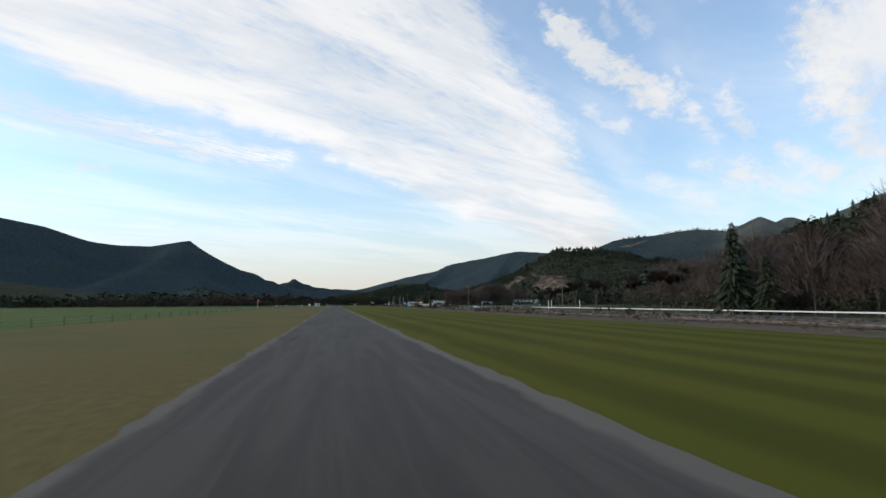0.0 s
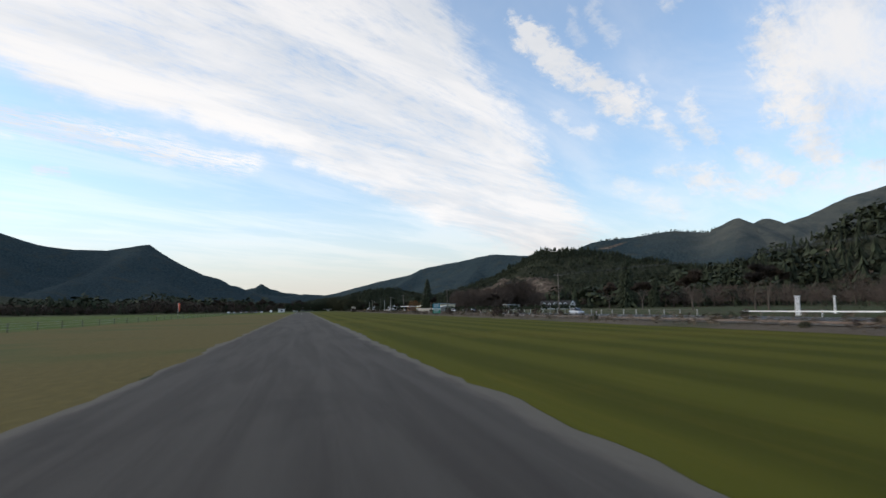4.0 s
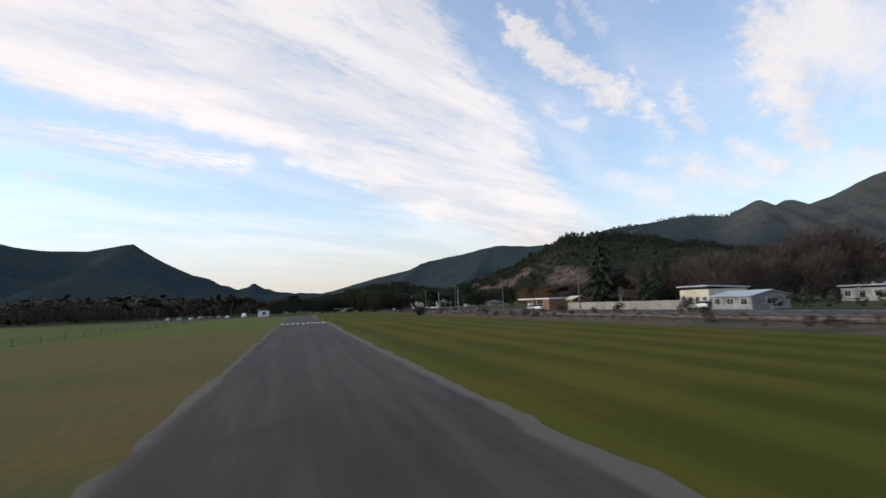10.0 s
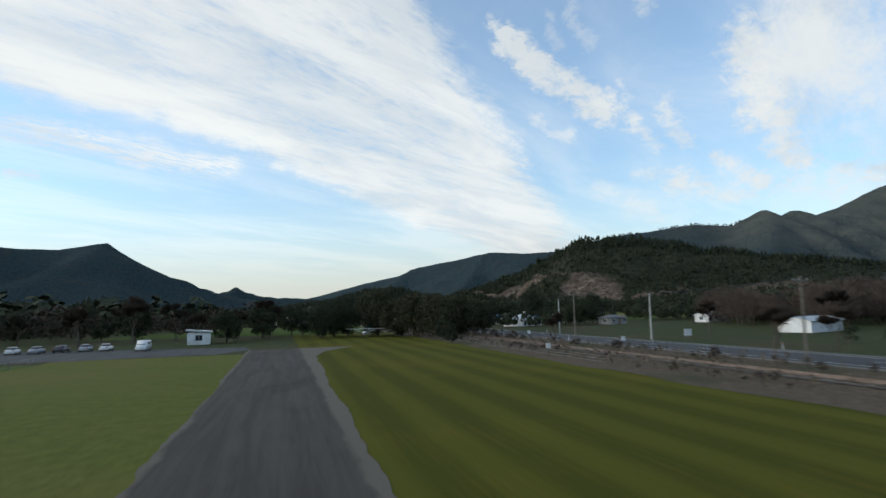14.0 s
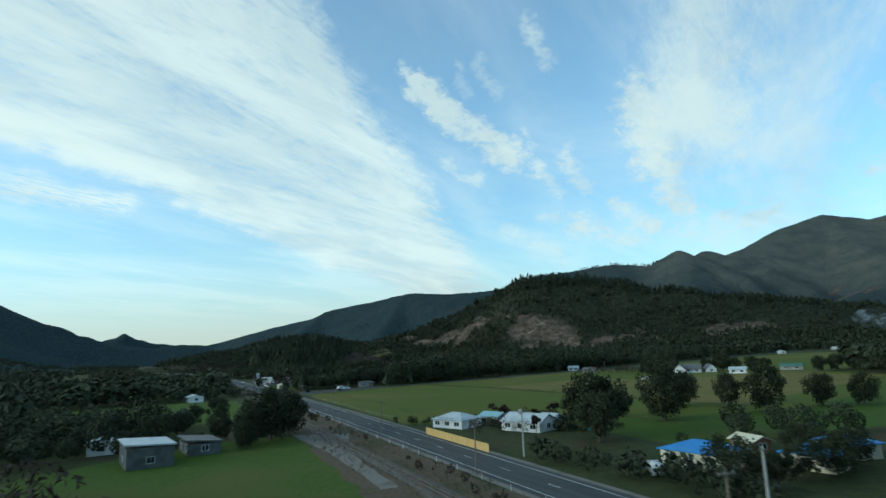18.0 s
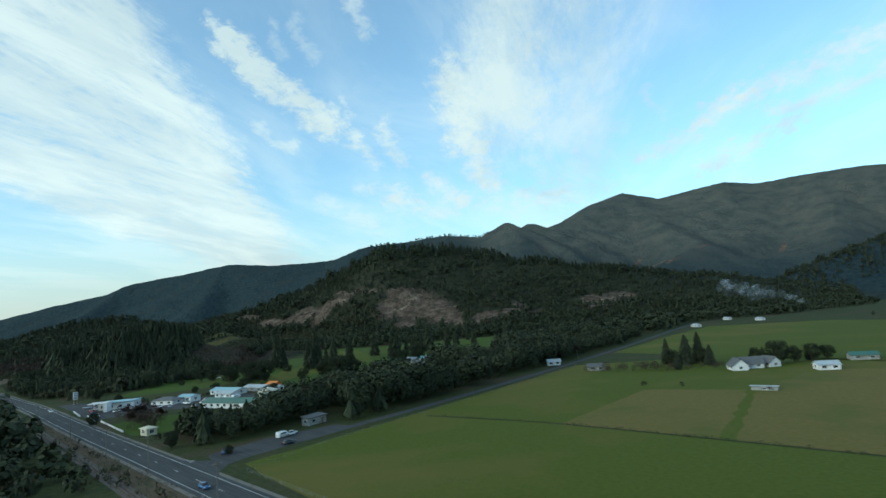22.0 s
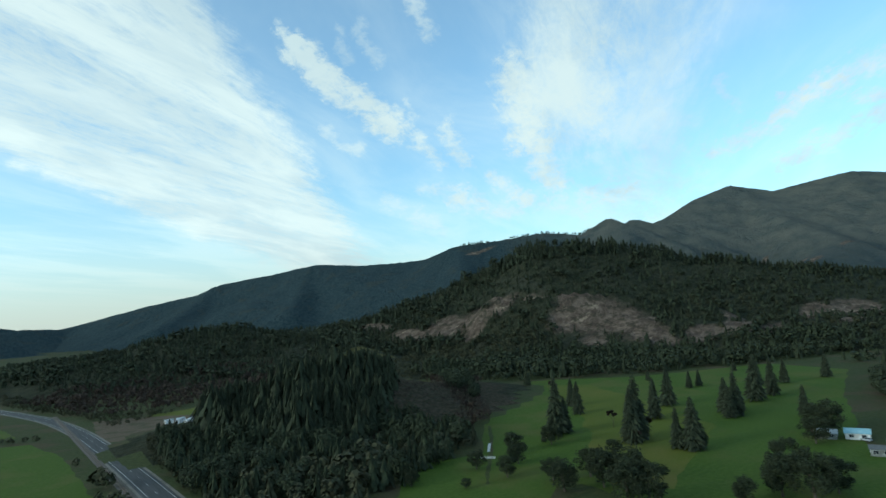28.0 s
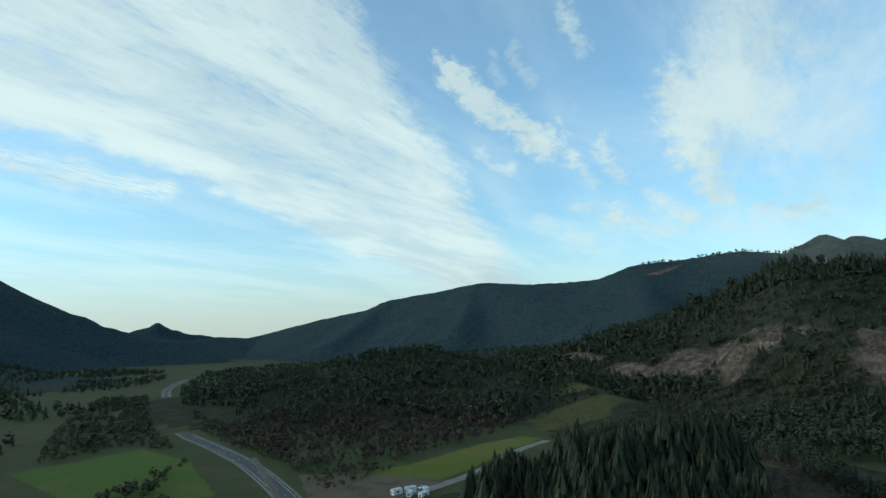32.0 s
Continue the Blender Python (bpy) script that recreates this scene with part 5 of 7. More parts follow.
CON = [low_conifer(k) for k in range(5)]
BRO = [low_broadleaf(10 + k) for k in range(5)]
BAR = [low_bare(20 + k) for k in range(4)]
MIX = CON[:2] + BRO[:3]
FINE = [low_broadleaf(30 + k, 400, 0.31) for k in range(5)]
WISP = [low_broadleaf(60 + k, 90, 0.62, 0.26) for k in range(4)]
MID = [low_broadleaf(80 + k, 46, 0.86) for k in range(5)]
SMALL = [low_broadleaf(90 + k, 60, 0.70) for k in range(4)]
HAIR = [winter_tree(100 + k, 620) for k in range(4)]
THIN = [winter_tree(110 + k, 260) for k in range(4)]
HAZE = [low_broadleaf(70 + k, 260, 0.55, 0.13) for k in range(3)]
TUFT = [low_broadleaf(50 + k, 13, 0.9) for k in range(4)]
TALL = [low_conifer(40 + k, 6) for k in range(5)]
SLOPE = [(380, 2260), (700, 2050), (1000, 1900), (1450, 1500), (1560, 1260), (1330, 1120), (1000, 1230), (800, 1270), (640, 1420), (500, 1600), (420, 1800), (330, 2000)]
wood("hill_forest", CON + BRO[:2], M["needle"], "dark pine forest over the near hill", SLOPE, 11.5, (8, 14), 1, lambda x, y: height(x, y) > 16)
wood("hill_scrub", MID, M["olive_leaf"], "olive scrub on the hill's lower slopes", SLOPE, 14, (4, 8), 2, lambda x, y: (height(x, y) > 3) & (height(x, y) < 70), 0.35)
wood("hump_forest", CON + BRO[:2], M["needle"], "dark pine forest on the low hill", [(20, 1880), (120, 1720), (300, 1720), (480, 1740), (640, 1900), (560, 2200), (280, 2320), (60, 2250)], 10, (8, 13), 3, lambda x, y: height(x, y) > 4)
wood("knoll_scrub", FINE[:2] + TALL, M["leaf"], "dark trees and scrub on the near side of the knoll", [(62, 1310), (95, 1285), (130, 1276), (180, 1304), (205, 1345), (185, 1380), (150, 1374), (112, 1392), (92, 1440), (72, 1462), (64, 1420)], 5.0, (7, 13), 34, None, 0.05, -1.0)
wood("knoll_foot", SMALL, M["olive_leaf"], "olive scrub along the road below the knoll", [(60, 1300), (72, 1290), (80, 1400), (84, 1462), (70, 1486), (62, 1440)], 4.6, (2, 5), 136, None, 0.15, -2.0)
wood("knoll_brush", WISP, M["twig"], "felled slope grown over with low brown brush", [(150, 1368), (215, 1350), (250, 1380), (275, 1430), (262, 1442), (235, 1440), (212, 1412), (175, 1395)], 4.2, (1.2, 3.2), 134, None, 0.25, -1.0)
wood("knoll_edge_trees", FINE[:3] + TALL[:2], M["leaf"], "tall dark trees between felled slope and golf course", [(258, 1395), (276, 1410), (300, 1452), (330, 1490), (318, 1506), (286, 1478), (268, 1440)], 7.0, (8, 15), 135)
wood("knoll_forest", TALL, M["needle"], "tall dark pines on the knoll", [(93, 1446), (102, 1410), (122, 1375), (160, 1362), (185, 1392), (206, 1412), (222, 1436), (206, 1452), (172, 1478), (132, 1482), (108, 1468)], 4.0, (14, 23), 4)
wood("east_hill_forest", CON + BRO[:2], M["needle"], "dark forest on the hill above the quarry", [(340, 690), (320, 560), (400, 380), (500, 150), (600, -100), (900, -100), (860, 300), (720, 560), (560, 680)], 11, (10, 17), 5, lambda x, y: height(x, y) > 8)
wood("lane_wood", FINE + TALL[:1], M["leaf"], "thick dark wood beside the lane", [(128, 1026), (200, 1042), (320, 1068), (440, 1096), (520, 1120), (560, 1180), (480, 1230), (400, 1205), (320, 1125), (262, 1130), (205, 1102), (186, 1096), (150, 1066)], 7.2, (9, 16), 6, off=0.0)
wood("motel_bare_trees", HAZE, M["twig"], "leafless trees before the motel", [(69, 1092), (82, 1086), (86, 1110), (92, 1136), (72, 1138)], 5.5, (5, 9), 55, off=-3.0)
wood("motel_garden", SMALL, M["leaf"], "dark garden shrubs among the motel units", [(94, 1190), (104, 1188), (128, 1178), (136, 1186), (150, 1184), (178, 1170), (178, 1150), (168, 1140), (166, 1150), (172, 1166), (150, 1182), (126, 1174), (100, 1182)], 3.6, (1.5, 3.5), 56)
wood("motel_hedge", SMALL, M["olive_leaf"], "clipped shrubs before the long motel", [(100, 1128), (114, 1100), (128, 1094), (126, 1098), (112, 1110), (106, 1130)], 2.6, (1.2, 2.4), 57)
wood("motel_wood", FINE + TALL[:1], M["leaf"], "dark trees screening the motel lawn", [(76, 1034), (98, 1036), (112, 1042), (150, 1064), (178, 1090), (140, 1088), (112, 1072), (98, 1066), (82, 1074)], 5.8, (8, 14), 7, off=2.0)
wood("foot_wood", SMALL[:3] + CON[:2], M["leaf"], "belt of dark trees below the hill", [(345, 1500), (392, 1452), (440, 1405), (560, 1350), (700, 1300), (820, 1230), (1000, 1150), (1200, 1080), (1300, 1120), (1000, 1260), (800, 1310), (640, 1440), (520, 1580), (420, 1660), (340, 1600)], 9, (9, 14), 8)
wood("far_lane_wood", MIX, M["leaf"], "dark trees along the far paddock", [(720, 1170), (640, 1130), (560, 1120), (540, 1180), (600, 1300), (820, 1240), (1000, 1150), (1100, 1040), (900, 1080)], 11, (9, 14), 9)
wood("bank_wood", MID[:3] + TALL[:1], M["olive_leaf"], "scrubby trees on the bank behind the motel", [(66, 1262), (92, 1256), (124, 1284), (140, 1306), (186, 1300), (204, 1328), (250, 1390), (210, 1330), (120, 1340), (80, 1380), (64, 1340)], 6.5, (5, 10), 10)
wood("slope_wood", HAZE[:2] + BAR, M["twig"], "brown leafless trees beside the knoll", [(205, 1330), (235, 1350), (268, 1400), (300, 1445), (342, 1490), (330, 1530), (280, 1490), (250, 1405), (222, 1365), (196, 1345)], 6.0, (5, 10), 11)
wood("west_roadside", MID + TALL[:1], M["leaf"], "dark trees west of the railway", [(30, 1004), (42, 1010), (36, 1290), (-20, 1280), (-120, 1290), (-140, 1010), (-40, 1004)], 8, (7, 12), 12, None, 0.12, 2.0)
wood("roadside_scrub", SMALL[:2] + BAR, M["olive_leaf"], "olive scrub between railway and road", [(36, 850), (44, 850), (53, 1000), (50, 1200), (42, 1290), (38, 1300), (36, 1000)], 4.0, (1.2, 3), 13, None, 0.3, -2.0)
wood("verge_weeds", TUFT, M["weed"], "brown weeds and dry grass tufts on the verge", [(35.5, -40), (55.5, -40), (56, 500), (55.5, 1010), (50, 1200), (44, 1010), (37, 700)], 1.9, (0.35, 1.1), 31, None, 0.2, -4.5)
wood("verge_brush", SMALL[:3] + BAR, M["twig"], "low brown brush along the railway", [(48.5, 60), (55, 60), (55, 1000), (49, 1000)], 3.4, (0.9, 2.1), 32, None, 0.5, -3.6)
wood("airfield_brush", SMALL[:3] + BAR, M["twig"], "low brown brush along the airfield's edge", [(37, 60), (43, 60), (43, 690), (37, 690)], 3.2, (0.7, 1.5), 33, None, 0.55, -3.0)
wood("valley_wood", MIX, M["leaf"], "patchwork of dark woods west of the valley road", [(-400, 1620), (-90, 1600), (-60, 1760), (-110, 2000), (-130, 2400), (-100, 3000), (-300, 3600), (-900, 3300), (-900, 2000)], 20, (9, 15), 14, None, 0.42)
wood("valley_wood_east", MIX, M["leaf"], "patchwork of dark woods up the valley", [(-20, 1990), (100, 1900), (60, 2250), (320, 2380), (560, 2260), (900, 2500), (700, 3200), (300, 3600), (-20, 3000), (-60, 2400)], 18, (8, 14), 15, None, 0.30)
wood("brown_wood", MID[:2] + BAR, M["twig"], "leafless brown trees at the hill's foot", [(40, 1640), (120, 1620), (230, 1690), (330, 1790), (260, 1850), (120, 1870), (20, 1860), (-10, 1780)], 6.5, (5, 8), 16)
wood("river_wood", THIN, M["brown_haze"], "leafless brown trees across the road", [(125, 60), (260, 40), (330, 200), (300, 330), (280, 520), (220, 640), (180, 600), (215, 480), (230, 330), (140, 200)], 9, (9, 15), 17)
wood("start_wood", HAIR, M["brown_haze"], "tall leafless brown trees close by the road", [(76, -40), (150, -60), (190, 60), (170, 170), (120, 205), (84, 120), (74, 60)], 6.4, (12, 19), 26, None, 0.03, 0.0)
wood("start_thicket", WISP, M["leaf"], "dark evergreen thicket under the leafless trees", [(74, -40), (150, -60), (170, 60), (150, 190), (110, 230), (86, 140), (74, 60)], 6, (3, 6), 27, None, 0.0, 0.0)
for k, hedge in enumerate(([(71, 833), (90, 825), (92, 829), (72, 837)], [(87, 804), (89, 804), (93, 824), (90, 825)], [(96, 792), (112, 786), (113, 789), (97, 796)], [(98, 806), (108, 802), (112, 822), (108, 824), (105, 808)])):
    wood("garden_hedge", SMALL, M["leaf"], "dark clipped hedge round the garden", hedge, 1.6, (1.6, 2.8), 40 + k, off=-2.0)
wood("garden_scrub", WISP, M["twig"], "leafless garden shrubs round the cottages", [(74, 800), (86, 796), (112, 784), (116, 822), (96, 832), (90, 812), (78, 808)], 5.0, (2, 5), 46, None, 0.35, -2.0)
wood("road_bend_scrub", MID, M["olive_leaf"], "olive scrub beside the road's bend", [(8, 1760), (46, 1640), (60, 1560), (110, 1600), (60, 1660), (40, 1760), (0, 1900), (-20, 1960), (-10, 1850)], 6.0, (2.5, 6), 47, None, 0.2, 1.0)
wood("west_scrub", MID, M["olive_leaf"], "olive scrub among the western fields", [(34, 1300), (44, 1300), (28, 1480), (12, 1560), (-30, 1570), (-12, 1700), (-40, 1800), (-70, 2000), (-100, 2300), (-160, 2300), (-140, 1900), (-110, 1720), (-60, 1780), (-10, 1690), (-60, 1590), (-100, 1420), (-40, 1560), (14, 1545), (26, 1480)], 7.5, (3, 8), 48, None, 0.2, 1.0)
wood("far_road_wood", MIX, M["leaf"], "dark trees along the road up the valley", [(-30, 1980), (60, 1900), (60, 2000), (0, 2300), (-40, 2600), (-50, 2300)], 11, (6, 11), 49, None, 0.15, 2.0)
wood("roadside_hedge", SMALL, M["leaf"], "dark hedge along the road", [(72, 718), (80, 718), (84, 735), (78, 760), (73, 772), (71, 760), (76, 735)], 3.0, (2.5, 5), 29, off=-2.0)
wood("garden_shrubs", SMALL, M["leaf"], "dark shrubs before the cream house", [(71.6, 424), (73.4, 424), (73.4, 436), (71.6, 437)], 1.6, (1.0, 2.0), 138, None, 0.0, -3.0)
wood("hip_house_hedge", SMALL, M["leaf"], "dark shrubs round the pale-roofed house", [(73, 702), (82, 690), (98, 688), (104, 694), (96, 695), (84, 694), (77, 704)], 2.8, (4, 7), 137, None, 0.0, -2.0)
wood("house_trees", HAIR, M["brown_haze"], "tall leafless brown trees round the houses", [(86, 446), (90, 476), (102, 500), (130, 480), (140, 452), (112, 448)], 5.5, (11, 17), 35, off=0.0)
wood("belt_trees", HAIR, M["brown_haze"], "belt of tall leafless brown trees behind the houses", [(114, 506), (150, 500), (190, 560), (205, 625), (172, 645), (142, 596), (120, 548)], 6.5, (10, 15), 37, off=0.0)
wood("belt_olives", FINE[:3], M["leaf"], "dark evergreen trees among the leafless belt", [(118, 512), (160, 520), (200, 590), (215, 650), (180, 660), (150, 600), (126, 552)], 13, (6, 12), 38, off=0.0)
wood("shed_trees", HAIR, M["brown_haze"], "brown trees round the iron shed and farmhouse", [(130, 616), (160, 612), (215, 650), (270, 705), (235, 722), (170, 712), (164, 694), (146, 676), (130, 650)], 6.5, (9, 14), 39, off=0.0)
wood("shed_evergreens", FINE[:3], M["leaf"], "dark evergreens behind the iron shed", [(136, 620), (170, 622), (220, 660), (260, 700), (220, 716), (166, 690), (146, 664)], 11, (6, 11), 40, off=0.0)
wood("willow_thicket", HAIR, M["rust_leaf"], "pale brown winter willows beside the road", [(73, 526), (84, 522), (90, 538), (80, 548)], 5.0, (5, 9), 36, off=0.0)
wood("house_hedge", SMALL, M["leaf"], "dark shrubs before the houses", [(72, 395), (82, 395), (130, 420), (170, 438), (172, 446), (125, 428), (78, 405), (74, 425)], 3.0, (1.6, 3.4), 30, off=-2.0)
wood("farm_brush", HAZE, M["twig"], "leafless brown brush round the farmhouses", [(290, 975), (318, 940), (330, 945), (300, 985), (286, 1012), (272, 1020), (276, 1006)], 4.5, (2.5, 5), 50)
wood("ditch_weeds", TUFT, M["leaf"], "dark rushes along the ditch", [(149, 1006), (151, 1006), (158, 975), (162, 953), (165.4, 901), (167.3, 867), (171, 824), (169, 824), (165.3, 867), (163.4, 901), (160, 953), (156, 975)], 0.8, (0.3, 0.8), 51)
wood("paddock_corner_wood", FINE[:3] + MID[:2], M["leaf"], "tall dark trees at the paddock's corner", [(332, 846), (350, 872), (380, 900), (400, 880), (420, 800), (360, 780), (320, 800)], 8, (10, 17), 52)
wood("spur_forest", CON + BRO[:2], M["needle"], "dark forest over the eastern spur", [(1430, 1330), (1850, 1230), (2500, 1080), (3000, 1080), (3000, 760), (2500, 760), (1850, 960), (1450, 1180)], 17, (9, 16), 53, lambda x, y: height(x, y) > 10)
wood("foot_scrub", MID, M["olive_leaf"], "olive scrub between the wooded hills", [(250, 1645), (350, 1560), (520, 1580), (560, 1650), (520, 1750), (450, 1900), (380, 1880), (430, 1780), (400, 1700), (330, 1650)], 7.5, (3, 8), 54)
wood("house_wood", MIX, M["leaf"], "dark trees behind the houses", [(205, 470), (300, 330), (380, 520), (330, 720), (300, 800), (240, 760), (260, 640), (190, 560)], 11, (9, 16), 18)
wood("back_wood", MIX, M["leaf"], "dark trees closing the paddocks", [(300, 820), (340, 846), (420, 852), (560, 830), (700, 900), (760, 1000), (700, 760), (500, 700), (330, 720)], 11, (8, 13), 19)
wood("west_belt", MIX, M["leaf"], "dark belt of trees across the western paddocks", [(-900, 900), (-420, 700), (-160, 690), (-90, 720), (-60, 780), (-30, 860), (-60, 1000), (-240, 1100), (-900, 1300)], 13, (9, 16), 20, None, 0.15)
wood("west_belt_brown", WISP, M["twig"], "leafless brown trees among the western belt", [(-260, 672), (-90, 664), (10, 700), (0, 780), (-60, 840), (-240, 760)], 10, (8, 12), 21)
wood("yard_wood", FINE, M["leaf"], "dark garden trees round the houses", [(102, 690), (130, 704), (190, 706), (196, 740), (140, 752), (126, 770), (112, 752), (124, 735), (104, 718)], 7, (5, 9), 22, None, 0.25)
wood("left_wood", FINE, M["leaf"], "dark trees by the sheds", [(-30, 818), (-4, 822), (0, 850), (20, 870), (6, 884), (-60, 890), (-90, 840)], 7, (6, 10), 23)
wood("crest_trees", CON, M["needle"], "pines along the ridge tops", [(500, 1960), (735, 1800), (860, 1740), (1120, 1540), (1300, 1400), (1280, 1360), (1090, 1480), (840, 1680), (700, 1740), (560, 1930)], 7.5, (11, 17), 24)
ridge = [(1640, 3400), (1720, 3270), (1900, 3180), (2300, 2960), (2330, 3010), (1900, 3250), (1740, 3340), (1670, 3440)]
wood("ridge_trees", MIX, M["leaf"], "trees along the far ridge top", ridge, 20, (9, 16), 25, None, 0.25)


# ---------------------------------------------------------------- buildings
def window(parent, x, y, z, w, h, turn, glass="glass"):
    """A framed window on a wall: x, y, z its sill's middle; turn: which way it faces."""
    c, s = math.cos(radians(turn)), math.sin(radians(turn))

    def p(u, o, v):
        return (x + u * c + o * s, y + u * s - o * c, z + v)

    def block(m, u0, u1, v0, v1, o0, o1):
        m.poly([p(u0, o0, v0), p(u1, o0, v0), p(u1, o1, v0), p(u0, o1, v0), p(u0, o0, v1), p(u1, o0, v1), p(u1, o1, v1), p(u0, o1, v1)],
               [(0, 1, 2, 3), (7, 6, 5, 4), (0, 4, 5, 1), (1, 5, 6, 2), (2, 6, 7, 3), (3, 7, 4, 0)])

    f = Mesh()
    for u0, u1, v0, v1 in ((-w / 2 - 0.08, -w / 2, -0.08, h + 0.08), (w / 2, w / 2 + 0.08, -0.08, h + 0.08), (-w / 2, w / 2, h, h + 0.08), (-w / 2, w / 2, -0.08, 0), (-0.03, 0.03, 0, h)):
        block(f, u0, u1, v0, v1, 0.0, 0.09)
    win = part("window", f, M["white_wall"], parent)
    g = Mesh()
    block(g, -w / 2, w / 2, 0, h, 0.004, 0.035)
    part("pane", g, M[glass], win)


def house(x, y, turn, w, d, h, rise, roof, walls, cover, label, wins=3, category="house", name="house", chimney=False, over=0.45, ends=1, door=True, group=""):
    t = thing(name, label, category, None, group)
    b = Mesh()
    X, Y = w / 2, d / 2
    if roof == "gable":
        pts = [(-X, -Y, 0), (X, -Y, 0), (X, Y, 0), (-X, Y, 0), (-X, -Y, h), (X, -Y, h), (X, Y, h), (-X, Y, h), (-X, 0, h + rise), (X, 0, h + rise)]
        b.poly(pts, [(0, 1, 5, 4), (2, 3, 7, 6), (1, 2, 6, 9, 5), (3, 0, 4, 8, 7), (4, 5, 9, 8), (6, 7, 8, 9), (3, 2, 1, 0)])
    else:
        b.box(-X, -Y, 0, X, Y, h)
    part("wall", b, M[walls], t)
    r = Mesh()
    o, th = over, 0.16
    if roof == "gable":
        k = rise * (Y + o) / Y
        for s in (-1, 1):
            r.poly([(-X - o, s * (Y + o), h + rise - k + 0.03), (X + o, s * (Y + o), h + rise - k + 0.03), (X + o, 0, h + rise + 0.03), (-X - o, 0, h + rise + 0.03),
                    (-X - o, s * (Y + o), h + rise - k + th), (X + o, s * (Y + o), h + rise - k + th), (X + o, 0, h + rise + th), (-X - o, 0, h + rise + th)],
                   [(0, 1, 2, 3), (7, 6, 5, 4), (0, 4, 5, 1), (1, 5, 6, 2), (3, 7, 4, 0)])
        r.box(-X - o, -0.12, h + rise + th - 0.04, X + o, 0.12, h + rise + th + 0.05)
    elif roof == "hip":
        q = max(X - Y, 0.05)
        r.poly([(-X - o, -Y - o, h - 0.02), (X + o, -Y - o, h - 0.02), (X + o, Y + o, h - 0.02), (-X - o, Y + o, h - 0.02), (-X - o, -Y - o, h + 0.14), (X + o, -Y - o, h + 0.14), (X + o, Y + o, h + 0.14),
                (-X - o, Y + o, h + 0.14), (-q, 0, h + rise), (q, 0, h + rise)],
               [(3, 2, 1, 0), (0, 1, 5, 4), (1, 2, 6, 5), (2, 3, 7, 6), (3, 0, 4, 7), (4, 5, 9, 8), (5, 6, 9), (6, 7, 8, 9), (7, 4, 8)])
    else:
        r.poly([(-X - o, -Y - o, h + 0.02), (X + o, -Y - o, h + 0.02), (X + o, Y + o, h + 0.02 + rise), (-X - o, Y + o, h + 0.02 + rise), (-X - o, -Y - o, h + 0.3), (X + o, -Y - o, h + 0.3), (X + o, Y + o, h + 0.3 + rise),
                (-X - o, Y + o, h + 0.3 + rise)], [(3, 2, 1, 0), (4, 5, 6, 7), (0, 1, 5, 4), (1, 2, 6, 5), (2, 3, 7, 6), (3, 0, 4, 7)])
    part("roof", r, M[cover], t)
    sill, wh = min(1.0, h * 0.36), min(1.25, h * 0.46)
    for s, face in ((-1, 0), (1, 180)):
        for k in range(wins):
            u = -X + w * (k + 0.5) / wins
            if door and s == -1 and k == wins // 2:
                continue
            window(t, u, s * Y, sill, min(1.7, w / wins * 0.55), wh, face)
    for s, face in ((1, 90), (-1, 270)):
        for k in range(ends):
            window(t, s * X, -Y + d * (k + 0.5) / ends, sill, min(1.5, d / ends * 0.45), wh, face)
    if door:
        u = -X + w * (wins // 2 + 0.5) / wins
        dr = part("door", Mesh().box(u - 0.45, -Y - 0.06, 0.0, u + 0.45, -Y - 0.004, 2.05), M["brown_wall"], t)
        part("door_handle", Mesh().box(u + 0.30, -Y - 0.10, 1.0, u + 0.36, -Y - 0.062, 1.1), M["steel"], dr)
    if chimney:
        part("chimney", Mesh().box(X * 0.3, 0.3, h, X * 0.3 + 0.7, 1.0, h + rise + 0.9).box(X * 0.3 - 0.06, 0.24, h + rise + 0.9, X * 0.3 + 0.76, 1.06, h + rise + 1.02), M["grey_wall"], t)
    t.matrix_world = at(x, y, 0, turn)
    return t


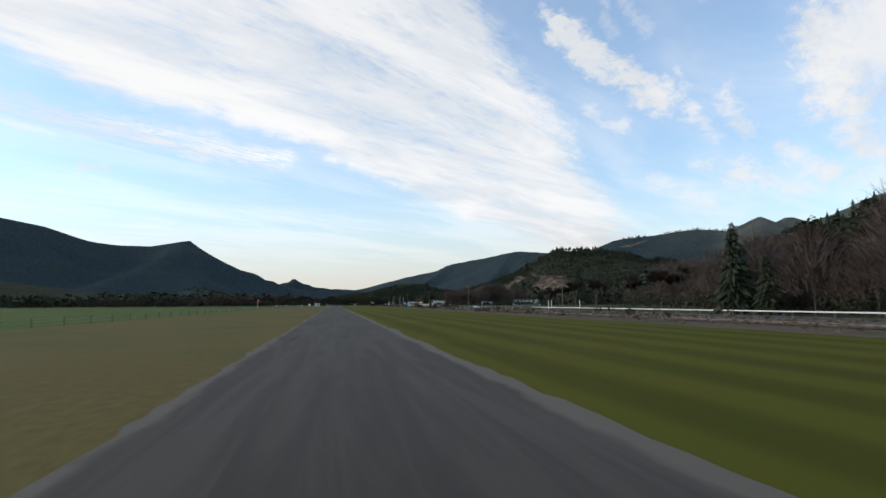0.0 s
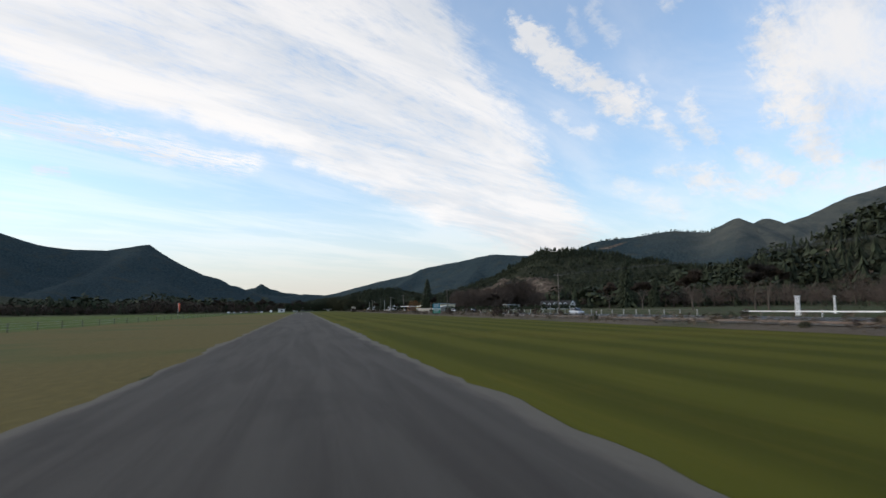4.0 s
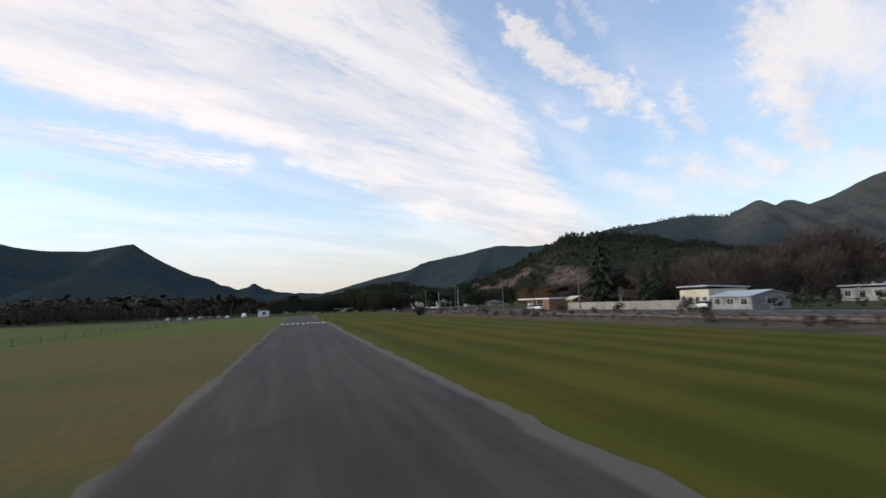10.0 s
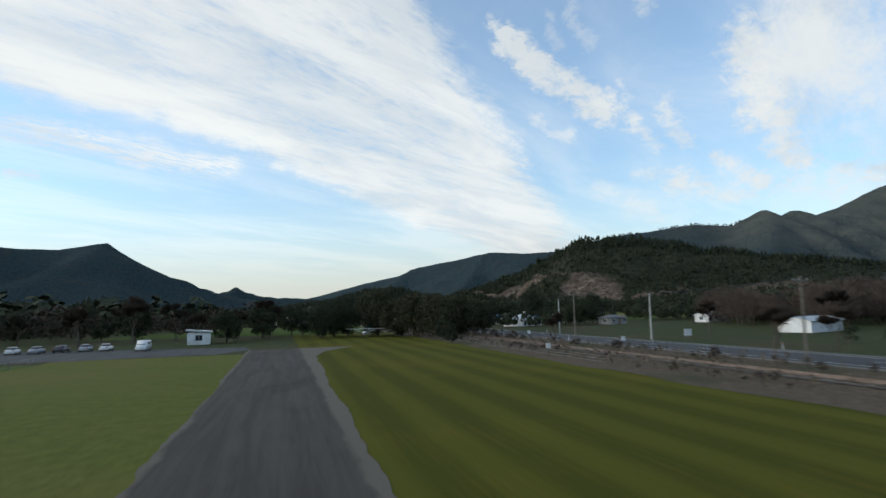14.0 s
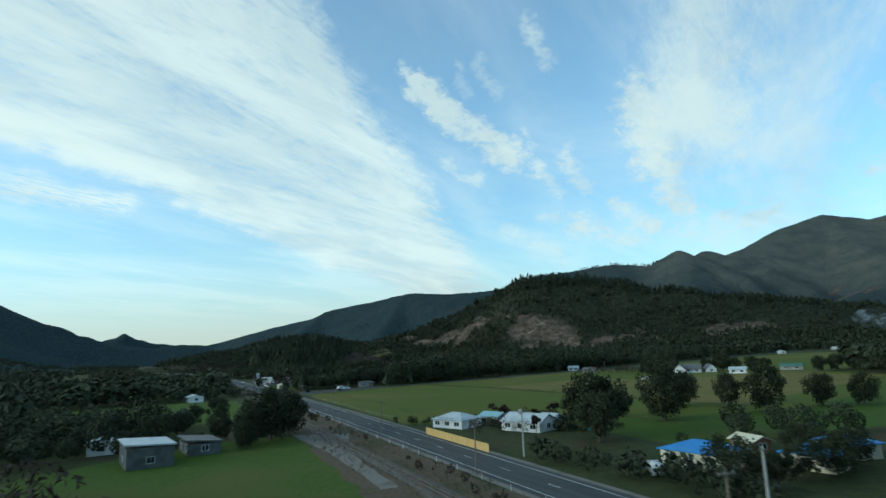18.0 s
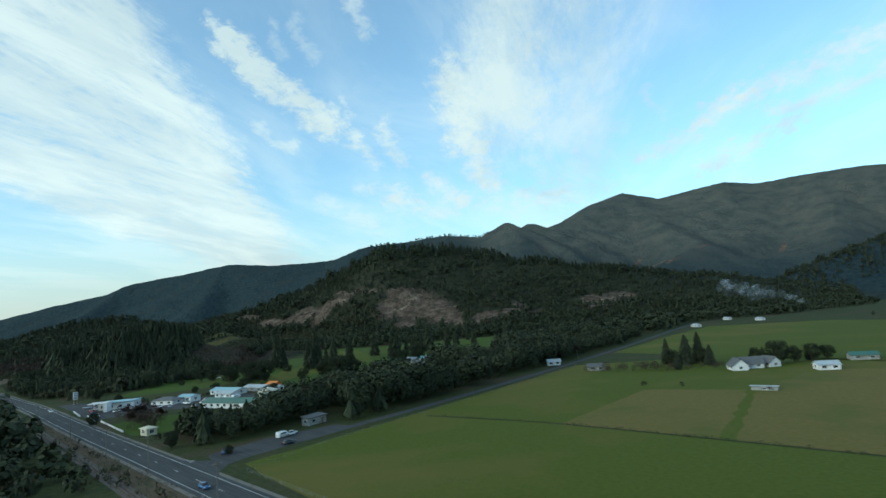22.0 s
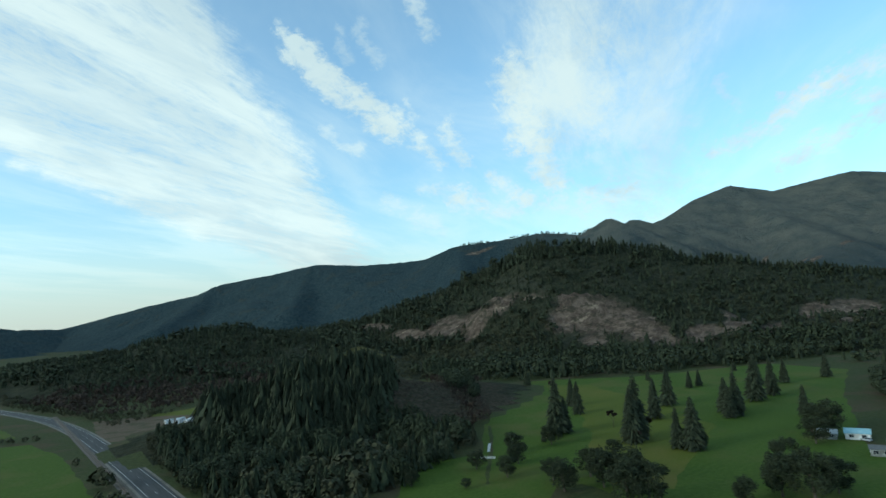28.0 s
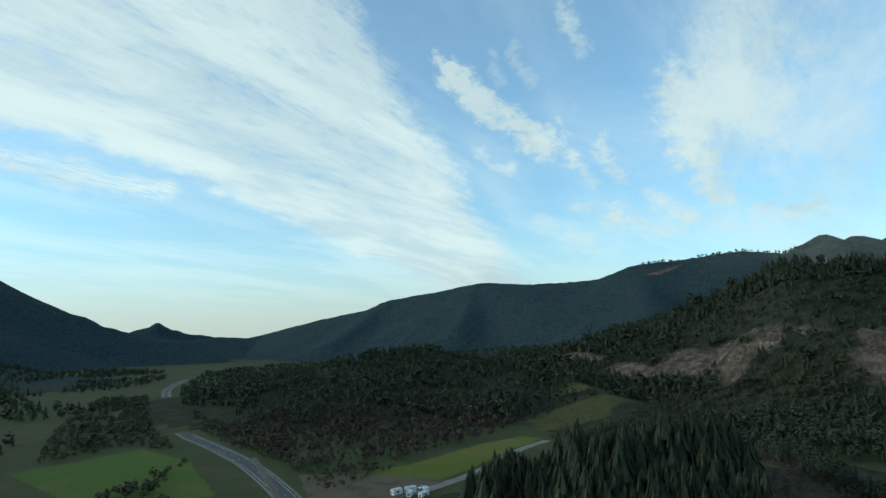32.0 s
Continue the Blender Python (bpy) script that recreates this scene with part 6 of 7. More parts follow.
def lodge(x, y, turn):
    """The long white lodge: steep dark roof, a row of dormers, a gabled wing at one end."""
    t = house(x, y, turn, 27, 8, 2.7, 4.0, "gable", "white_wall", "dark_roof", "white lodge with steep dark roof and white dormers", 6, "house", "lodge")
    for k in range(5):
        u = -10.5 + k * 4.3
        dm = Mesh()
        dm.poly([(u - 1.20, -3.4, 3.4), (u + 1.20, -3.4, 3.4), (u + 1.20, -3.4, 4.6), (u, -3.4, 5.4), (u - 1.20, -3.4, 4.6), (u - 1.20, -0.9, 4.6), (u + 1.20, -0.9, 4.6), (u, -0.4, 5.4), (u - 1.20, -2.4, 3.4), (u + 1.20, -2.4, 3.4)],
                [(0, 1, 2, 3, 4), (4, 3, 7, 5), (3, 2, 6, 7), (0, 4, 5, 8), (1, 9, 6, 2)])
        d = part("dormer", dm, M["white_wall"], t)
        part("pane", Mesh().box(u - 0.50, -3.44, 3.6, u + 0.50, -3.404, 4.5), M["glass"], d)
    w = Mesh().poly([(10.6, -6.2, 0), (16.0, -6.2, 0), (16.0, -6.2, 2.9), (13.3, -6.2, 7.0), (10.6, -6.2, 2.9), (10.6, 2.0, 0), (16.0, 2.0, 0), (16.0, 2.0, 2.9), (13.3, 2.0, 7.0), (10.6, 2.0, 2.9)],
                    [(0, 1, 2, 3, 4), (9, 8, 7, 6, 5), (0, 4, 9, 5), (1, 6, 7, 2), (4, 3, 8, 9), (3, 2, 7, 8)])
    wing = part("wing", w, M["white_wall"], t, "white gabled wing")
    rf = Mesh()
    for s in (-1, 1):
        rf.poly([(13.3 + s * 3.1, -6.6, 2.35), (13.3 + s * 3.1, 2.4, 2.35), (13.3, 2.4, 7.05), (13.3, -6.6, 7.05), (13.3 + s * 3.1, -6.6, 2.55), (13.3 + s * 3.1, 2.4, 2.55), (13.3, 2.4, 7.25), (13.3, -6.6, 7.25)],
                [(0, 1, 2, 3), (7, 6, 5, 4), (0, 4, 5, 1), (1, 5, 6, 2), (3, 7, 4, 0)])
    part("wing_roof", rf, M["dark_roof"], t)
    for u, z in ((12.1, 0.8), (14.5, 0.8), (13.3, 3.6)):
        part("pane", Mesh().box(u - 0.6, -6.26, z, u + 0.6, -6.204, z + 1.2), M["glass"], wing)
    t.matrix_world = at(x, y, 0, turn, 0.76)


def carport(x, y, turn, w, d, h, label, back="brown_wall", posts=4):
    t = thing("carport", label, "carport")
    part("roof", Mesh().box(-w / 2, -d / 2, h, w / 2, d / 2, h + 0.35), M["white_wall"], t, "flat white roof slab")
    for k in range(posts):
        u = -w / 2 + 0.5 + (w - 1.0) * k / (posts - 1)
        part("post", Mesh().box(u - 0.1, -d / 2 + 0.3, 0, u + 0.1, -d / 2 + 0.5, h), M["white_wall"], t)
    part("back_wall", Mesh().box(-w / 2 + 0.2, d / 2 - 0.3, 0, -w * 0.3, d / 2 - 0.1, h), M[back], t)
    part("side_wall", Mesh().box(-w / 2, -d / 2 + 0.6, 0, -w / 2 + 0.2, d / 2 - 0.1, h), M[back], t)
    t.matrix_world = at(x, y, 0, turn)


lodge(156, 462, -34)
house(79, 441, 84, 10, 8, 3.7, 0.5, "flat", "cream_wall", "white_roof", "cream two-storey house with a flat overhanging roof", 4)
house(75, 427, 84, 11, 7, 2.2, 0.8, "gable", "grey_wall", "white_roof", "low grey wing with a shallow iron roof", 3, "shed", "outbuilding")
house(116, 437, 80, 12, 7, 2.7, 0.4, "flat", "grey_wall", "white_roof", "long grey shed with a pale flat roof", 3, "shed", "shed")
carport(68, 499, 98, 17, 6.5, 3.0, "flat white canopy on posts beside the road")
house(74, 490, 98, 4.5, 5, 2.7, 0.7, "gable", "brown_wall", "yellow_roof", "brown timber house beside the white canopy", 2)
house(114, 604, 15, 13, 7, 2.5, 0.8, "gable", "white_wall", "white_roof", "long white iron shed in the paddock", 0, "shed", "shed", door=False, ends=0)
house(120, 694, 20, 9, 6, 2.3, 1.2, "hip", "grey_wall", "grey_roof", "small grey cottage with a dark hipped roof", 3)
house(154, 682, 10, 11, 6, 2.6, 1.2, "gable", "white_wall", "white_roof", "low white farmhouse with a pale roof", 4)
house(89, 706, 30, 12, 9, 2.4, 2.0, "hip", "white_wall", "white_roof", "white house with a broad pale hipped roof", 4, chimney=True)
house(92, 744, 100, 11, 8, 2.7, 1.6, "hip", "cream_wall", "blue_roof", "cream house with a bright blue iron roof", 3)
house(104, 732, 100, 8, 6, 2.5, 1.4, "hip", "cream_wall", "blue_roof", "cream house with a bright blue iron roof", 3)
house(117, 735, 80, 8, 6, 2.5, 1.4, "hip", "cream_wall", "blue_roof", "small cream house with a bright blue roof", 2)
house(109, 748, 80, 6, 4, 2.2, 0.8, "gable", "brown_wall", "yellow_roof", "weathered timber sleepout with a cream roof", 2, "shed", "shed")
house(81, 820, 112, 11, 8, 2.2, 1.8, "hip", "white_wall", "white_roof", "white bungalow with a pale iron roof", 3)
house(93, 801, 112, 12, 8, 2.4, 1.7, "gable", "white_wall", "white_roof", "white cottage with a streaked pale roof and chimney", 3, chimney=True)
house(103, 806, 110, 5, 4, 2.2, 0.7, "gable", "white_wall", "white_roof", "small white garden shed", 1, "shed", "shed")
house(92, 818, 110, 7, 5, 2.3, 0.9, "gable", "grey_wall", "pale_blue_roof", "grey sleepout behind the bungalow", 2, "shed", "shed")
house(98, 812, 110, 7, 5, 2.3, 0.9, "gable", "grey_wall", "grey_roof", "grey garden shed behind the cottage", 2, "shed", "shed")
for px, py, w, d, cov in ((312, 916, 9, 7, "white_roof"), (353, 911, 12, 7, "green_roof"), (284, 1019, 9, 5, "grey_roof"), (300, 1060, 8, 5, "white_roof")):
    house(px, py, 100 + (px % 7) * 6, w, d, 2.3, 1.4, "gable", "white_wall" if cov == "white_roof" else "grey_wall", cov, "white farm building at the paddock's edge", 2, "farmhouse", "farmhouse", group="farm buildings")
for px, py in ((725, 1088), (634, 1121), (758, 1138)):
    house(px, py, 60, 9, 6, 2.2, 1.2, "gable", "white_wall", "white_roof", "white farmhouse below the hills", 2, "farmhouse", "farmhouse", group="far farmhouses")
house(302, 951, 40, 9, 7, 2.3, 3.2, "gable", "white_wall", "grey_roof", "white farmhouse with a steep grey gable roof", 2, "farmhouse", "farmhouse", group="farm buildings")
house(310, 948, 130, 10, 7, 2.3, 3.0, "gable", "white_wall", "grey_roof", "white farmhouse with a steep grey gable roof", 2, "farmhouse", "farmhouse", group="farm buildings")
house(318, 942, 60, 8, 6, 2.3, 2.6, "gable", "white_wall", "grey_roof", "white farmhouse wing with a steep gable", 2, "farmhouse", "farmhouse", group="farm buildings")
house(247, 920, 100, 9, 3, 1.2, 0.3, "flat", "grey_wall", "white_roof", "low pale stock shelter in the paddock", 1, "shelter", "shelter", door=False)
house(3, 813, 100, 13, 9, 4.2, 0.7, "flat", "dark_iron", "white_roof", "tall dark iron barn with a pale roof", 1, "barn", "barn", door=False)
house(14, 823, 100, 12, 7, 2.6, 0.8, "flat", "dark_iron", "grey_roof", "low dark farm shed", 2, "shed", "shed")
house(-8, 838, 95, 9, 6, 2.8, 0.8, "gable", "white_wall", "white_roof", "small white farm shed", 2, "shed", "shed")
house(17, 1006, 100, 10, 7, 2.6, 1.0, "gable", "white_wall", "white_roof", "small white shed among trees", 2, "shed", "shed")
house(-18, 652, 96, 8, 5, 2.7, 0.5, "flat", "white_wall", "white_roof", "small white airfield clubroom", 2, "clubhouse", "clubhouse")
# the motel and service station
house(88, 1187, 148, 17, 13, 3.0, 0.4, "flat", "white_wall", "pale_blue_roof", "white service station with a blue flat roof", 4, "service station", "service_station")
carport(77, 1180, 148, 9, 7, 4.3, "white service station canopy over the pumps", "white_wall", 3)
house(107, 1170, 120, 14, 9, 2.2, 1.6, "hip", "white_wall", "grey_roof", "white house with a grey hipped roof", 3)
house(117, 1167, 116, 9, 7, 2.7, 1.0, "gable", "white_wall", "pale_blue_roof", "white unit with a faded blue roof", 2, "motel unit", "motel_unit")
house(141, 1173, 106, 22, 8, 2.3, 1.2, "gable", "white_wall", "pale_blue_roof", "long motel block with a faded blue roof", 5, "motel", "motel_block")
house(135, 1159, 106, 13, 7, 2.2, 1.1, "gable", "white_wall", "white_roof", "motel block with a pale roof", 3, "motel", "motel_block")
house(156, 1167, 104, 17, 7, 2.3, 1.1, "gable", "grey_wall", "white_roof", "long grey workshop with a pale roof", 3, "workshop", "workshop")
house(164, 1162, 104, 7, 6, 3.2, 1.2, "gable", "orange", "orange", "small orange-painted motel shed", 1, "shed", "shed")
house(161, 1150, 100, 5, 4, 2.6, 0.8, "gable", "white_wall", "white_roof", "small white motel store shed", 1, "shed", "shed")
house(148, 1136, 64, 13, 10, 2.3, 1.5, "gable", "cream_wall", "yellow_roof", "cream hall with a cream iron roof", 3, "hall", "hall")
house(122, 1114, 112, 38, 9, 2.6, 1.7, "gable", "white_wall", "green_roof", "long white motel with a dark green roof", 9, "motel", "motel_block")
house(142, 1111, 130, 13, 7, 2.8, 1.2, "gable", "white_wall", "green_roof", "white motel unit with a green roof", 3, "motel unit", "motel_unit")
house(73, 1081, 100, 5, 4, 2.5, 1.0, "hip", "cream_wall", "yellow_roof", "small cream kiosk beside the road", 1, "kiosk", "kiosk")
house(119, 1036, 15, 9, 4, 2.6, 0.5, "flat", "grey_wall", "grey_roof", "small grey block building on the lane", 2, "shed", "shed")
house(287, 1160, 110, 13, 8, 2.9, 1.6, "gable", "white_wall", "white_roof", "white clubhouse beside the golf course", 3, "clubhouse", "clubhouse")
house(276, 1166, 110, 7, 5, 2.7, 1.0, "gable", "grey_wall", "grey_roof", "grey shed beside the clubhouse", 2, "shed", "shed")
house(300, 1182, 110, 9, 6, 2.8, 1.4, "gable", "white_wall", "pale_blue_roof", "white house with a faded blue roof", 2)
house(294, 1192, 110, 8, 5, 2.7, 1.2, "gable", "grey_wall", "white_roof", "grey house with a pale roof", 2)

for px, py, tr in ((93, 1540, 20), (98, 1533, 60), (104, 1528, 30), (101, 1541, 10), (108, 1536, 80)):
    house(px, py, tr, 6, 2.5, 2.4, 0.2, "flat", "white_wall", "white_roof", "white site hut standing in the clearing", 1, "site hut", "site_hut", door=False, ends=1, group="site huts", over=0.05)


# ---------------------------------------------------------------- vehicles and the parked aeroplane
def car(label, paint, van=False):
    t = thing("van" if van else "car", label, "van" if van else "car")
    L, W = (5.0, 0.95) if van else (4.4, 0.86)

    def ring(x, z0, z1, w, top):
        return [(x, -w, z0), (x, w, z0), (x, w, (z0 + z1) / 2), (x, top, z1), (x, -top, z1), (x, -w, (z0 + z1) / 2)]

    if van:
        prof = [(-2.5, 0.35, 1.5, 0.90, 0.85), (-2.4, 0.28, 2.05, 0.95, 0.86), (1.0, 0.28, 2.05, 0.95, 0.86), (1.75, 0.28, 1.2, 0.95, 0.84), (2.4, 0.30, 1.0, 0.92, 0.80), (2.5, 0.38, 0.8, 0.85, 0.75)]
    else:
        prof = [(-2.2, 0.38, 0.85, 0.78, 0.72), (-2.05, 0.26, 0.98, 0.86, 0.78), (-0.9, 0.24, 1.0, 0.86, 0.80), (0.9, 0.24, 0.98, 0.86, 0.80), (1.9, 0.26, 0.80, 0.84, 0.74), (2.2, 0.38, 0.68, 0.76, 0.68)]
    part("body", Mesh().loft([ring(*q) for q in prof]), M[paint], t, "", True)
    if van:
        part("windscreen", Mesh().poly([(1.06, -0.8, 1.96), (1.06, 0.8, 1.96), (1.72, 0.82, 1.24), (1.72, -0.82, 1.24)], [(3, 2, 1, 0)]), M["glass"], t)
        for s in (-1, 1):
            part("side_window", Mesh().box(-1.9, s * 0.955 - 0.01, 1.25, 0.7, s * 0.955 + 0.01, 1.75), M["glass"], t)
    else:
        cab = Mesh().loft([ring(-1.75, 0.96, 1.02, 0.76, 0.70), ring(-1.0, 0.96, 1.42, 0.78, 0.60), ring(0.35, 0.96, 1.44, 0.78, 0.60), ring(1.15, 0.95, 1.0, 0.76, 0.70)])
        part("cabin_glass", cab, M["glass"], t, "dark tinted glass", True)
        part("roof", Mesh().box(-0.98, -0.58, 1.42, 0.34, 0.58, 1.47, 0.04), M[paint], t)
    for x in (-1.35 if not van else -1.6, 1.4 if not van else 1.7):
        for s in (-1, 1):
            w = part("wheel", Mesh().tube((x, s * (W - 0.16), 0.32), (x, s * (W + 0.02), 0.32), 0.32, 0.32, 14), M["rubber"], t)
            part("rim", Mesh().tube((x, s * (W + 0.005), 0.32), (x, s * (W + 0.03), 0.32), 0.19, 0.17, 10), M["steel"], w)
    for s in (-1, 1):
        z = 0.62 if not van else 0.85
        part("headlight", Mesh().box(L / 2 - 0.18, s * 0.62 - 0.14, z, L / 2 - 0.02, s * 0.62 + 0.14, z + 0.14), M["lamp_glass"], t)
        part("tail_light", Mesh().box(-L / 2 - 0.01, s * 0.66 - 0.12, z + 0.1, -L / 2 + 0.14, s * 0.66 + 0.12, z + 0.28), M["tail_glass"], t)
    return t


kinds = {k: car(f"{k.split('_')[1]} parked car on gravel or road", k) for k in ("car_white", "car_silver", "car_blue", "car_dark", "car_red")}
kinds["van"] = car("white van parked on the gravel", "car_white", True)
spots = [("car_white", -60, 638, 92), ("car_silver", -55, 636, 88), ("car_white", -49.6, 634, 95), ("car_silver", -45.5, 634, 90), ("car_dark", -41.5, 635, 85), ("car_silver", -37.5, 636, 92), ("car_white", -33.5, 635, 90), ("van", -25.6, 630, 268),
         ("car_silver", 59.5, 242, 270), ("car_dark", 59.5, 322, 270), ("car_white", 65, 372, 90), ("car_blue", 59.3, 985, 270), ("car_white", 104, 1025, 30), ("van", 100, 1024, 20), ("car_dark", 96, 1012, 14), ("car_blue", 78, 1019, 60),
         ("van", 80.5, 743.5, 60), ("car_white", 66, 497, 95), ("car_silver", 66.5, 503, 95), ("car_white", 60.5, 1212, 272), ("car_white", 77, 1190, 60), ("car_red", 74, 1183, 100), ("car_blue", 73, 1176, 80), ("car_white", 99, 1158, 40), ("car_silver", 103, 1154, 70),
         ("car_white", 118, 1148, 20), ("van", 126, 1150, 110), ("car_white", 110, 1140, 60), ("car_white", 157, 1112, 30), ("car_silver", 153, 1104, 80), ("van", 172, 1101, 100), ("car_white", 174, 1096, 40), ("car_silver", 170, 1092, 40), ("car_white", 176, 1100, 40),
         ("car_white", 305, 1187, 30), ("car_silver", 297, 1178, 70), ("car_red", 137, 1093, 70), ("car_white", 72, 1160, 80), ("car_white", 84, 1205, 20), ("car_silver", 46, 1700, 100), ("car_white", 109, 1545, 15), ("car_silver", 90, 1172, 60), ("car_white", 94, 1168, 60), ("car_dark", 97, 1176, 150), ("car_white", 112, 1156, 120), ("car_silver", 124, 1160, 30), ("car_white", 128, 1146, 20), ("van", 134, 1146, 30), ("car_dark", 150, 1150, 110), ("car_white", 82, 1168, 40), ("car_silver", 76, 1204, 150), ("car_white", 168, 1120, 60), ("car_dark", 160, 1098, 70), ("car_silver", 144, 1098, 60), ("van", 108, 1180, 130), ("car_white", 73, 436, 84)]
for k, x, y, tr in spots:
    m = at(x, y, 0.05, tr)
    src = kinds[k]
    if src.get("placed"):
        copy_thing(src, m)["group"] = "parked vehicles"
    else:
        src.matrix_world, src["placed"], src["group"] = m, 1, "parked vehicles"

fire = thing("fire_engine", "red fire engine parked in the motel yard", "truck", None, "")
part("body", Mesh().box(-4.0, -1.2, 0.55, 1.6, 1.2, 2.7, 0.06), M["red"], fire)
part("cab", Mesh().box(1.7, -1.2, 0.55, 3.8, 1.2, 2.8, 0.12), M["red"], fire)
part("windscreen", Mesh().box(3.72, -0.95, 1.6, 3.83, 0.95, 2.5), M["glass"], fire)
part("roof_ladder", Mesh().box(-3.8, -0.4, 2.72, 1.4, -0.3, 2.9).box(-3.8, 0.3, 2.72, 1.4, 0.4, 2.9), M["steel"], fire)
part("stripe", Mesh().box(-4.02, -1.23, 1.2, 1.62, 1.23, 1.5), M["paint"], fire, "white stripe along the side")
for x in (-2.6, 2.7):
    for s in (-1, 1):
        part("wheel", Mesh().tube((x, s * 0.9, 0.5), (x, s * 1.22, 0.5), 0.5, 0.5, 14), M["rubber"], fire)
fire.matrix_world = at(160, 1117, 0.03, 25)


def aeroplane(x, y, turn):
    t = thing("light_aircraft", "white high-wing light aircraft parked on the grass", "aeroplane")

    def ring(px, w, z0, z1):
        n = 10
        return [(px, w * math.cos(6.283 * k / n), (z0 + z1) / 2 + (z1 - z0) / 2 * math.sin(6.283 * k / n)) for k in range(n)]

    part("fuselage", Mesh().loft([ring(*q) for q in ((-4.6, 0.08, 1.35, 1.6), (-2.4, 0.32, 1.0, 1.85), (-0.8, 0.52, 0.75, 2.15), (0.6, 0.54, 0.7, 2.15), (1.2, 0.5, 0.7, 1.6), (2.3, 0.42, 0.78, 1.45), (2.6, 0.18, 1.0, 1.25))]), M["white_wall"], t, "", True)
    part("wing", Mesh().poly([(0.9, -5.2, 2.35), (0.9, 5.2, 2.35), (-0.6, 5.2, 2.28), (-0.6, -5.2, 2.28), (0.8, -5.2, 2.18), (0.8, 5.2, 2.18), (-0.6, 5.2, 2.24), (-0.6, -5.2, 2.24), (0.95, 0, 2.32), (0.95, 0, 2.14)],
                             [(0, 8, 1, 2, 3), (7, 6, 5, 9, 4), (0, 4, 9, 8), (8, 9, 5, 1), (1, 5, 6, 2), (2, 6, 7, 3), (3, 7, 4, 0)]), M["white_wall"], t)
    part("tailplane", Mesh().box(-4.7, -1.6, 1.5, -3.9, 1.6, 1.58, 0.02), M["white_wall"], t)
    part("fin", Mesh().poly([(-4.8, -0.04, 1.5), (-3.7, -0.04, 1.6), (-4.4, -0.03, 2.7), (-4.9, -0.03, 2.7), (-4.8, 0.04, 1.5), (-3.7, 0.04, 1.6), (-4.4, 0.03, 2.7), (-4.9, 0.03, 2.7)],
                            [(0, 1, 2, 3), (7, 6, 5, 4), (0, 4, 5, 1), (1, 5, 6, 2), (2, 6, 7, 3), (3, 7, 4, 0)]), M["teal"], t, "teal painted fin")
    part("windscreen", Mesh().poly([(1.18, -0.44, 1.6), (1.18, 0.44, 1.6), (0.62, 0.48, 2.12), (0.62, -0.48, 2.12)], [(0, 1, 2, 3)]), M["glass"], t)
    for s in (-1, 1):
        part("side_window", Mesh().poly([(0.5, s * 0.56, 1.55), (-0.9, s * 0.54, 1.6), (-0.7, s * 0.46, 1.98), (0.4, s * 0.48, 2.0)], [(0, 1, 2, 3)]), M["glass"], t)
        part("strut", Mesh().tube((0.3, s * 0.5, 0.95), (0.3, s * 2.6, 2.2), 0.04, 0.04, 6), M["white_wall"], t)
        part("gear_leg", Mesh().tube((-0.1, s * 0.45, 0.85), (-0.1, s * 1.15, 0.25), 0.05, 0.04, 6), M["steel"], t)
        part("wheel", Mesh().tube((-0.1, s * 1.1, 0.22), (-0.1, s * 1.25, 0.22), 0.22, 0.22, 12), M["rubber"], t)
    part("nose_leg", Mesh().tube((1.9, 0, 0.85), (1.9, 0, 0.22), 0.05, 0.04, 6), M["steel"], t)
    part("wheel", Mesh().tube((1.9, -0.07, 0.2), (1.9, 0.07, 0.2), 0.2, 0.2, 12), M["rubber"], t)
    part("propeller", Mesh().box(2.62, -0.95, 1.08, 2.66, 0.95, 1.18), M["car_dark"], t)
    t.matrix_world = at(x, y, 0.012, turn)


aeroplane(22.5, 656, 250)

# ---------------------------------------------------------------- poles, fences, signs
pole = thing("power_pole", "weathered timber power pole with a crossarm", "pole", None, "power poles")
part("shaft", Mesh().tube((0, 0, 0), (0, 0, 9.5), 0.14, 0.10, 8), M["timber"], pole)
part("crossarm", Mesh().box(-1.1, -0.06, 8.9, 1.1, 0.06, 9.05), M["timber"], pole)
for u in (-0.95, -0.35, 0.95):
    part("insulator", Mesh().tube((u, 0, 9.05), (u, 0, 9.25), 0.05, 0.03, 6), M["concrete"], pole)
POLES = [(56.4, 35 + 104.6 * k) for k in range(5)] + [(56.2, 500 + 52 * k) for k in range(11)] + [(51.5, 1048), (50.5, 1100), (48, 1160)]
pole.matrix_world = at(*POLES[0])
for x, y in POLES[1:]:
    copy_thing(pole, at(x, y))
for (ax, ay), (bx, by) in zip(POLES, POLES[1:]):
    line = thing("power_line", "three thin power wires sagging between poles", "wire", None, "power lines")
    for u in (-0.95, -0.35, 0.95):
        pts = [(ax + u + (bx - ax) * t, ay + (by - ay) * t, 9.25 - 3.2 * t * (1 - t)) for t in (0, 0.2, 0.4, 0.6, 0.8, 1)]
        part("wire", Mesh().loft([[(x + 0.012 * c, y, z + 0.012 * s) for c, s in ((1, 0), (-0.5, 0.87), (-0.5, -0.87))] for x, y, z in pts]), M["car_dark"], line)
tall = thing("concrete_pole", "tall pale concrete pole beside the road", "pole", None, "concrete poles")
part("shaft", Mesh().tube((0, 0, 0), (0, 0, 9.0), 0.22, 0.14, 8), M["concrete"], tall)
part("crossarm", Mesh().box(-0.9, -0.07, 8.5, 0.9, 0.07, 8.65), M["timber"], tall)
tall.matrix_world = at(71, 715.5, 0, 20)
for x, y in ((70.5, 600), (71, 640), (72, 770)):
    copy_thing(tall, at(x, y, 0, 10))

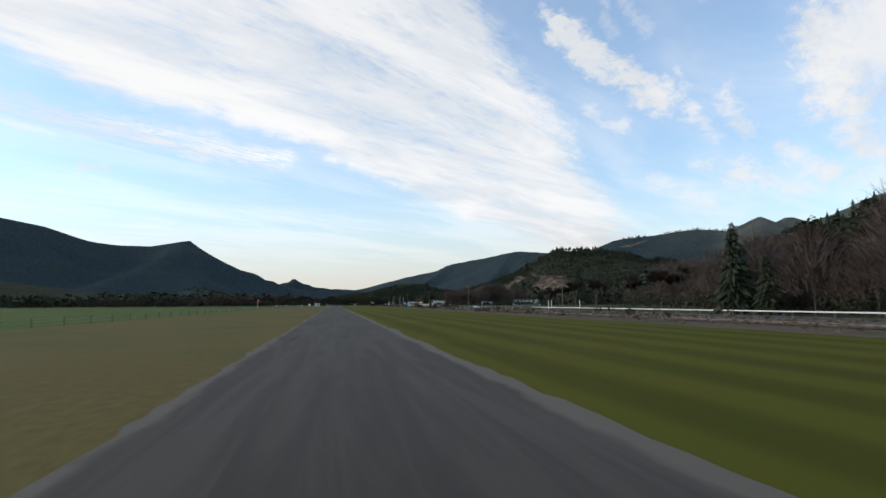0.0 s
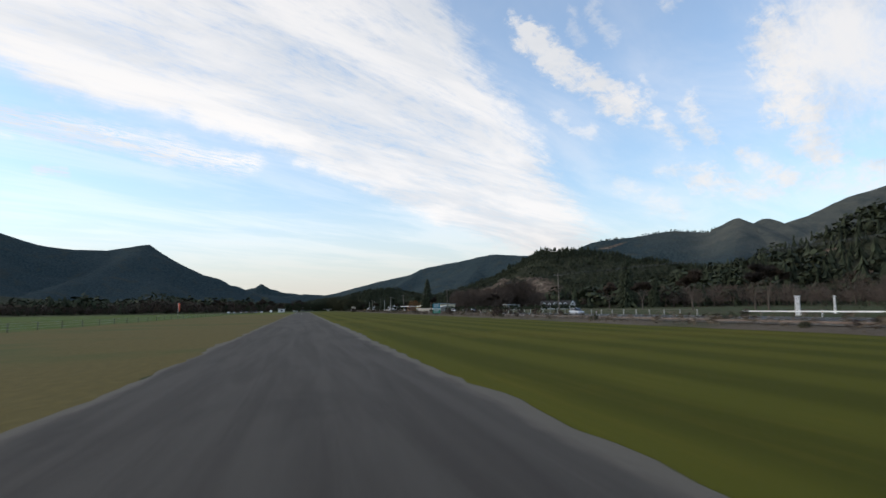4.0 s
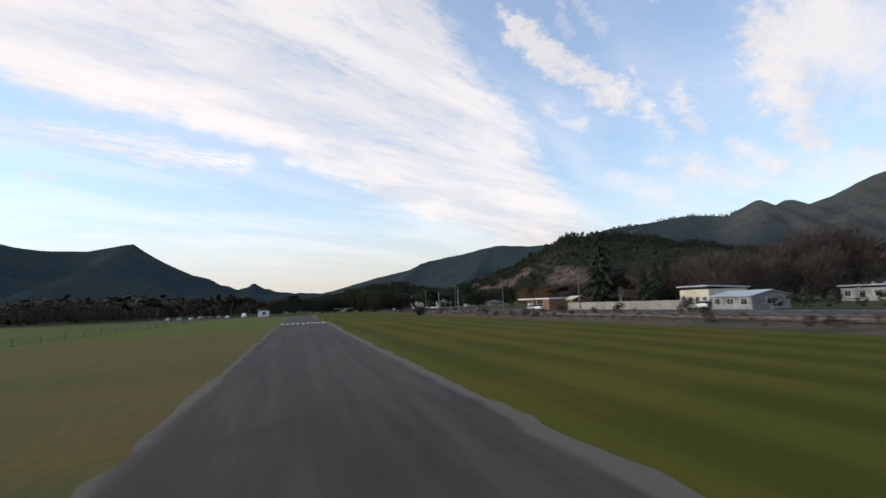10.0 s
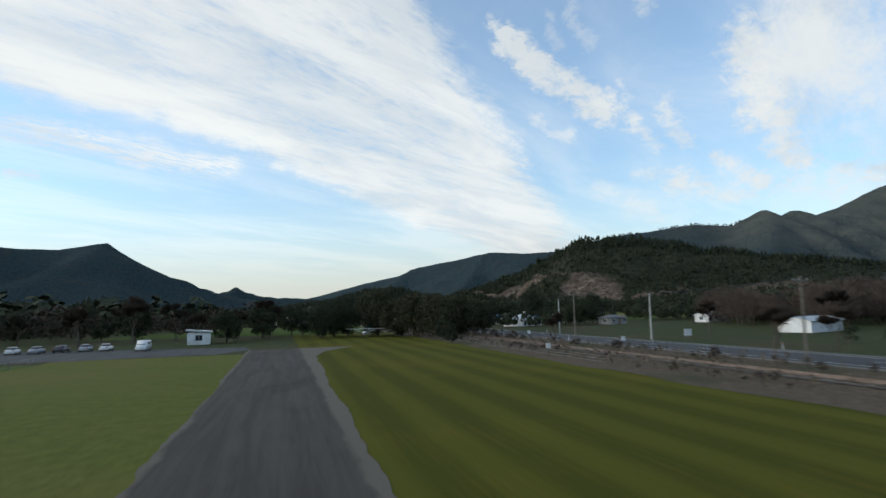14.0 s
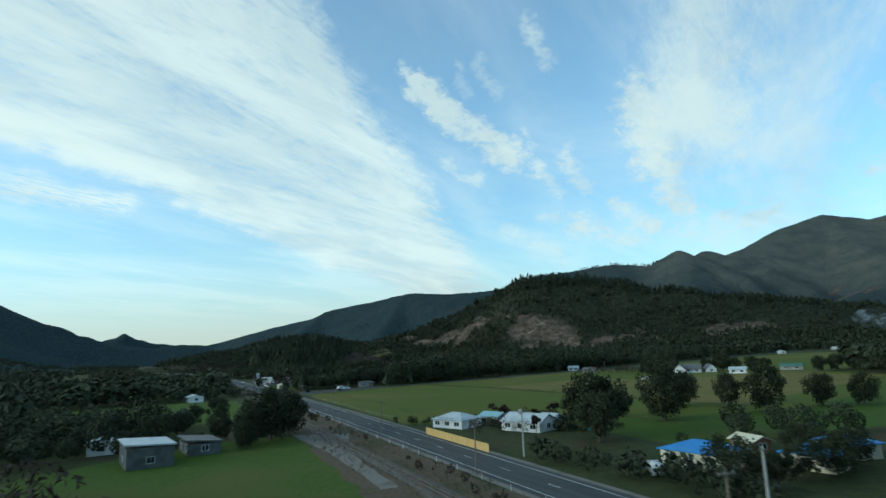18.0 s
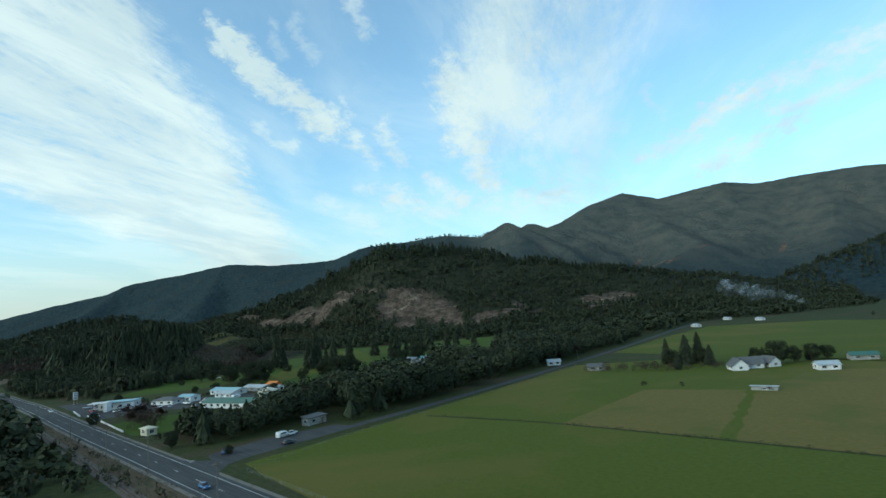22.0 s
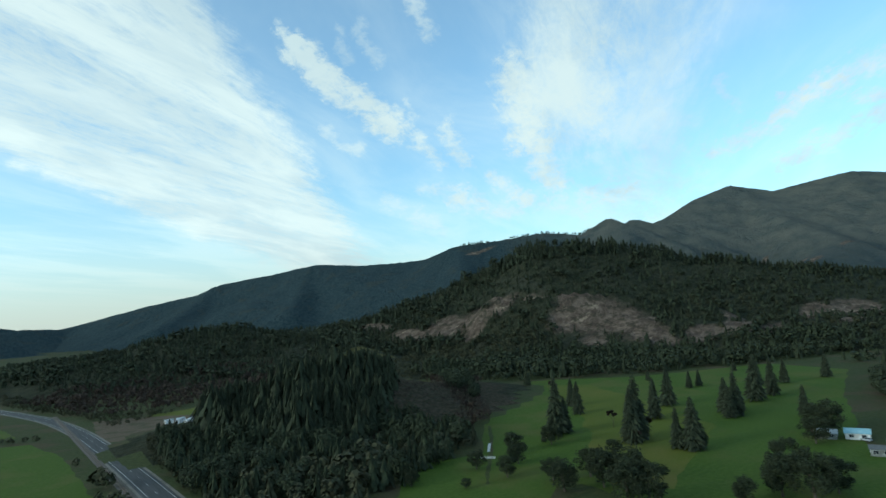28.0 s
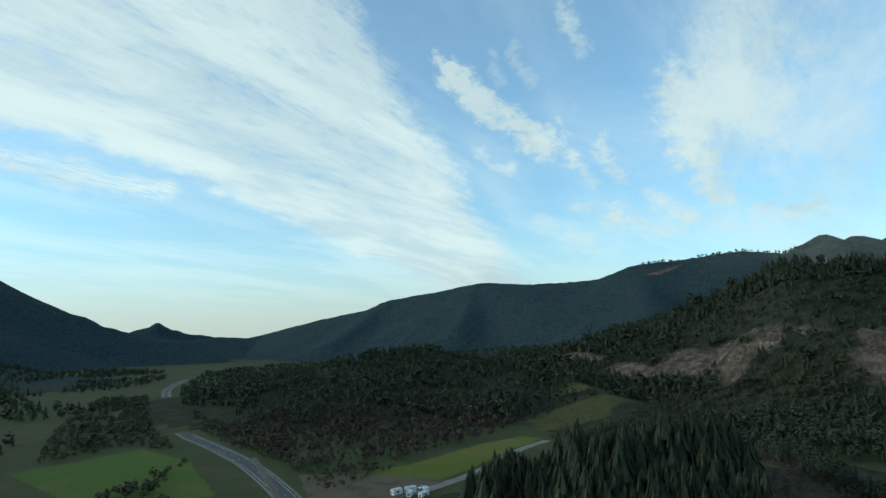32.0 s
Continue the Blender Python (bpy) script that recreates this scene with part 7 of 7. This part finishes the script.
marker = thing("marker_post", "white plastic road marker post with a dark band", "post", None, "road marker posts")
part("post", Mesh().box(-0.06, -0.025, 0, 0.06, 0.025, 1.0), M["white_wall"], marker)
part("band", Mesh().box(-0.064, -0.03, 0.72, 0.064, 0.03, 0.86), M["red"], marker)
marker.matrix_world = at(56.0, 700)
for k in range(1, 30):
    copy_thing(marker, at(55.6, 700 + 9.5 * k))
for k in range(14):
    copy_thing(marker, at(69.3 if k % 2 else 55.8, 150 + 38 * k))

rail = thing("guard_rail", "long white-painted roadside rail on short posts", "rail")
part("beam", Mesh().box(71.0, -40, 0.66, 71.12, 205, 0.86), M["white_wall"], rail)
for k in range(31):
    part("post", Mesh().box(71.14, -39 + 8 * k, 0, 71.28, -38.86 + 8 * k, 0.9), M["timber"], rail)
pf = thing("paddock_fence", "fence of pale posts and thin grey rails along the road", "fence")
for k in range(34):
    part("post", Mesh().box(70.0, 215 + 5 * k, 0, 70.12, 215.12 + 5 * k, 1.1), M["concrete"], pf)
for z in (0.55, 1.0):
    part("rail", Mesh().box(70.145, 215, z, 70.18, 380.14, z + 0.05), M["timber"], pf)
for x, y in ((75, 198), (76.5, 199), (90, 205)):
    gp = thing("gate_post", "tall white gate post", "post", None, "gate posts")
    part("post", Mesh().box(-0.12, -0.12, 0, 0.12, 0.12, 3.0, 0.02), M["white_wall"], gp)
    part("cap", Mesh().box(-0.17, -0.17, 3.0, 0.17, 0.17, 3.12), M["white_wall"], gp)
    gp.matrix_world = at(x, y)

gold = thing("board_fence", "new golden timber board fence beside the road", "fence")
for k in range(114):
    y = 778 + k * 0.3
    part("board", Mesh().box(68.4, y, 0.05, 68.43, y + 0.28, 1.8 + 0.02 * math.sin(k * 2.3)), M["fence_gold"], gold)
for k in range(13):
    part("post", Mesh().box(68.44, 778.1 + k * 2.8, 0, 68.54, 778.2 + k * 2.8, 1.75), M["timber"], gold)
wallb = thing("block_wall", "pale concrete block wall along the road", "wall")
for k in range(20):
    part("panel", Mesh().box(70.6, 438 + k * 2.5, 0.0, 70.8, 440.46 + k * 2.5, 1.8), M["block"], wallb)
    part("pier", Mesh().box(70.52, 440.46 + k * 2.5, 0.0, 70.88, 440.5 + k * 2.5, 1.9), M["concrete"], wallb)
kerb = thing("low_wall", "low white wall before the service station", "wall")
for (ax, ay), (bx, by) in (((67.5, 1146), (69, 1168)), ((66.5, 1172), (68, 1196)), ((68, 1098), (69, 1140))):
    part("course", Mesh().poly([(ax, ay, 0), (ax + 0.3, ay, 0), (bx + 0.3, by, 0), (bx, by, 0), (ax, ay, 0.7), (ax + 0.3, ay, 0.7), (bx + 0.3, by, 0.7), (bx, by, 0.7)],
                               [(3, 2, 1, 0), (4, 5, 6, 7), (0, 1, 5, 4), (1, 2, 6, 5), (2, 3, 7, 6), (3, 0, 4, 7)]), M["white_wall"], kerb)


def wire_fence(pts, label, step=4.5):
    t = thing("wire_fence", label, "fence")
    for (ax, ay), (bx, by) in zip(pts, pts[1:]):
        n = max(1, int(math.hypot(bx - ax, by - ay) / step))
        for k in range(n):
            x, y = ax + (bx - ax) * k / n, ay + (by - ay) * k / n
            part("post", Mesh().box(x - 0.05, y - 0.05, 0, x + 0.05, y + 0.05, 1.15), M["timber"], t)
        w = Mesh()
        for z in (0.4, 0.75, 1.05):
            w.tube((ax, ay, z), (bx, by, z), 0.012, 0.012, 3, False)
        part("wire", w, M["steel"], t)


wire_fence([(72, 845), (72.5, 990), (110, 1003), (190, 1018), (300, 1042)], "timber-posted wire fence round the paddock", 5)
wire_fence([(36.3, 560), (36.5, 690), (43.5, 760), (44, 832)], "wire fence beside the railway", 5)
wire_fence([(-34, 0), (-34, 300), (-34, 600)], "wire fence along the western paddock", 8)

sock = thing("windsock", "limp orange-red windsock on a white pole", "windsock")
part("pole", Mesh().tube((0, 0, 0), (0, 0, 5.4), 0.06, 0.045, 8), M["white_wall"], sock)
part("hoop", Mesh().tube((0.1, 0, 5.25), (0.45, 0, 5.3), 0.03, 0.03, 6), M["steel"], sock)
part("cloth", Mesh().loft([[(0.4 + r * math.cos(6.283 * k / 9), r * math.sin(6.283 * k / 9), z) for k in range(9)] for z, r in ((2.2, 0.16), (3.0, 0.24), (4.2, 0.30), (5.2, 0.36))]), M["sock"], sock, "", True)
sock.matrix_world = at(-44, 352, 0, 30)

sign = thing("roadside_sign", "blue and green roadside sign board on two posts", "sign")
for s in (-0.95, 0.95):
    part("post", Mesh().box(s - 0.06, 0.03, 0, s + 0.06, 0.13, 3.1), M["timber"], sign)
part("upper_panel", Mesh().box(-1.2, -0.05, 1.95, 1.2, 0.02, 3.2), M["teal"], sign, "blue upper panel")
part("white_band", Mesh().box(-1.2, -0.06, 1.62, 1.2, 0.02, 1.93), M["white_wall"], sign)
part("lower_panel", Mesh().box(-1.2, -0.05, 0.65, 1.2, 0.02, 1.60), M["sign_green"], sign, "green lower panel")
for k, z in enumerate((2.85, 2.5, 2.2, 1.3, 0.95)):
    part("text_bar", Mesh().box(-0.9, -0.075, z, 0.5 + 0.3 * (k % 2), -0.052, z + 0.14), M["white_wall"], sign)
sign.matrix_world = at(34.2, 271, 0, 12) @ Matrix.Diagonal((0.88, 0.88, 1.0, 1))
tank = thing("water_tank", "round teal plastic water tank beside a cottage", "tank")
part("shell", Mesh().tube((0, 0, 0), (0, 0, 2.2), 1.6, 1.6, 20).tube((0, 0, 2.2), (0, 0, 2.6), 1.6, 0.35, 20), M["teal"], tank)
part("lid", Mesh().tube((0, 0, 2.58), (0, 0, 2.7), 0.4, 0.38, 12), M["car_dark"], tank)
tank.matrix_world = at(105, 790)
for x, y in ((54, 584), (53.5, 620), (36.5, 575)):
    sg = thing("small_sign", "small white sign on a post beside the railway", "sign", None, "small signs")
    part("post", Mesh().box(-0.05, 0.02, 0, 0.05, 0.1, 1.8), M["timber"], sg)
    part("panel", Mesh().box(-0.35, -0.02, 1.1, 0.35, 0.016, 1.8), M["white_wall"], sg)
    sg.matrix_world = at(x, y)
board = thing("notice_board", "small white notice board on posts by the paddock", "sign")
part("panel", Mesh().box(-0.9, -0.03, 1.1, 0.9, 0.03, 2.3), M["white_wall"], board)
for s in (-0.7, 0.7):
    part("post", Mesh().box(s - 0.05, 0.035, 0, s + 0.05, 0.12, 2.2), M["timber"], board)
board.matrix_world = at(71, 590, 0, 10)
tower = thing("sign_tower", "tall white price sign at the service station", "sign")
part("panel", Mesh().box(-1.3, -0.2, 2.6, 1.3, 0.2, 7.0), M["white_wall"], tower)
for s in (-0.9, 0.9):
    part("post", Mesh().box(s - 0.1, -0.1, 0, s + 0.1, 0.1, 2.6), M["steel"], tower)
for z in (6.0, 5.0, 4.0, 3.1):
    part("text_bar", Mesh().box(-1.0, -0.23, z, 1.0, -0.202, z + 0.45), M["teal" if z > 5.5 else "car_dark"], tower)
tower.matrix_world = at(76, 1236, 0, 20)

sheet("drain", [(222, 1338), (203, 1314), (184, 1292), (158, 1264), (150, 1254), (151.2, 1253.2), (159.4, 1263), (185.4, 1291), (204.4, 1313), (223.4, 1337)], 0.040, M["rough_grass"], "dark overgrown drain across the golf course", "drain", 0.3, 3.0, 77)


def footbridge(x, y, turn, length):
    """A narrow painted footbridge with low side rails."""
    t = thing("footbridge", "white painted footbridge over a drain on the golf course", "bridge")
    part("deck", Mesh().box(-0.6, -length / 2, 0.10, 0.6, length / 2, 0.22), M["paint"], t)
    for side in (-0.6, 0.6):
        part("rail", Mesh().box(side - 0.04, -length / 2, 0.62, side + 0.04, length / 2, 0.72), M["paint"], t)
        for k in range(4):
            y0 = (k / 3 - 0.5) * (length - 0.2)
            part("post", Mesh().box(side - 0.05, y0 - 0.05, 0.0, side + 0.05, y0 + 0.05, 0.62), M["paint"], t)
    t.matrix_world = at(x, y, 0.04, turn)


footbridge(175, 1284, 38, 9)
footbridge(189, 1298, -42, 16)

def smoke_plume():
    """Thin smoke of a garden fire, leaning with the wind and spreading as it rises."""
    m = bpy.data.materials.new("thin_smoke")
    m.use_nodes = True
    n = Nodes(m.node_tree)
    p = m.node_tree.nodes["Principled BSDF"]
    p.inputs["Base Color"].default_value, p.inputs["Roughness"].default_value = (0.62, 0.72, 0.84, 1), 1.0
    n.put(p.inputs["Alpha"], n.step(n.noise(plan_position(n), 0.07, 5.0, 0.65), 0.36, 0.82, 0.0, 0.15))
    rnd = random.Random(7)
    b = bmesh.new()
    for k in range(13):
        t = (k + 0.5) / 13
        r = 3 + 12 * t ** 0.8
        where = Vector((985 - 30 * t, 1106 + 110 * t + rnd.gauss(0, 3 * t), 5 + 38 * t ** 0.7 + rnd.gauss(0, 6 * t)))
        for v in bmesh.ops.create_icosphere(b, subdivisions=3, radius=r, matrix=Matrix.Translation(where) @ Matrix.Diagonal((0.6, 0.9, 0.6, 1)))["verts"]:
            v.co += (v.co - where) * 0.5 * math.sin(0.31 * v.co.x + 0.23 * v.co.y + 0.4 * v.co.z + k)
    me = bpy.data.meshes.new("smoke")
    b.to_mesh(me)
    b.free()
    me.materials.append(m)
    me.polygons.foreach_set("use_smooth", [True] * len(me.polygons))
    tagged(new("smoke", me), "thin bluish smoke drifting from a garden fire", "smoke", "", "stuff")


smoke_plume()

# everything above is laid out in plan units: bring it to metres
bpy.context.view_layer.update()
for ob in scene.objects:
    if ob.parent is None and ob.type in {"MESH", "EMPTY"}:
        ob.matrix_world = Matrix.Diagonal((PLAN, PLAN, PLAN, 1)) @ ob.matrix_world
